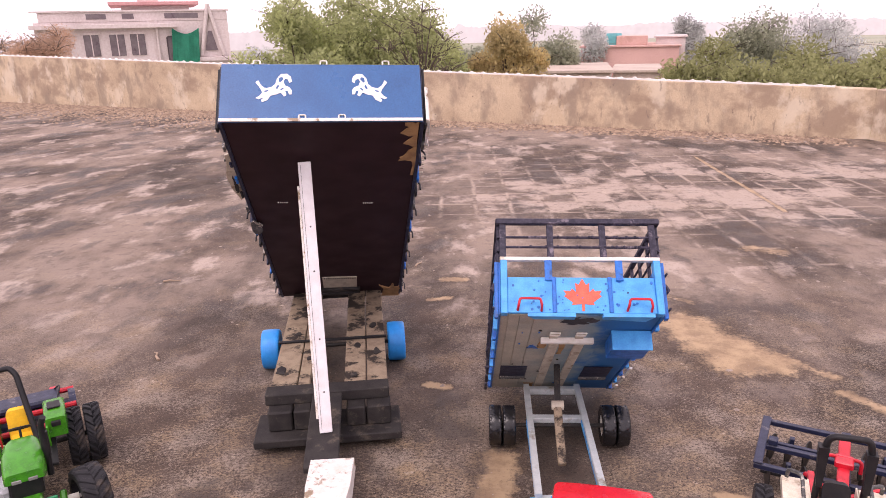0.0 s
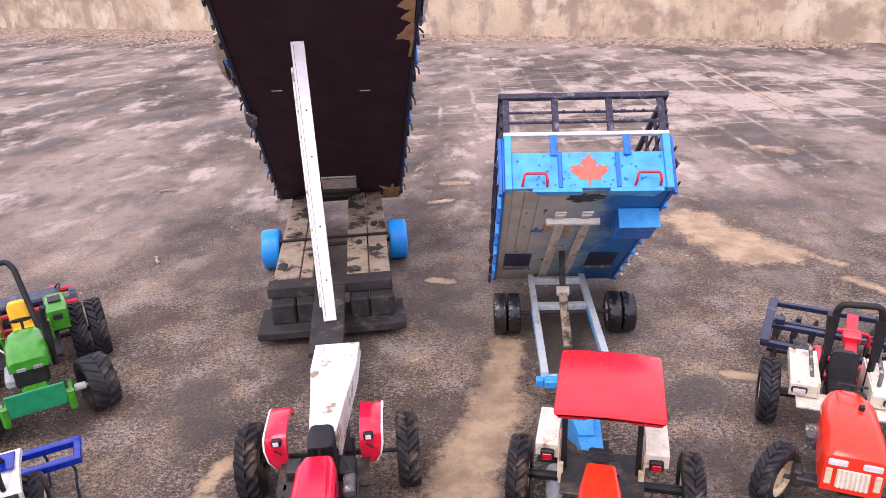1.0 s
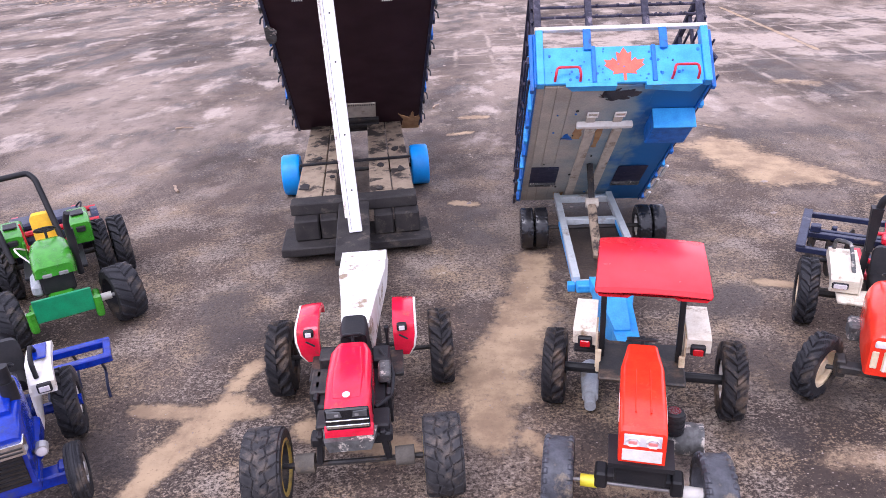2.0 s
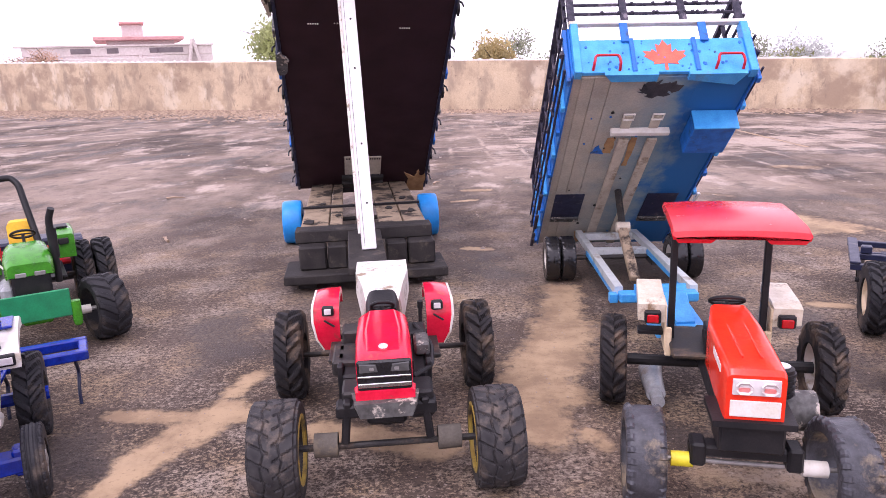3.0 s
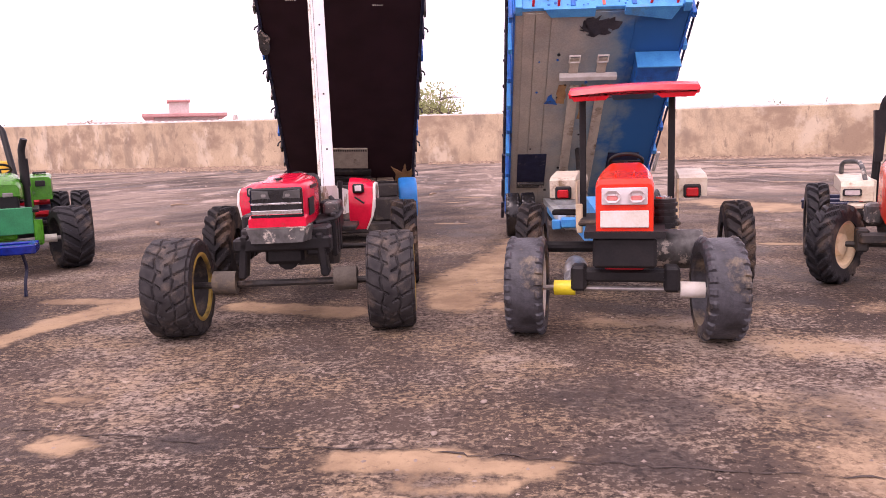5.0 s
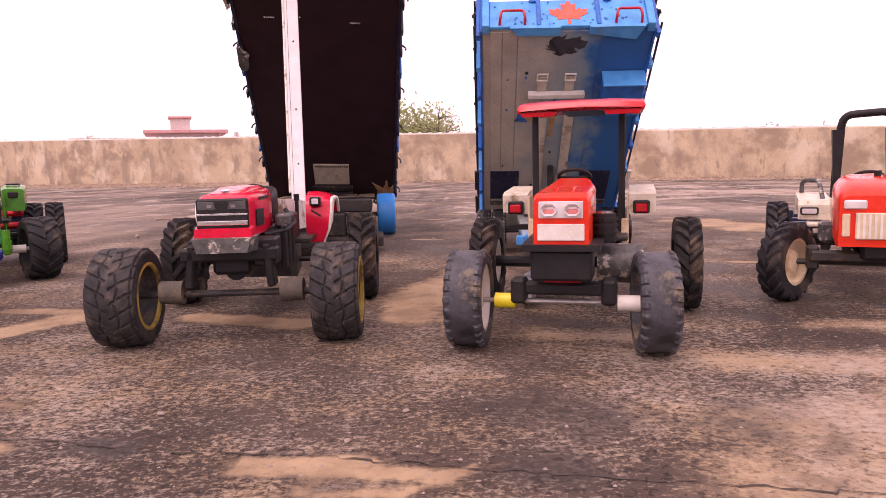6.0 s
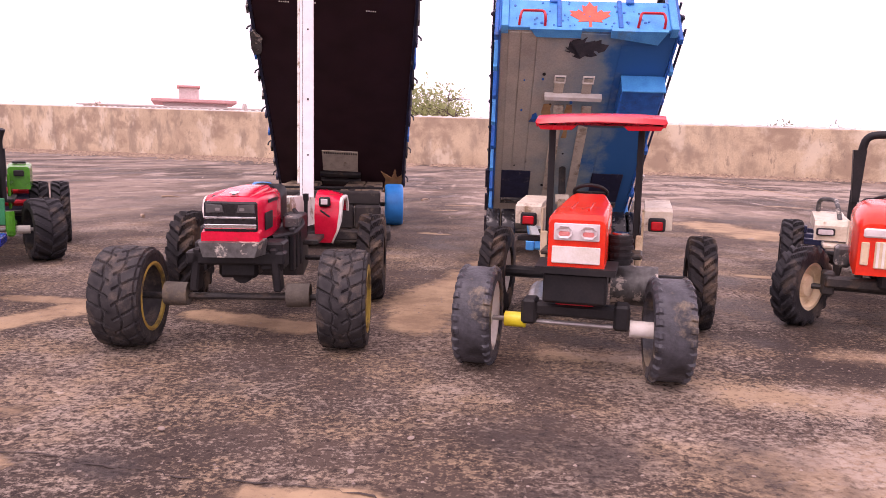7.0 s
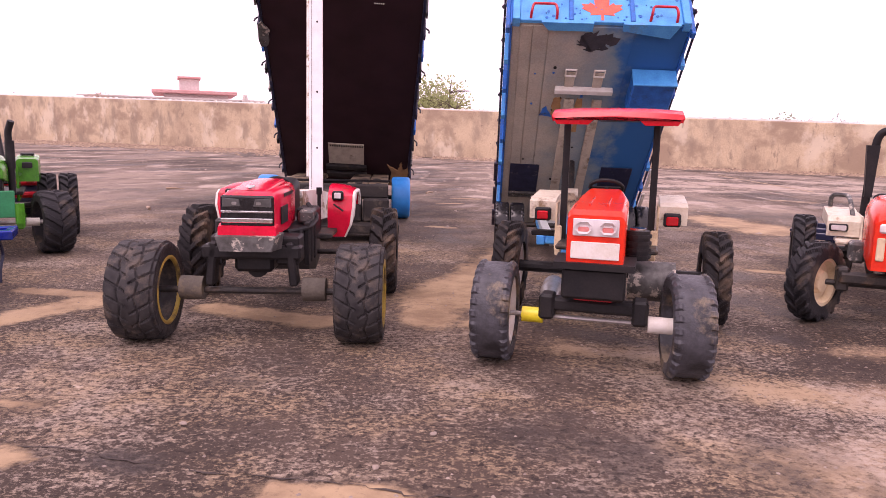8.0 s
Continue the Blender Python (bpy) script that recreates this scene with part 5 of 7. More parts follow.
    for u in (-0.052, 0.032):
        bp("batten", plate(B(), u - 0.015, u + 0.015, 0.02, 0.7, -0.012, -0.0024), "beige", "beige batten", under)
    bar = bp("crossbar", plate(B(), -0.1, 0.07, 0.735, 0.752, -0.022, -0.0024), "white_paint", "white crossbar", under)
    for u in (-0.06, 0.022):
        bp("hinge_plate", plate(B(), u - 0.014, u + 0.014, 0.7525, 0.81, -0.008, -0.0024), "beige", "", under)
        bp("buckle", tube(B(), [(u - 0.015, 0.8, -0.011), (u + 0.015, 0.8, -0.011), (u + 0.015, 0.825, -0.011), (u - 0.015, 0.825, -0.011), (u - 0.015, 0.8, -0.011)], 0.003, 6), "white_paint", "wire buckle", under)
    for a, b in ((-0.215, -0.115), (0.095, 0.2)):
        bp("recess", plate(B(), a, b, 0.218, 0.375, -0.005, -0.0024), "navy", "dark navy step recess", under)
        g = plate(B(), a, b, 0.19, 0.196, -0.01, -0.0024, 0)
        plate(g, a, b, 0.208, 0.214, -0.01, -0.0024, 0)
        for k in range(6):
            plate(g, a + k * (b - a - 0.005) / 5, a + k * (b - a - 0.005) / 5 + 0.005, 0.196, 0.208, -0.01, -0.0024, 0)
        bp("ladder_strip", g, "grey_plastic", "", under)
    rnd = random.Random(21)
    bp("scorch", slab(B(), ragged(rnd, [(-0.05, 0.91), (-0.015, 0.895), (0.03, 0.905), (0.05, 0.93), (0.02, 0.955), (-0.04, 0.95)], 7, 0.011), -0.0042, -0.0022), "char", "scorched black patch", under)
    bp("scuff", slab(B(), ragged(rnd, [(-0.14, 0.62), (-0.1, 0.615), (-0.12, 0.665)], 3, 0.003), -0.0042, -0.0022), "blue_mid", "", under)
    bp("toolbox", plate(B(), 0.115, 0.235, 0.69, 0.82, -0.055, -0.0004, 0.003), "blue_mid", "blue underfloor toolbox", under)
    bp("toolbox_lid", plate(B(), 0.113, 0.237, 0.8205, 0.826, -0.063, -0.0004, 0.001), "blue_light", "", under)
    for k in range(22):
        u, v = rnd.uniform(-0.21, 0.05), rnd.uniform(0.06, 0.92)
        bp("bolt", tube(B(), [(u, v, -0.0045), (u, v, -0.001)], rnd.choice((0.0025, 0.0035, 0.005)), 8), rnd.choice(("black", "steel", "blue_mid")), "", under)
    for u0, u1, v0, v1 in ((-0.1, -0.075, 0.62, 0.7), (-0.03, -0.012, 0.55, 0.7), (-0.11, -0.075, 0.02, 0.1)):
        bp("worn_strip", slab(B(), ragged(rnd, [(u0, v0), (u1, v0), (u1, v1), (u0, v1)], 5, 0.004), -0.0036, -0.0021), "cardboard", "", under)
    # front panel in three fields
    f0, f1 = L, L + 0.012
    panel = bp("front_panel", plate(B(), -W + 0.02, W - 0.02, f0, f1, 0.0, 0.112), "blue_light", "light blue front panel with a red leaf")
    for u in (-0.08, 0.085):
        bp("seam_rib", plate(B(), u - 0.006, u + 0.006, f1, f1 + 0.006, 0.0, 0.112), "blue_mid", "", panel)
    for u0, u1 in ((-W, -W + 0.02), (W - 0.02, W)):
        bp("corner_post", plate(B(), u0, u1, f0 - 0.01, f1 + 0.008, -0.004, 0.165), "blue_light", "", panel)
    bp("top_bar", plate(B(), -W - 0.002, W + 0.002, f0, f1 + 0.004, 0.1655, 0.177), "white_paint", "white top bar", panel)
    for u in (-0.095, 0.115):
        bp("tab", plate(B(), u - 0.011, u + 0.011, f1 + 0.001, f1 + 0.007, 0.1, 0.1653), "blue_mid", "", panel)
    bp("skirt", slab(B(), [(-0.14, L - 0.012), (-0.02, L - 0.012), (-0.02, L + 0.016), (-0.16, L + 0.016)], -0.012, -0.001), "blue_light", "", panel)
    bp("skirt", slab(B(), [(0.06, L - 0.008), (0.19, L - 0.03), (0.21, L + 0.016), (0.06, L + 0.016)], -0.012, -0.001), "blue_light", "", panel)
    for u in (-0.155, 0.165):
        bp("handle", tube(B(), bow([(u - 0.034, f1, 0.008), (u - 0.032, f1 + 0.022, 0.016), (u - 0.028, f1 + 0.026, 0.036), (u + 0.032, f1 + 0.026, 0.036), (u + 0.036, f1 + 0.022, 0.016), (u + 0.036, f1, 0.006)], 3), 0.0038, 6), "red_frame", "red loop handle", panel)
    half = [(0.0, 0.05), (0.011, 0.03), (0.021, 0.036), (0.019, 0.006), (0.031, 0.018), (0.036, 0.01), (0.056, 0.012), (0.049, 0.0), (0.055, -0.006), (0.03, -0.025), (0.033, -0.033), (0.004, -0.03), (0.004, -0.052)]
    out = half + [(-x, y) for x, y in half[::-1][:-1]]
    fm = Matrix.Translation((0.004, f1, 0.058)) @ Matrix.Rotation(radians(-90), 4, "X")
    bp("leaf_emblem", slab(B(), [(x, -y) for x, y in out], 0, 0.0012, fm), "leaf_red", "orange-red leaf emblem", panel)
    spots = B()
    for k in range(46):
        u, w, r = rnd.uniform(-0.205, 0.21), rnd.uniform(0.008, 0.104), rnd.uniform(0.0015, 0.0052)
        if abs(u) < 0.06 and r > 0.003:
            continue
        tube(spots, [(u, f1, w), (u, f1 + 0.0014, w)], r, 8)
    tagged(bp("spots", spots, "blue_mid", "", panel), kind="stuff")
    # sides and cage
    for s in (-1, 1):
        x0, x1 = (-W - 0.006, -W) if s < 0 else (W, W + 0.006)
        side = bp("side_wall", plate(B(), x0, x1, 0, L, -0.004, 0.165), "blue_mid", "blue side wall")
        x = s * (W + 0.006)
        for k in range(9):
            v = 0.02 + k * (L - 0.05) / 8
            bp("rib", plate(B(), min(x, x + s * 0.012), max(x, x + s * 0.012), v, v + 0.02, -0.008, 0.17), "blue_light" if k % 2 else "blue_mid", "", side)
            bp("stake", plate(B(), x - 0.005, x + 0.005, v + 0.004, v + 0.016, 0.17, 0.3), "cage", "", side)
            bp("latch", tube(B(), [(x + s * 0.012, v + 0.01, 0.06 + 0.02 * (k % 3)), (x + s * 0.02, v + 0.016, 0.08)], 0.006, 6), "cage", "", side)
        for w in (0.02, 0.075, 0.13):
            bp("side_rod", tube(B(), [(x + s * 0.016, 0.0, w), (x + s * 0.016, L, w)], 0.0035, 6), "cage", "", side)
        for w in (0.205, 0.25):
            bp("cage_rail", tube(B(), [(x, 0.0, w), (x, L, w)], 0.004, 6), "cage", "", side)
        bp("cage_top_rail", plate(B(), x - 0.008, x + 0.008, 0.0, L + 0.01, 0.292, 0.306), "cage", "", side)
        for v in (0.0, 0.14, 0.28):
            bp("edge_ladder", plate(B(), x + s * 0.02 - 0.006, x + s * 0.02 + 0.006, v, v + 0.1, -0.012, -0.004), "white_paint" if s > 0 else "cage", "", side)
    for k, u in enumerate((-W + 0.008, -0.085, 0.075, W - 0.012)):
        bp("front_stake", plate(B(), u - 0.01, u + 0.01, L - 0.002, L + 0.006, 0.178, 0.292), "cage")
    for w in (0.215, 0.248):
        bp("front_rail", tube(B(), [(-W, L, w), (W, L, w)], 0.0042, 6), "cage")
    bp("front_top_rail", plate(B(), -W - 0.012, W + 0.012, L - 0.006, L + 0.012, 0.29, 0.308, 0.002), "cage", "thick black top rail")
    kn = B()
    for k in range(26):
        u, w = rnd.uniform(-W, W), rnd.choice((0.215, 0.248, 0.3))
        bmesh.ops.create_icosphere(kn, subdivisions=1, radius=0.006, matrix=Matrix.Translation((u, L + 0.004, w)))
    tagged(bp("knots", kn, "cage"), kind="stuff")
    bp("tail_panel", plate(B(), -W, W, 0.0, 0.01, 0.0125, 0.16), "blue_mid")
    return T


small_trailer()

# ---- toy tractors: front towards -y, x across ----
def rounded(x, z0, z1, y, r=0.25, n=4, flat=1.0):
    """A hood section: flat bottom, rounded shoulders."""
    pts = [(-x, y, z0)]
    h, k = z1 - z0, r * min(x, z1 - z0)
    for i in range(n + 1):
        a = math.pi - i * math.pi / 2 / n
        pts.append((-x * flat + k + k * math.cos(a), y, z1 - k + k * math.sin(a)))
    for i in range(n + 1):
        a = math.pi / 2 - i * math.pi / 2 / n
        pts.append((x * flat - k + k * math.cos(a), y, z1 - k + k * math.sin(a)))
    return pts + [(x, y, z0)]


def ring_pts(c, r, n=20, axis="z", tilt=0.0):
    out = []
    for i in range(n + 1):
        a = i * math.tau / n
        p = Vector((r * math.cos(a), r * math.sin(a), 0))
        p.rotate(Euler((tilt, 0, 0)))
        out.append(Vector(c) + p)
    return out


def arc_fender(x0, x1, cy, cz, r, a0, a1, th=0.004, n=12, drop=0.0):
    """A curved mudguard strip over a wheel."""
    loops = []
    for i in range(n + 1):
        a = radians(a0 + (a1 - a0) * i / n)
        y, z = cy - math.cos(a) * r, cz + math.sin(a) * r
        yi, zi = cy - math.cos(a) * (r - th), cz + math.sin(a) * (r - th)
        loops.append([(x0, y, z), (x1, y, z), (x1, yi, zi), (x0, yi, zi)])
    return loft(B(), loops)


def steering(T, x, y, z, tilt=-35, r=0.026):
    w = part("steering_wheel", tube(B(), ring_pts((x, y, z), r, 20, tilt=radians(tilt)), 0.0035, 8), "black", T, smooth=True)
    part("spoke", tube(B(), [(x - r, y, z), (x + r, y, z)], 0.0025, 6), "black", w)
    part("column", tube(B(), [(x, y, z), (x, y - 0.02, z - 0.05)], 0.004, 8), "black", w)


# meshes shared by the wheels
TY = dict(
    a_front=tyre_mesh("wide_block_tyre", 0.0838, 0.08, 0.056, 21, 0.0032, "rubber_worn", "block", 240, fine=True),
    a_rear=tyre_mesh("muddy_lug_tyre", 0.089, 0.058, 0.047, 17, 0.01, "rubber_muddy", "bar", 216),
    b_front=tyre_mesh("worn_grey_tyre", 0.079, 0.06, 0.058, 26, 0.004, "rubber_grey", "side", 216),
    b_rear=tyre_mesh("lug_tyre", 0.086, 0.052, 0.05, 18, 0.008, "rubber_muddy", "bar", 216),
    blue_front=tyre_mesh("ribbed_tyre", 0.064, 0.034, 0.036, 26, 0.002, "rubber", "rib", 216),
    blue_rear=tyre_mesh("dark_lug_tyre", 0.08, 0.052, 0.045, 16, 0.008, "rubber", "bar", 216),
    green_front=tyre_mesh("wide_lug_tyre", 0.086, 0.082, 0.06, 15, 0.005, "rubber", "bar", 216),
    green_rear=tyre_mesh("dual_lug_tyre", 0.097, 0.055, 0.05, 18, 0.008, "rubber", "bar", 216),
    white_front=tyre_mesh("chunky_lug_tyre", 0.077, 0.048, 0.05, 17, 0.007, "rubber", "bar", 216),
    white_rear=tyre_mesh("tall_lug_tyre", 0.087, 0.05, 0.05, 18, 0.008, "rubber", "bar", 216),
)
RM = dict(
    a_front=rim_mesh("gold_flange", 0.0575, 0.0395, "gold_rim", ring=True),
    a_rear=rim_mesh("dark_disc", 0.046, 0.02, "steel_dark", 0.0, 0.012),
    b_front=rim_mesh("pale_dish", 0.0585, 0.02, "white_paint", 0.0, 0.01),
    b_rear=rim_mesh("red_disc", 0.051, 0.02, "white_paint", 0.0, 0.012),
    silver=rim_mesh("silver_disc", 0.037, 0.014, "steel", 0.0, 0.01),
    blue_rear=rim_mesh("white_disc", 0.046, 0.02, "white_paint", 0.0, 0.012),
    green=rim_mesh("dark_flange", 0.061, 0.04, "black", ring=True),
    green_rear=rim_mesh("yellow_disc", 0.051, 0.02, "seat_yellow", 0.0, 0.012),
    cream=rim_mesh("cream_disc", 0.051, 0.02, "cream", 0.0, 0.014),
)


def red_tractor():
    T = thing("toy_tractor", "crimson toy tractor with wide muddy front wheels", "toy tractor", pose(-0.272, 1.115, 0, 0, 0, 6.6), "toy tractors")
    for s in (-1, 1):
        w = wheel(T, TY["a_front"], RM["a_front"], s * 0.186, 0, 0.087, label="wide worn block-tread tyre with gold rim edge")
        part("rim", RM["a_front"], None, w, at=pose(0, 0, 0, 0, 0, 180))
        wheel(T, TY["a_rear"], RM["a_rear"], s * 0.206, 0.4, 0.0985, label="muddy lugged rear tyre", spin=17 * s)
    part("front_axle", tube(B(), [(-0.235, 0, 0.088), (0.2, 0, 0.088)], 0.006, 10), "steel_dark", T)
    part("rear_axle", tube(B(), [(-0.22, 0.405, 0.093), (0.22, 0.405, 0.093)], 0.006, 10), "steel_dark", T)
    for s in (-1, 1):
        c = tube(B(), [(s * 0.105 - 0.02, 0, 0.092), (s * 0.105 - 0.016, 0, 0.092), (s * 0.105 + 0.016, 0, 0.092), (s * 0.105 + 0.02, 0, 0.092)], 0.021, 14)
        for v in c.verts:
            v.co.z += 0.002 * noise.noise(v.co * 60)
        part("axle_can", c, "clay", T, "mud-caked axle bush", smooth=True)
        part("strut", box(B(), s * 0.078 - 0.007, s * 0.078 + 0.007, -0.02, 0.012, 0.092, 0.168, 0.003, Matrix.Translation((s * 0.004, 0, 0)) @ Matrix.Rotation(radians(-6 * s), 4, "Y")), "black", T)
    part("front_frame", bx(-0.084, 0.084, -0.02, 0.014, 0.146, 0.17, bev=0.004), "black", T)
    part("chassis", bx(-0.034, 0.034, 0.0, 0.42, 0.12, 0.19, bev=0.006), "black", T)
    part("gearbox", loft(B(), [rounded(0.05, 0.07, 0.15, 0.3, 0.5), rounded(0.055, 0.06, 0.17, 0.36, 0.5), rounded(0.05, 0.07, 0.16, 0.46, 0.5)]), "steel_dark", T)
    part("sump", tube(B(), [(0, 0.03, 0.125), (0, 0.2, 0.122)], 0.02, 12), "black", T)
    bump = B()
    loft(bump, [[(-0.042, -0.06, 0.166), (0.042, -0.06, 0.166), (0.05, -0.058, 0.19), (-0.05, -0.058, 0.19)], [(-0.052, -0.02, 0.166), (0.052, -0.02, 0.166), (0.056, -0.02, 0.194), (-0.056, -0.02, 0.194)]])
    bumper = part("bumper", bump, "grey_plastic", T, "scuffed grimy bumper")
    # hood
    hood = part("hood", loft(B(), [rounded(0.044, 0.19, 0.256, -0.036, 0.3), rounded(0.046, 0.19, 0.263, -0.026, 0.35), rounded(0.048, 0.19, 0.267, 0.06, 0.32), rounded(0.046, 0.195, 0.269, 0.15, 0.35), rounded(0.036, 0.2, 0.262, 0.19, 0.45)]), "red_a", T, "glossy crimson hood", smooth=True)
    part("hood_ridge", loft(B(), [rounded(0.028, 0.258, 0.2645, -0.015, 0.5), rounded(0.032, 0.262, 0.2735, 0.06, 0.5), rounded(0.026, 0.262, 0.274, 0.155, 0.5)]), "red_a", hood, smooth=True)
    part("chin", loft(B(), [rounded(0.048, 0.19, 0.206, -0.046, 0.2), rounded(0.05, 0.188, 0.21, -0.03, 0.2)]), "red_a", hood)
    part("grille", bx(-0.044, 0.044, -0.043, -0.034, 0.2045, 0.257, bev=0.003), "black_gloss", hood, "black grille")
    for s in (-1, 1):
        lamp = part("headlight", loft(B(), [[(s * 0.011, -0.0455, 0.2395), (s * 0.0395, -0.0455, 0.2385), (s * 0.0395, -0.0455, 0.2525), (s * 0.014, -0.0455, 0.2505)], [(s * 0.01, -0.0425, 0.2385), (s * 0.0405, -0.0425, 0.2375), (s * 0.0405, -0.0425, 0.2535), (s * 0.013, -0.0425, 0.2515)]]), "lens_smoke", hood, "smoky grey headlight")
        part("reflector", bx(s * 0.02 - 0.004, s * 0.02 + 0.004, -0.0465, -0.0456, 0.242, 0.247, bev=0.001), "lens_grey", lamp)
    for z0, z1 in ((0.2285, 0.232), (0.212, 0.2195)):
        part("grille_bar", bx(-0.043, 0.043, -0.0455, -0.0405, z0, z1, bev=0.001), "chrome", hood, "chrome grille bar")
    part("badge", tube(B(), [(0, -0.012, 0.266), (0, -0.013, 0.2705)], 0.008, 12), "chrome", hood)
    part("side_decal", bx(0.0478, 0.0488, 0.03, 0.11, 0.25, 0.256, bev=0), "black", hood)
    part("side_grille", bx(0.0475, 0.0492, 0.0, 0.06, 0.205, 0.235, bev=0), "black", hood)
    for s in (-1, 1):
        part("engine_side", bx(min(s * 0.036, s * 0.075), max(s * 0.036, s * 0.075), 0.06, 0.2, 0.135, 0.19, bev=0.005), "black", T)
        for k in range(3):
            part("step_rib", bx(min(s * 0.074, s * 0.084), max(s * 0.074, s * 0.084), 0.075 + k * 0.04, 0.098 + k * 0.04, 0.12, 0.2, bev=0.002), "black", T)
        part("footboard", bx(min(s * 0.05, s * 0.11), max(s * 0.05, s * 0.11), 0.2, 0.3, 0.152, 0.162, bev=0.002), "steel_dark", T)
    for k, (x, y, z, dx, dy, dz) in enumerate(((0.062, 0.215, 0.185, 0.02, 0.03, 0.03), (-0.062, 0.22, 0.19, 0.018, 0.025, 0.03), (0.06, 0.02, 0.16, 0.02, 0.03, 0.025), (-0.058, 0.03, 0.165, 0.016, 0.03, 0.02), (0.07, 0.15, 0.205, 0.014, 0.03, 0.012))):
        part("engine_fitting", bx(x - dx, x + dx, y - dy, y + dy, z - dz, z + dz, bev=0.004), ("black", "steel_dark", "black", "steel_dark", "grey_plastic")[k], T)
    part("hose", tube(B(), bow([(0.05, 0.05, 0.185), (0.085, 0.08, 0.19), (0.09, 0.16, 0.2), (0.06, 0.22, 0.22)], 4), 0.0045, 8), "black", T, smooth=True)
    steering(T, 0.0, 0.225, 0.258, -40, 0.022)
    part("left_tank", bx(-0.095, -0.05, 0.1, 0.19, 0.17, 0.2, bev=0.004), "steel_dark", T)
    for s in (-1, 1):
        # fender: red skin, white outer edge
        prof = [(0.305, 0.142), (0.295, 0.17), (0.292, 0.21), (0.3, 0.238), (0.318, 0.254), (0.345, 0.262), (0.385, 0.262), (0.42, 0.252), (0.445, 0.23), (0.452, 0.205), (0.445, 0.2), (0.43, 0.225), (0.4, 0.242), (0.355, 0.242), (0.325, 0.222), (0.312, 0.19), (0.315, 0.142)]
        a, b = (s * 0.09, s * 0.142)
        def taper(x, y, z):
            low, high = max(0.0, (0.205 - z) / 0.06), max(0.0, (z - 0.245) / 0.017)
            k = abs(x - s * 0.09) / 0.052
            return (x - s * 0.016 * low * low * k, y, z - 0.011 * high * k * k * k - 0.01 * max(0.0, (z - 0.2) / 0.06))

        cuts = [a + (b - a) * i / 4 for i in range(5)]
        fd = part("fender", loft(B(), [[taper(c, y, z) for y, z in prof] for c in cuts]), "red_a", T, "crimson mudguard with white edge", smooth=True)
        b2 = s * 0.1425
        part("edge", loft(B(), [[taper(b2, y, z) for y, z in prof], [taper(b2 + s * 0.005, y + 0.002, z - 0.002) for y, z in prof]]), "white_paint", fd, "white edge")
        inner = s * 0.112
        lm = part("side_lamp", bx(inner - 0.012, inner + 0.012, 0.284, 0.298, 0.222, 0.242, bev=0.003), "black", fd)
        part("lens", bx(inner - 0.007, inner + 0.007, 0.2815, 0.2838, 0.2265, 0.2385, bev=0.001), "lens", lm)
        part("grab", tube(B(), [(inner - 0.008, 0.284, 0.214), (inner + 0.012, 0.284, 0.2)], 0.0022, 6), "black", fd)
        part("stay", tube(B(), [(s * 0.1, 0.33, 0.16), (s * 0.03, 0.34, 0.15)], 0.006, 8), "black", T)
    part("seat", loft(B(), [rounded(0.03, 0.2, 0.25, 0.24, 0.4), rounded(0.034, 0.2, 0.262, 0.275, 0.5), rounded(0.03, 0.2, 0.268, 0.3, 0.5)]), "black", T, "black seat", smooth=True)
    part("lever", tube(B(), [(0.075, 0.27, 0.16), (0.076, 0.268, 0.235), (0.076, 0.268, 0.24)], 0.004, 8), "black", T)
    part("lever_knob", tube(B(), [(0.076, 0.268, 0.236), (0.076, 0.267, 0.25)], 0.006, 8), "black", T)
    # white covered drawbar board behind the seat
    bd = B()
    loft(bd, [[(-0.04, 0.31, 0.165), (0.04, 0.31, 0.165), (0.034, 0.31, 0.238), (-0.034, 0.31, 0.238)], [(-0.05, 0.45, 0.16), (0.05, 0.45, 0.16), (0.046, 0.45, 0.232), (-0.046, 0.45, 0.232)], [(-0.068, 0.66, 0.15), (0.068, 0.66, 0.15), (0.066, 0.66, 0.205), (-0.066, 0.66, 0.205)], [(-0.07, 0.825, 0.155), (0.07, 0.825, 0.155), (0.068, 0.825, 0.188), (-0.068, 0.825, 0.188)]])
    for v in bd.verts:
        v.co.x += 0.003 * noise.noise(v.co * 40)
    part("drawbar_cover", bd, "white_tape", T, "battered white-taped drawbar cover")
    part("drawbar", bx(-0.03, 0.03, 0.42, 0.83, 0.13, 0.15), "wood_dark", T)
    return T


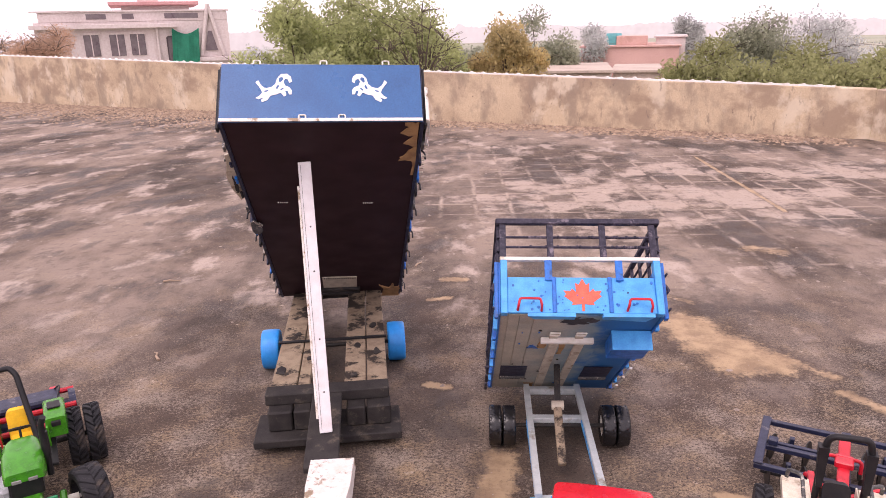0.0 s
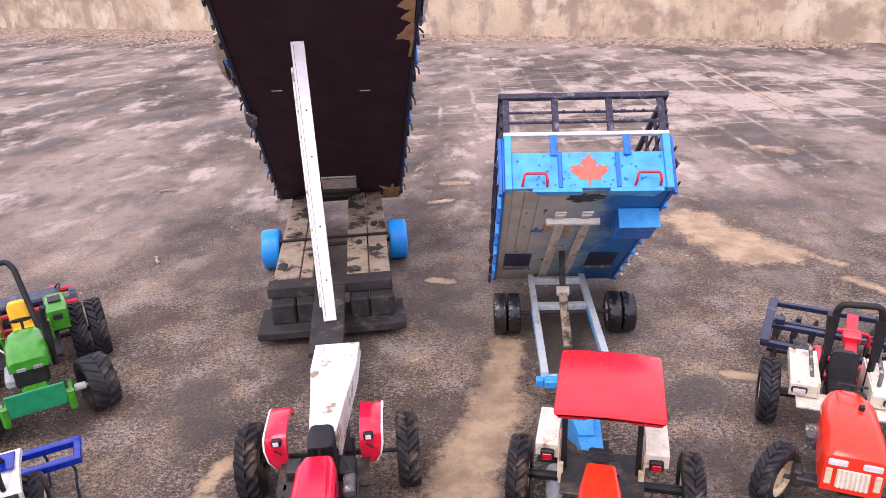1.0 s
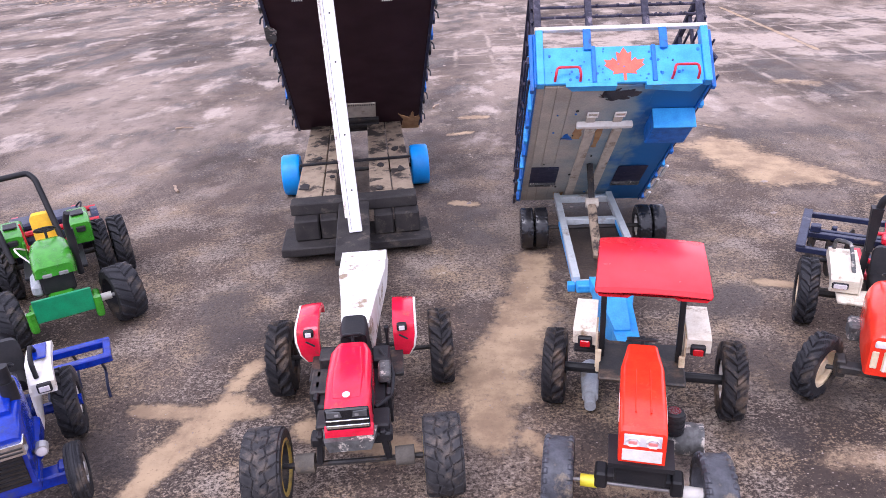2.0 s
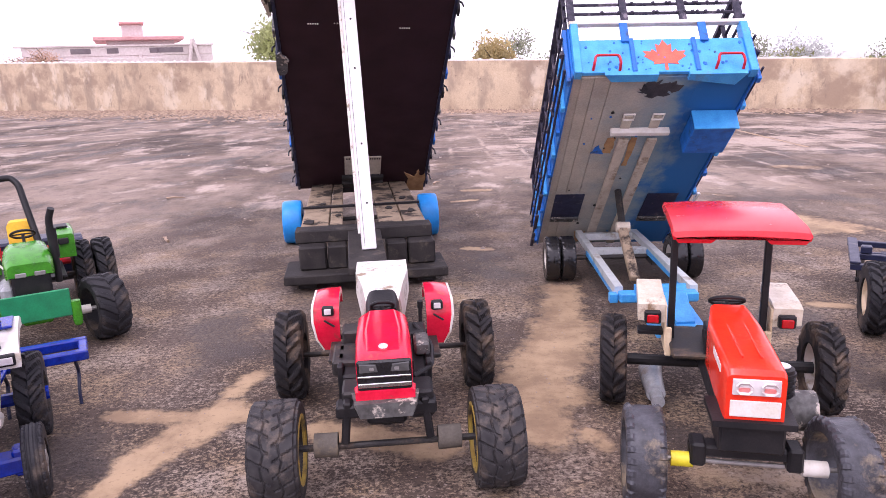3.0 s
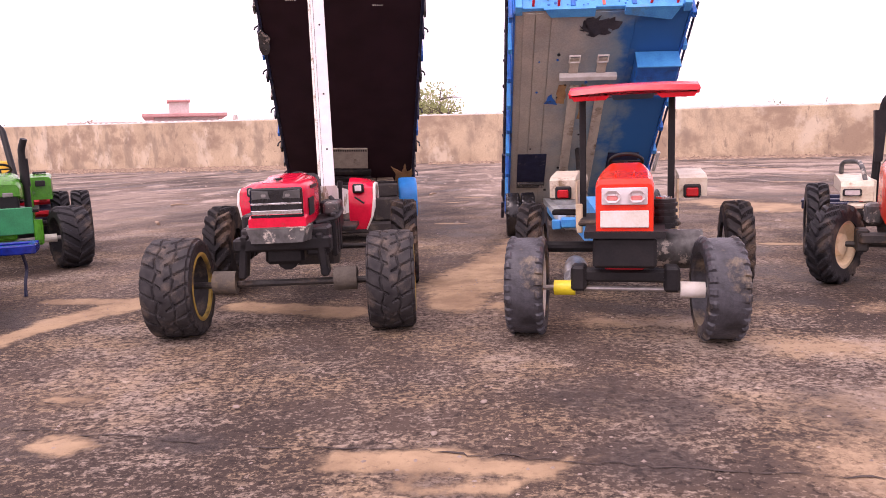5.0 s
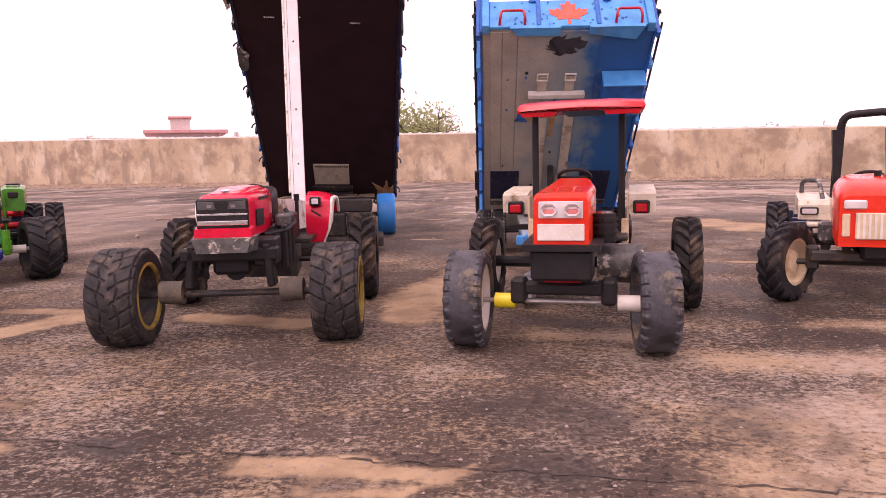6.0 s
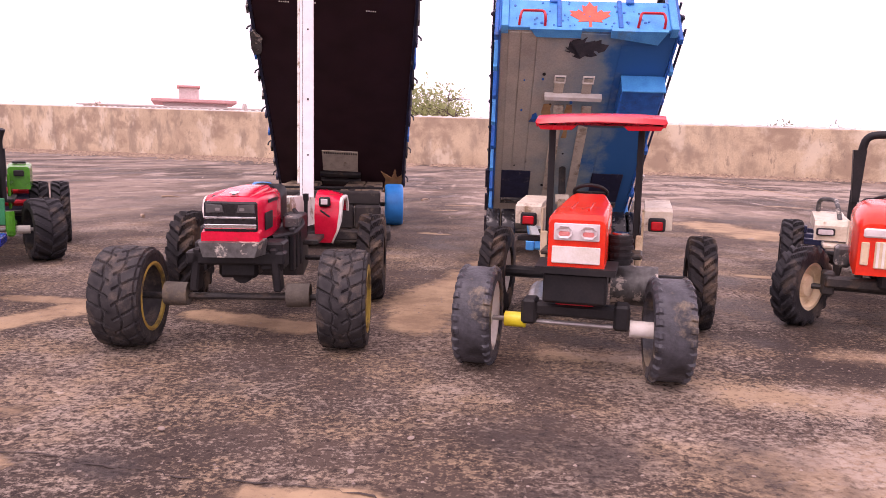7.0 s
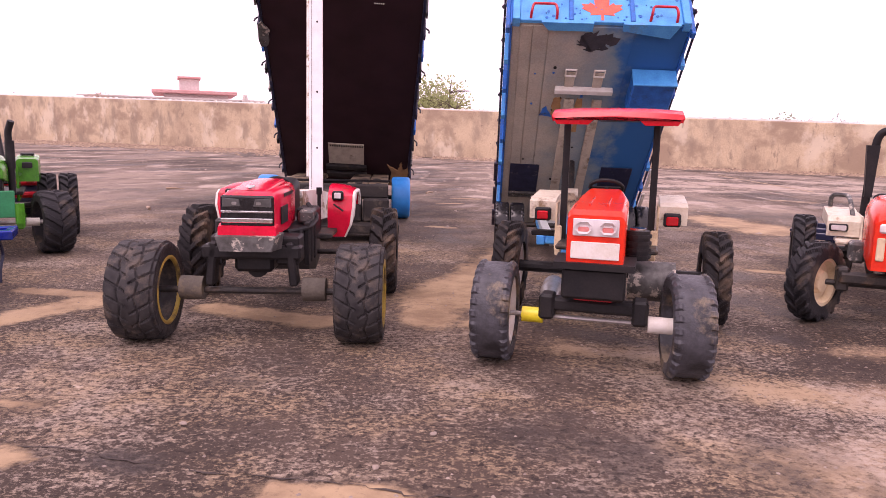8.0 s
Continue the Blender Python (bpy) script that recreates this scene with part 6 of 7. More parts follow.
def canopy_tractor():
    T = thing("toy_tractor", "orange-red toy tractor with red canopy and cream mudguards", "toy tractor", pose(0.303, 1.045, 0, 0, 0, -10.5), "toy tractors")
    for s in (-1, 1):
        w = wheel(T, TY["b_front"], None, -0.156 if s < 0 else 0.142, 0, 0.083, turn=2 if s < 0 else 7, label="worn grey hollow front tyre")
        if s < 0:
            part("rim", RM["b_front"], None, w, "pale rim", at=pose(0.006, 0, 0, 0, 0, 180))
        wheel(T, TY["b_rear"], RM["b_rear"], -0.197 if s < 0 else 0.214, 0.372, 0.094, spin=9 * s, label="muddy lugged rear tyre")
    part("front_axle", tube(B(), [(-0.18, 0, 0.08), (0.18, 0, 0.08)], 0.004, 10), "steel", T)
    part("rear_axle", tube(B(), [(-0.2, 0.372, 0.093), (0.2, 0.372, 0.093)], 0.012, 10), "black", T)
    part("spacer", tube(B(), [(-0.112, 0, 0.08), (-0.078, 0, 0.08)], 0.0125, 16), "yellow", T, "yellow plastic axle spacer", smooth=True)
    part("spacer", tube(B(), [(0.085, 0, 0.08), (0.122, 0, 0.08)], 0.013, 16), "white_paint", T, "white plastic axle spacer", smooth=True)
    part("axle_beam", bx(-0.085, 0.085, -0.012, 0.02, 0.092, 0.112, bev=0.004), "black", T)
    for s in (-1, 1):
        part("knuckle", bx(s * 0.072 - 0.012, s * 0.072 + 0.012, -0.018, 0.022, 0.078, 0.118, bev=0.004), "black", T)
    plate_ = B()
    loft(plate_, [[(-0.06, -0.052, 0.168), (0.06, -0.052, 0.168), (0.06, -0.052, 0.178), (-0.06, -0.052, 0.178)], [(-0.062, 0.03, 0.17), (0.062, 0.03, 0.17), (0.062, 0.03, 0.18), (-0.062, 0.03, 0.18)]])
    part("front_plate", plate_, "black", T)
    part("radiator_box", bx(-0.048, 0.048, -0.042, 0.03, 0.12, 0.168, bev=0.004), "black", T)
    part("belly_panel", bx(-0.03, 0.03, -0.03, 0.02, 0.116, 0.12), "red_frame", T)
    part("chassis", bx(-0.03, 0.03, 0.0, 0.42, 0.1, 0.16, bev=0.006), "black", T)
    hood = part("hood", loft(B(), [rounded(0.042, 0.178, 0.25, -0.043, 0.2), rounded(0.0435, 0.178, 0.258, -0.036, 0.25), rounded(0.044, 0.178, 0.262, 0.05, 0.25), rounded(0.044, 0.185, 0.264, 0.15, 0.25), rounded(0.036, 0.2, 0.272, 0.19, 0.3), rounded(0.032, 0.21, 0.274, 0.215, 0.3)]), "red_b", T, "orange-red hood", smooth=True)
    for x in (-0.014, 0.014):
        part("crease", bx(x - 0.0016, x + 0.0016, 0.0, 0.14, 0.2605, 0.2645, bev=0.0008), "red_b", hood)
    lp = part("lamp_panel", bx(-0.034, 0.034, -0.0462, -0.0425, 0.219, 0.245, bev=0.001), "lens", hood, "white lamp panel")
    for s in (-1, 1):
        part("headlight", bx(s * 0.018 - 0.012, s * 0.018 + 0.012, -0.0485, -0.0462, 0.223, 0.241, bev=0.006), "lens", lp)
        part("lamp_tint", bx(s * 0.018 - 0.008, s * 0.018 + 0.008, -0.0498, -0.0486, 0.225, 0.233, bev=0.0015), "pink", lp)
    part("name_plate", bx(-0.036, 0.036, -0.0462, -0.0425, 0.184, 0.21, bev=0.001), "white_tape", hood, "scuffed white front plate")
    for s in (-1, 1):
        for k in range(6):
            part("decal_mark", bx(min(s * 0.0436, s * 0.045), max(s * 0.0436, s * 0.045), 0.002 + 0.0125 * k, 0.0105 + 0.0125 * k, 0.234 + 0.0006 * k, 0.246 + 0.0006 * k, bev=0), "white_paint", hood, "white letter-sized mark")
    part("engine", loft(B(), [rounded(0.03, 0.12, 0.19, 0.03, 0.3), rounded(0.034, 0.115, 0.2, 0.12, 0.3), rounded(0.03, 0.12, 0.2, 0.24, 0.3)]), "black", T)
    mu = part("air_cleaner", tube(B(), [(0.062, 0.07, 0.17), (0.062, 0.07, 0.218)], 0.019, 16), "black", T, "ribbed black air cleaner", smooth=True)
    for k in range(4):
        part("fin", tube(B(), [(0.062, 0.07, 0.174 + 0.011 * k), (0.062, 0.07, 0.179 + 0.011 * k)], 0.022, 16), "black", mu)
    part("cap", tube(B(), [(0.062, 0.07, 0.2185), (0.062, 0.07, 0.222)], 0.013, 14), "chrome", mu)
    part("side_tank", tube(B(), [(0.05, 0.1, 0.13), (0.125, 0.1, 0.13)], 0.034, 16), "grey_plastic", T, smooth=True)
    part("tank_tap", tube(B(), [(0.126, 0.1, 0.105), (0.13, 0.08, 0.1)], 0.005, 8), "white_paint", T)
    bt = part("filter_bottle", tube(B(), [(-0.108, 0.34, 0.03), (-0.112, 0.4, 0.034), (-0.112, 0.46, 0.034)], 0.02, 14, 0.026), "clear", T, "frosted plastic bottle", smooth=True)
    part("bottle_cap", tube(B(), [(-0.106, 0.305, 0.028), (-0.108, 0.34, 0.03)], 0.014, 14), "clear", bt, smooth=True)
    part("footplate", bx(-0.09, 0.1, 0.24, 0.4, 0.152, 0.162, bev=0.003), "steel_dark", T, "dark metal footplate")
    for s in (-1, 1):
        fd = part("fender", loft(B(), [[(s * 0.1, 0.312, 0.199), (s * 0.152, 0.312, 0.203), (s * 0.152, 0.308, 0.238), (s * 0.1, 0.308, 0.238)], [(s * 0.1, 0.33, 0.206), (s * 0.152, 0.33, 0.208), (s * 0.152, 0.33, 0.244), (s * 0.1, 0.33, 0.244)], [(s * 0.1, 0.435, 0.235), (s * 0.15, 0.435, 0.235), (s * 0.15, 0.435, 0.252), (s * 0.1, 0.435, 0.252)]]), "cream_white", T, "off-white mudguard")
        part("fender_side", bx(min(s * 0.096, s * 0.1), max(s * 0.096, s * 0.1), 0.31, 0.38, 0.14, 0.236, bev=0.001), "cream", fd)
        lm = part("lamp_box", bx(s * 0.124 - 0.016, s * 0.124 + 0.016, 0.298, 0.312, 0.2, 0.226, bev=0.003), "black", fd)
        part("lens", bx(s * 0.124 - 0.011, s * 0.124 + 0.011, 0.2945, 0.2978, 0.203, 0.22, bev=0.002), "red_lens", lm, "red lamp lens")
        part("post", bx(s * 0.086 - 0.0065, s * 0.086 + 0.0065, 0.325, 0.337, 0.15, 0.404, bev=0.002), "black", T, "black canopy post")
        part("post_brace", bx(s * 0.092 - 0.006, s * 0.092 + 0.006, 0.305, 0.315, 0.13, 0.19, bev=0.002), "cream", T)
    # canopy with turned-down scalloped front
    x = 0.114
    prof_y = ((0.205, 0.397, 0.402), (0.21, 0.394, 0.412), (0.235, 0.398, 0.419), (0.33, 0.402, 0.424), (0.43, 0.402, 0.423), (0.452, 0.4, 0.415))
    loops = []
    for k, (y, z0, z1) in enumerate(prof_y):
        w = x - (0.006 if k in (0, 5) else 0)
        loops.append([(-w, y, z0), (-w * 0.5, y, z0 + 0.006), (0, y, z0 + 0.008), (w * 0.5, y, z0 + 0.006), (w, y, z0), (w + 0.003, y, (z0 + z1) / 2), (w, y, z1 - 0.003), (w * 0.6, y, z1), (0, y, z1 + 0.001), (-w * 0.6, y, z1), (-w, y, z1 - 0.003), (-w - 0.003, y, (z0 + z1) / 2)])
    can = part("canopy", loft(B(), loops), "red_c", T, "shiny red wrapped canopy", at=pose(0.012, 0, 0), smooth=True)
    for s in (-1, 1):
        part("valance", loft(B(), [[(s * 0.04, 0.206, 0.398), (s * 0.112, 0.206, 0.398), (s * 0.112, 0.232, 0.398), (s * 0.04, 0.232, 0.398)], [(s * 0.05, 0.209, 0.389), (s * 0.106, 0.208, 0.389), (s * 0.106, 0.226, 0.39), (s * 0.05, 0.226, 0.39)]]), "red_c", can)
    part("lining", bx(-0.04, 0.04, 0.214, 0.44, 0.4, 0.4035, bev=0), "black", can)
    steering(T, 0.0, 0.235, 0.275, -30, 0.03)
    part("seat_post", bx(-0.02, 0.02, 0.3, 0.36, 0.16, 0.19), "black", T)
    part("lever", tube(B(), [(-0.03, 0.25, 0.16), (-0.034, 0.255, 0.21)], 0.003, 6), "black", T)
    part("lever", tube(B(), [(0.035, 0.26, 0.16), (0.04, 0.27, 0.205)], 0.003, 6), "black", T)
    part("fender_tie", bx(-0.15, -0.1, 0.33, 0.36, 0.165, 0.175), "black", T)
    part("hitch", bx(-0.02, 0.02, 0.4, 0.5, 0.1, 0.12), "black", T)
    return T


def blue_tractor():
    T = thing("toy_tractor", "royal blue toy tractor with white mudguards", "toy tractor", pose(-0.985, 1.06, 0, 0, 0, 29.0), "toy tractors")
    for s in (-1, 1):
        wheel(T, TY["blue_front"], RM["silver"], s * 0.11, 0, 0.066, label="narrow ribbed front tyre with silver rim")
        wheel(T, TY["blue_rear"], RM["blue_rear"], s * 0.1, 0.25, 0.09, spin=11, label="deep-lugged rear tyre")
    part("front_axle", bx(-0.095, 0.095, -0.022, 0.02, 0.058, 0.088, bev=0.004), "blue_t", T, "blue front axle beam")
    part("axle_rod", tube(B(), [(-0.122, 0, 0.066), (0.122, 0, 0.066)], 0.006, 8), "steel", T)
    for s in (-1, 1):
        part("kingpin", bx(s * 0.086 - 0.01, s * 0.086 + 0.01, -0.016, 0.016, 0.05, 0.1, bev=0.004), "blue_t", T)
    part("front_frame", bx(-0.048, 0.048, -0.06, 0.02, 0.09, 0.118, bev=0.004), "blue_t", T)
    part("chassis", bx(-0.03, 0.03, 0, 0.26, 0.085, 0.14, bev=0.006), "blue_t", T)
    part("rear_axle", tube(B(), [(-0.13, 0.25, 0.088), (0.13, 0.25, 0.088)], 0.014, 10), "blue_t", T)
    hood = part("hood", loft(B(), [rounded(0.044, 0.115, 0.235, -0.062, 0.25), rounded(0.0455, 0.115, 0.246, -0.05, 0.3), rounded(0.046, 0.13, 0.258, 0.03, 0.3), rounded(0.043, 0.14, 0.266, 0.11, 0.3), rounded(0.036, 0.15, 0.266, 0.135, 0.35)]), "blue_t", T, "glossy blue hood", smooth=True)
    part("grille", bx(-0.036, 0.036, -0.0665, -0.0618, 0.12, 0.19, bev=0.001), "black_gloss", hood, "black grille")
    for k in range(6):
        part("grille_slat", bx(-0.034, 0.034, -0.0685, -0.0666, 0.125 + k * 0.0108, 0.1285 + k * 0.0108, bev=0), "black", hood)
    part("brow", loft(B(), [[(-0.046, -0.07, 0.194), (0.046, -0.07, 0.194), (0.046, -0.07, 0.222), (-0.046, -0.07, 0.222)], [(-0.048, -0.046, 0.194), (0.048, -0.046, 0.194), (0.048, -0.046, 0.228), (-0.048, -0.046, 0.228)]]), "chrome", hood, "silver brow with headlights")
    for z in (0.201, 0.21):
        part("brow_line", bx(-0.042, 0.042, -0.0718, -0.0702, z, z + 0.003, bev=0), "steel_dark", hood)
    part("hood_scoop", loft(B(), [rounded(0.03, 0.25, 0.262, 0.0, 0.4), rounded(0.03, 0.262, 0.276, 0.08, 0.4)]), "blue_t", hood, smooth=True)
    for s in (-1, 1):
        lm = part("work_lamp", tube(B(), [(s * 0.064, -0.03, 0.163), (s * 0.064, -0.008, 0.163)], 0.013, 14), "steel", T)
        part("lens", tube(B(), [(s * 0.064, -0.032, 0.163), (s * 0.064, -0.0302, 0.163)], 0.01, 14), "lens", lm)
        part("bracket", bx(min(s * 0.045, s * 0.068), max(s * 0.045, s * 0.068), -0.02, -0.01, 0.153, 0.161, bev=0.001), "black", T)
        prof = [(0.15, 0.188), (0.156, 0.214), (0.175, 0.234), (0.21, 0.248), (0.28, 0.25), (0.3, 0.24), (0.3, 0.225), (0.25, 0.232), (0.2, 0.225), (0.178, 0.212), (0.166, 0.188)]
        fd = part("fender", loft(B(), [[(s * 0.05, y, z) for y, z in prof], [(s * 0.1, y, z) for y, z in prof]]), "white_paint", T, "white mudguard")
        part("fender_top", bx(min(s * 0.058, s * 0.092), max(s * 0.058, s * 0.092), 0.2, 0.27, 0.2505, 0.256, bev=0.002), "blue_t", fd)
        part("side_sheet", slab(B(), [(0.142, 0.1), (0.15, 0.2), (0.2, 0.245), (0.28, 0.24), (0.28, 0.14), (0.18, 0.1)], min(s * 0.045, s * 0.05), max(s * 0.045, s * 0.05), Matrix(((0, 0, 1, 0), (1, 0, 0, 0), (0, 1, 0, 0), (0, 0, 0, 1)))), "white_paint", fd)
        lp = part("lamp", bx(s * 0.078 - 0.015, s * 0.078 + 0.015, 0.14, 0.152, 0.196, 0.218, bev=0.002), "black", fd)
        part("lens", bx(s * 0.078 - 0.011, s * 0.078 + 0.011, 0.1375, 0.1398, 0.2, 0.214, bev=0.001), "lens", lp)
        part("grab_bar", tube(B(), bow([(s * 0.066, 0.165, 0.225), (s * 0.064, 0.17, 0.268), (s * 0.066, 0.21, 0.285), (s * 0.066, 0.24, 0.255)], 4), 0.0055, 8), "black", fd, smooth=True)
    part("exhaust", tube(B(), [(0.03, 0.055, 0.24), (0.03, 0.055, 0.3), (0.03, 0.055, 0.335)], 0.013, 12), "black", T, "black exhaust stack", smooth=True)
    part("silencer", tube(B(), [(0.03, 0.055, 0.252), (0.03, 0.055, 0.298)], 0.0165, 12), "black", T, smooth=True)
    part("dashboard", bx(-0.034, 0.034, 0.135, 0.16, 0.16, 0.262, bev=0.006), "black", T)
    steering(T, 0, 0.175, 0.27, -35, 0.028)
    part("seat", loft(B(), [rounded(0.034, 0.17, 0.2, 0.22, 0.5), rounded(0.036, 0.17, 0.205, 0.26, 0.5), rounded(0.036, 0.17, 0.275, 0.285, 0.5), rounded(0.03, 0.17, 0.275, 0.3, 0.5)]), "black", T, "black seat", smooth=True)
    part("engine", bx(-0.052, 0.052, 0.02, 0.14, 0.1, 0.15, bev=0.008), "blue_t", T)
    part("cog", tube(B(), [(-0.06, 0.08, 0.13), (-0.052, 0.08, 0.13)], 0.025, 14), "black", T)
    hose = part("hose", tube(B(), bow([(-0.055, 0.03, 0.18), (-0.085, 0.05, 0.2), (-0.08, 0.12, 0.22), (-0.04, 0.15, 0.2)], 5), 0.005, 8), "black", T, smooth=True)
    return T


def cultivator():
    C = thing("cultivator", "blue toy cultivator frame with thin tines", "toy implement", pose(-0.985, 1.06, 0, 0, 0, 29.0) @ pose(0, 0.38, 0))
    for y in (0.0, 0.085):
        part("beam", bx(-0.2, 0.21, y - 0.011, y + 0.011, 0.098, 0.12, bev=0.003), "blue_t", C, "blue frame beam")
    for x in (-0.19, -0.05, 0.05, 0.2):
        part("crossbar", bx(x - 0.01, x + 0.01, 0.0, 0.085, 0.097, 0.119, bev=0.003), "blue_t", C)
    for k, x in enumerate((-0.17, -0.1, -0.03, 0.04, 0.11, 0.18)):
        y = 0.0 if k % 2 else 0.085
        part("tine", tube(B(), bow([(x, y, 0.1), (x + 0.004, y + 0.03, 0.06), (x, y - 0.005, 0.03), (x, y - 0.02, 0.0)], 4), 0.004, 6), "navy", C)
    for x in (-0.05, 0.05):
        part("link", tube(B(), [(x, 0.0, 0.11), (x * 0.6, -0.12, 0.1)], 0.006, 8), "blue_t", C)
    return C


def green_tractor():
    T = thing("toy_tractor", "bright green toy tractor with dual rear wheels and roll bar", "toy tractor", pose(-1.283, 1.8, 0, 0, 0, 33.0), "toy tractors")
    for s in (-1, 1):
        wheel(T, TY["green_front"], RM["green"], s * 0.165, 0, 0.09, turn=14, label="wide lugged front tyre")
        for x in (0.15, 0.212):
            wheel(T, TY["green_rear"], RM["green_rear"], s * x, 0.375, 0.104, spin=9 * s, label="dual lugged rear tyre")
    part("front_axle", tube(B(), [(-0.165, 0, 0.09), (0.165, 0, 0.09)], 0.006, 8), "steel", T)
    for s in (-1, 1):
        part("spacer", tube(B(), [(s * 0.09, 0, 0.09), (s * 0.13, 0, 0.09)], 0.012, 12), "white_paint", T)
        part("plate_arm", bx(s * 0.088 - 0.01, s * 0.088 + 0.01, -0.125, 0.02, 0.085, 0.118, bev=0.005), "green", T)
        part("arm_knob", tube(B(), [(s * 0.088, -0.125, 0.1), (s * 0.088, -0.125, 0.155)], 0.012, 10), "green", T)
    part("rear_axle", tube(B(), [(-0.24, 0.375, 0.104), (0.24, 0.375, 0.104)], 0.01, 8), "steel_dark", T)
    part("front_shield", box(B(), -0.078, 0.078, -0.13, -0.122, 0.118, 0.19, 0.002), "green_dark", T, "flat green front shield")
    part("chassis", bx(-0.035, 0.035, -0.1, 0.4, 0.1, 0.165, bev=0.006), "green", T)
    hood = part("hood", loft(B(), [rounded(0.05, 0.218, 0.25, -0.048, 0.4), rounded(0.056, 0.21, 0.263, -0.03, 0.5), rounded(0.059, 0.2, 0.276, 0.04, 0.5), rounded(0.054, 0.2, 0.28, 0.1, 0.5), rounded(0.045, 0.2, 0.274, 0.13, 0.5)]), "green", T, "rounded green hood", smooth=True)
    part("front_grille", bx(-0.046, 0.046, -0.045, 0.03, 0.16, 0.232, bev=0.006), "black", hood)
    for s in (-1, 1):
        part("headlight", bx(s * 0.022 - 0.013, s * 0.022 + 0.013, -0.0505, -0.046, 0.216, 0.228, bev=0.002), "lens_grey", hood)
    part("intake", bx(-0.075, -0.04, -0.02, 0.09, 0.15, 0.19, bev=0.01), "clear", T, "grey side canister")
    part("exhaust", tube(B(), bow([(0.066, 0.04, 0.17), (0.066, 0.04, 0.25), (0.064, 0.035, 0.345), (0.074, 0.025, 0.375)], 4), 0.0095, 10), "black", T, "black exhaust stack", smooth=True)
    part("silencer", tube(B(), [(0.066, 0.04, 0.24), (0.066, 0.04, 0.32)], 0.0125, 10), "black", T, smooth=True)
    steering(T, 0.0, 0.165, 0.29, -30, 0.03)
    part("seat", loft(B(), [rounded(0.035, 0.2, 0.225, 0.2, 0.4), rounded(0.036, 0.2, 0.23, 0.25, 0.4), rounded(0.038, 0.2, 0.31, 0.262, 0.4), rounded(0.034, 0.2, 0.315, 0.275, 0.4)]), "seat_yellow", T, "yellow seat", smooth=True)
    for s in (-1, 1):
        fd = part("fender", loft(B(), [rounded(0.03, 0.19, 0.26, 0.24, 0.3), rounded(0.034, 0.2, 0.268, 0.28, 0.3), rounded(0.034, 0.22, 0.27, 0.37, 0.3), rounded(0.03, 0.2, 0.25, 0.4, 0.3)]), "green", T, "green mudguard", at=pose(s * 0.1, 0, 0), smooth=True)
        part("side_lamp", bx(-0.014, 0.014, 0.229, 0.24, 0.232, 0.25, bev=0.002), "black", fd)
        part("fender_plate", bx(-0.02, 0.02, 0.29, 0.34, 0.2705, 0.276, bev=0.002), "black", fd)
        part("inner_sheet", bx(s * 0.072 - 0.004, s * 0.072 + 0.004, 0.22, 0.36, 0.13, 0.24, bev=0.002), "green", T)
    part("roll_bar", tube(B(), bow([(-0.115, 0.2, 0.19), (-0.15, 0.31, 0.41), (-0.14, 0.335, 0.425), (-0.005, 0.34, 0.43), (0.012, 0.32, 0.41), (0.045, 0.19, 0.19)], 5), 0.0095, 10), "black", T, "black roll bar", smooth=True)
    mir = part("mirror_stalk", tube(B(), [(-0.16, 0.3, 0.26), (-0.17, 0.29, 0.3)], 0.005, 8), "black", T)
    part("mirror", bx(-0.19, -0.15, 0.285, 0.3, 0.3, 0.318, bev=0.003), "black", mir)
    part("footboard", bx(-0.09, 0.09, 0.1, 0.3, 0.16, 0.17), "black", T)
    part("cable", tube(B(), bow([(-0.05, 0.1, 0.2), (-0.09, 0.12, 0.25), (-0.1, 0.2, 0.24), (-0.05, 0.24, 0.2)], 5), 0.003, 6), "white_paint", T)
    part("lever", tube(B(), [(-0.06, 0.22, 0.19), (-0.065, 0.21, 0.31)], 0.003, 6), "red_frame", T)
    return T


def red_implement():
    C = thing("toy_implement", "red and blue toy implement behind the green tractor", "toy implement", pose(-1.283, 1.8, 0, 0, 0, 33.0) @ pose(0, 0.52, 0))
    for s in (-1, 1):
        part("side_disc", tube(B(), [(s * 0.16 - 0.012, 0.05, 0.1), (s * 0.16 + 0.012, 0.05, 0.1)], 0.095, 20), "navy", C, "dark blue side disc")
    part("drum", tube(B(), [(-0.15, 0.05, 0.1), (0.15, 0.05, 0.1)], 0.06, 14), "navy", C)
    for x, y, z in ((-0.3, -0.02, 0.17), (-0.17, 0.12, 0.17), (-0.17, -0.06, 0.13)):
        part("bar", tube(B(), [(x, y, z), (0.17, y, z)], 0.011, 8), "red_frame", C, "red crossbar")
    for x in (-0.1, 0.1):
        part("arm", bx(x - 0.012, x + 0.012, -0.1, 0.13, 0.17, 0.192, bev=0.003), "red_frame", C)
    part("hopper", bx(-0.12, 0.12, 0.0, 0.1, 0.172, 0.2, bev=0.008), "navy", C)
    part("cable", tube(B(), bow([(0.1, 0.1, 0.19), (0.13, 0.03, 0.24), (0.1, -0.08, 0.2)], 4), 0.003, 6), "black", C)
    return C


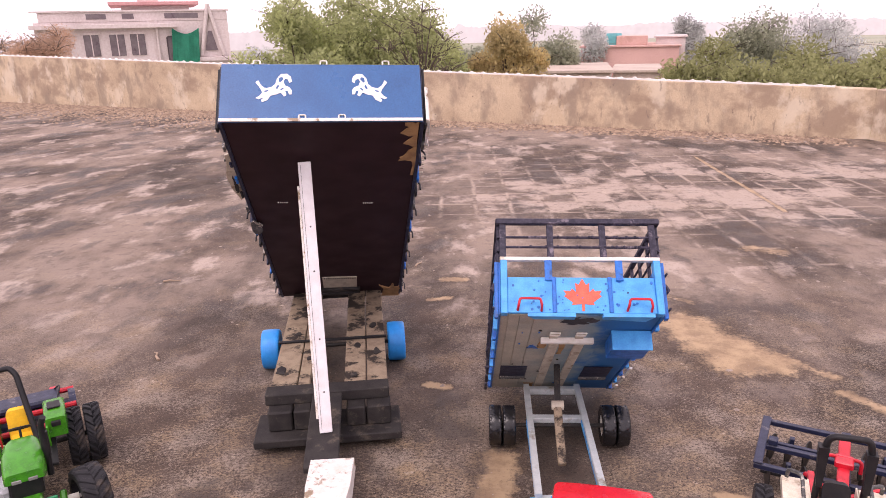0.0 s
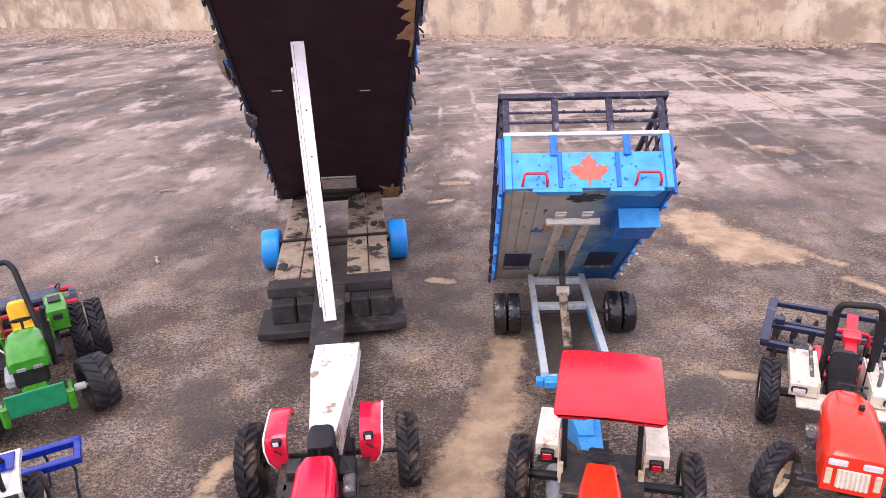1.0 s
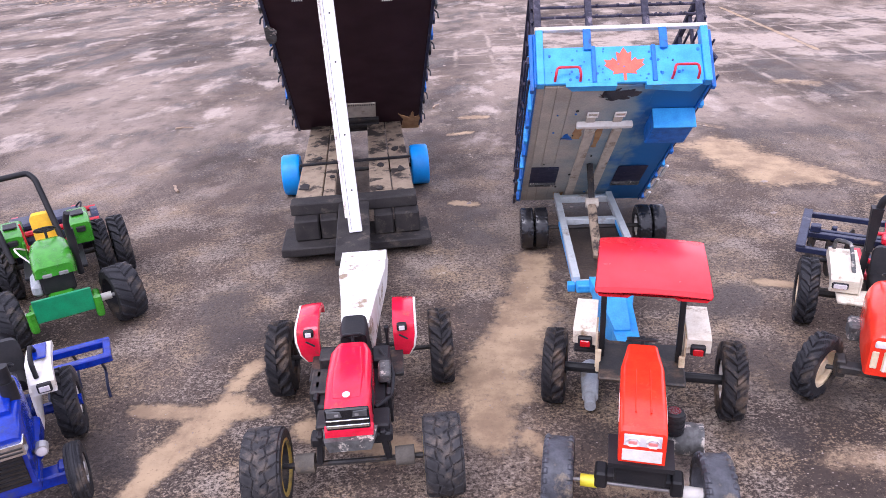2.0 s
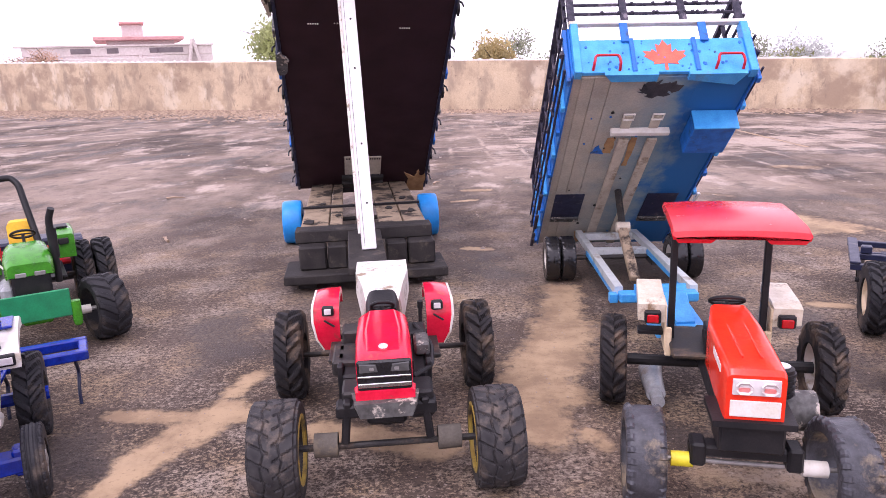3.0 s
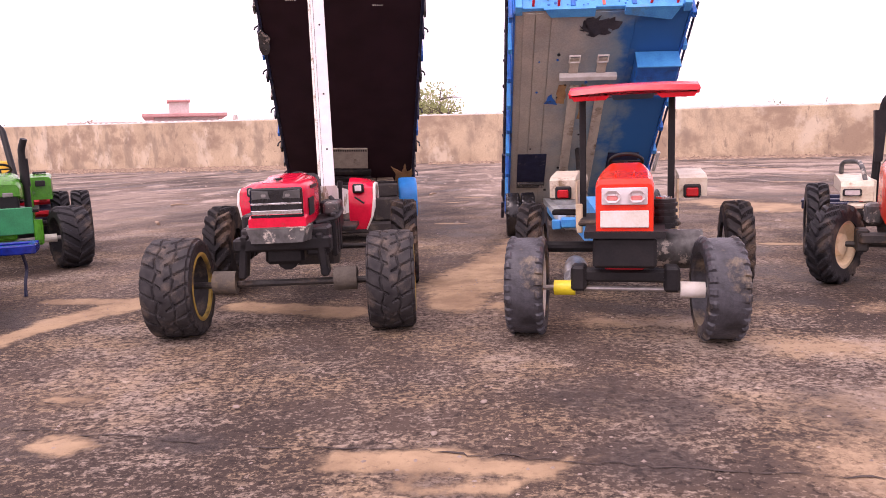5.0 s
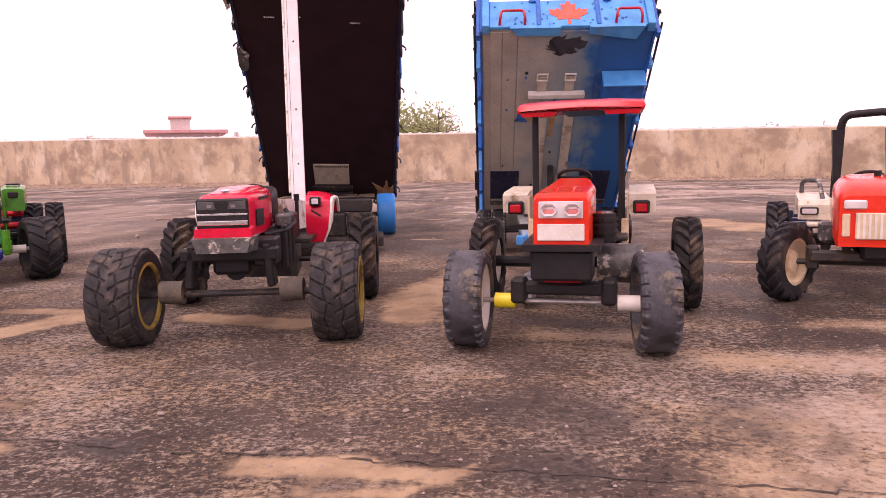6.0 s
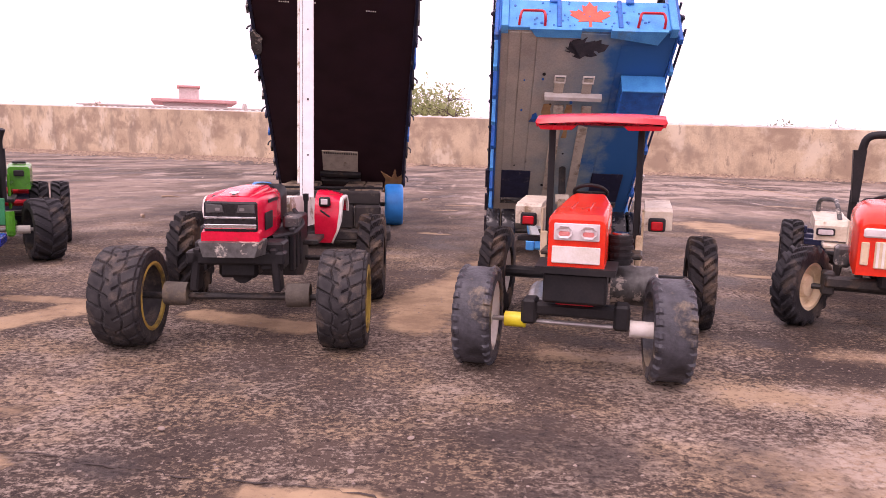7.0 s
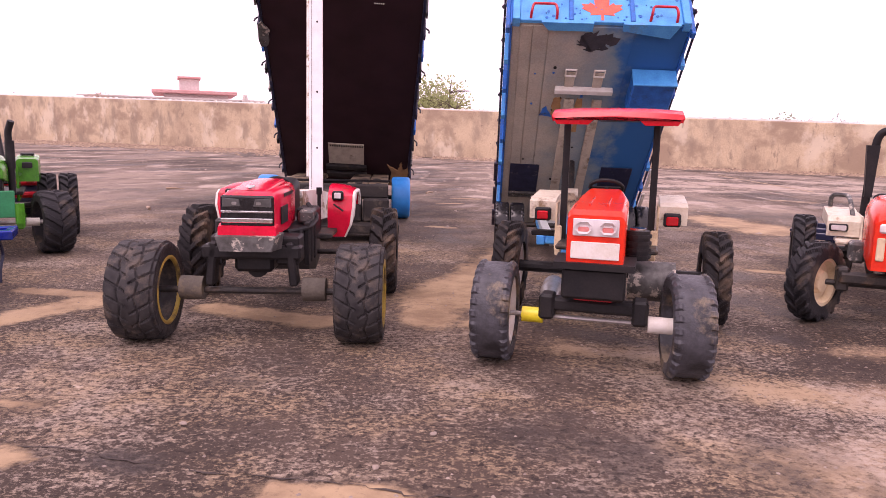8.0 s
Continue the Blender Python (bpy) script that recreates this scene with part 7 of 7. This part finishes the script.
def white_tractor():
    T = thing("toy_tractor", "red and cream toy tractor with cream-rimmed wheels and roll bar", "toy tractor", pose(0.958, 1.37, 0, 0, 0, -19.4), "toy tractors")
    for s in (-1, 1):
        wheel(T, TY["white_front"], RM["cream"], s * 0.165, 0.02, 0.084, turn=-31, label="chunky lugged tyre on a cream rim")
        wheel(T, TY["white_rear"], RM["cream"], s * 0.178, 0.39, 0.094, spin=8 * s, label="tall lugged rear tyre")
    part("axle_rod", tube(B(), [(-0.175, 0.02, 0.084), (0.175, 0.02, 0.084)], 0.006, 8), "steel_dark", T)
    part("front_axle", bx(-0.125, 0.125, -0.012, 0.02, 0.088, 0.11, bev=0.004), "steel_dark", T, "dark front axle beam")
    for s in (-1, 1):
        part("kingpin", bx(s * 0.118 - 0.012, s * 0.118 + 0.012, 0.0, 0.04, 0.07, 0.118, bev=0.004), "steel_dark", T)
    part("rear_axle", tube(B(), [(-0.18, 0.39, 0.094), (0.18, 0.39, 0.094)], 0.014, 8), "steel_dark", T)
    part("chassis", bx(-0.035, 0.035, -0.03, 0.42, 0.095, 0.14, bev=0.006), "black", T)
    hood = part("hood", loft(B(), [rounded(0.062, 0.125, 0.225, -0.052, 0.3), rounded(0.065, 0.125, 0.238, -0.04, 0.4), rounded(0.066, 0.14, 0.255, 0.04, 0.5), rounded(0.06, 0.16, 0.262, 0.14, 0.6), rounded(0.045, 0.17, 0.25, 0.19, 0.7)]), "red_b", T, "rounded red hood", at=pose(-0.016, 0, 0), smooth=True)
    part("grille", bx(-0.034, 0.034, -0.057, -0.0525, 0.14, 0.192, bev=0.002), "cream", hood, "cream slatted grille")
    for k in range(7):
        part("slat", bx(-0.031 + k * 0.0096, -0.0268 + k * 0.0096, -0.0595, -0.0571, 0.142, 0.19, bev=0), "white_paint", hood)
    for s in (-1, 1):
        part("side_grille", bx(s * 0.05 - 0.007, s * 0.05 + 0.007, -0.0565, -0.0525, 0.145, 0.19, bev=0.002), "cream", hood)
        part("headlight", bx(s * 0.035 - 0.02, s * 0.035 + 0.02, -0.058, -0.0515, 0.199, 0.217, bev=0.003), "lens", hood, "clear headlight")
    part("fuel_cap", tube(B(), [(0.02, 0.1, 0.255), (0.02, 0.1, 0.27)], 0.007, 10), "black", hood)
    part("battery_box", bx(-0.1, -0.07, 0.1, 0.16, 0.115, 0.16, bev=0.006), "grey_plastic", T, "grey side box")
    part("footboard", bx(-0.115, 0.115, 0.25, 0.33, 0.135, 0.145, bev=0.003), "cream_white", T, "cream footboard")
    for s in (-1, 1):
        prof = [(0.292, 0.15), (0.292, 0.185), (0.3, 0.197), (0.45, 0.208), (0.47, 0.19), (0.47, 0.175), (0.31, 0.17), (0.305, 0.15)]
        fd = part("fender", loft(B(), [[(s * 0.065, y, z) for y, z in prof], [(s * 0.134, y, z) for y, z in prof]]), "cream_white", T, "cream mudguard")
        part("inner_skirt", bx(min(s * 0.06, s * 0.0645), max(s * 0.06, s * 0.0645), 0.29, 0.47, 0.11, 0.2, bev=0.001), "cream_white", fd)
        lm = part("lamp", bx(s * 0.11 - 0.02, s * 0.11 + 0.02, 0.284, 0.292, 0.162, 0.18, bev=0.003), "black", fd)
        part("lens", bx(s * 0.11 - 0.016, s * 0.11 + 0.016, 0.2815, 0.2838, 0.165, 0.177, bev=0.002), "lens", lm)
        part("grab_rail", tube(B(), bow([(s * 0.12, 0.45, 0.2), (s * 0.12, 0.44, 0.24), (s * 0.085, 0.42, 0.24), (s * 0.085, 0.34, 0.228), (s * 0.078, 0.32, 0.19)], 4), 0.0055, 8), "grey_plastic", fd, smooth=True)
    part("roll_bar", tube(B(), bow([(-0.052, 0.4, 0.13), (-0.046, 0.39, 0.34), (-0.036, 0.38, 0.4), (0.06, 0.38, 0.405), (0.07, 0.385, 0.36), (0.066, 0.4, 0.13)], 5), 0.0095, 10), "black", T, "black roll bar", smooth=True)
    for x in (-0.047, 0.069):
        part("bar_boot", loft(B(), [[(x - 0.008, 0.375, 0.24), (x + 0.008, 0.375, 0.24), (x + 0.008, 0.4, 0.24), (x - 0.008, 0.4, 0.24)], [(x - 0.014, 0.37, 0.365), (x + 0.014, 0.37, 0.365), (x + 0.014, 0.4, 0.365), (x - 0.014, 0.4, 0.365)]]), "black", T)
    steering(T, 0.0, 0.22, 0.25, -30, 0.032)
    part("dashboard", bx(-0.03, 0.03, 0.185, 0.21, 0.14, 0.245, bev=0.006), "black", T)
    part("seat", loft(B(), [rounded(0.035, 0.15, 0.175, 0.32, 0.5), rounded(0.036, 0.15, 0.18, 0.37, 0.5), rounded(0.036, 0.15, 0.25, 0.39, 0.5), rounded(0.03, 0.15, 0.25, 0.405, 0.5)]), "black", T, "black seat", smooth=True)
    part("engine", bx(-0.05, 0.05, 0.0, 0.18, 0.11, 0.16, bev=0.008), "steel_dark", T)
    part("red_link", bx(-0.05, -0.03, 0.42, 0.6, 0.13, 0.15, bev=0.003), "red_frame", T)
    part("red_link", bx(0.03, 0.05, 0.42, 0.6, 0.13, 0.15, bev=0.003), "red_frame", T)
    return T


def disc_harrow():
    C = thing("disc_harrow", "navy toy disc harrow with red hitch frame", "toy implement", pose(0.985, 2.045, 0, 0, 0, -26.0))
    Wd = 0.52
    for y in (0.0, 0.13, 0.30):
        part("beam", bx(0, Wd, y - 0.009, y + 0.009, 0.098, 0.116, bev=0.002), "navy", C, "navy frame beam")
    part("beam", bx(0, Wd, 0.152, 0.166, 0.099, 0.115, bev=0.002), "navy", C)
    for x in (0.012, 0.26, Wd - 0.012):
        part("end_bar", bx(x - 0.014, x + 0.014, -0.01, 0.31, 0.1165, 0.124, bev=0.002), "navy", C)
    part("bracket", bx(0.03, 0.06, 0.12, 0.15, 0.117, 0.14, bev=0.003), "navy", C)
    disc = tube(B(), [(-0.002, 0, 0), (0.002, 0, 0)], 0.048, 20)
    dm = bpy.data.meshes.new("disc")
    disc.to_mesh(dm)
    disc.free()
    dm.materials.append(M["steel_dark"])
    for y in (0.065, 0.235):
        part("gang_shaft", tube(B(), [(0.02, y, 0.05), (Wd - 0.02, y, 0.05)], 0.007, 8), "black", C)
        for k in range(9):
            part("disc", dm, None, C, at=pose(0.04 + k * 0.055, y, 0.0485, 0, 0, 14 if y < 0.1 else -14))
        for x in (0.1, 0.38):
            part("hanger", bx(x - 0.008, x + 0.008, y - 0.01, y + 0.01, 0.05, 0.1, bev=0.002), "navy", C)
    mast = part("mast", box(B(), 0.235, 0.268, -0.06, 0.2, 0.125, 0.15, 0.004, Matrix.Translation((0, 0, 0)) @ Matrix.Rotation(radians(8), 4, "X")), "red_frame", C, "red hitch mast")
    part("mast_head", bx(0.225, 0.278, 0.02, 0.075, 0.15, 0.172, bev=0.004), "red_frame", mast)
    part("mast_loop", tube(B(), bow([(0.2, 0.06, 0.125), (0.2, 0.06, 0.168), (0.3, 0.06, 0.168), (0.3, 0.06, 0.125)], 3), 0.006, 8), "red_frame", mast)
    for x0, x1 in ((0.15, 0.24), (0.35, 0.26)):
        part("hitch_arm", tube(B(), [(x0, -0.005, 0.12), (x1, -0.12, 0.14)], 0.008, 8), "red_frame", C)
    return C


red_tractor()
canopy_tractor()
blue_tractor()
cultivator()
green_tractor()
red_implement()
white_tractor()
disc_harrow()
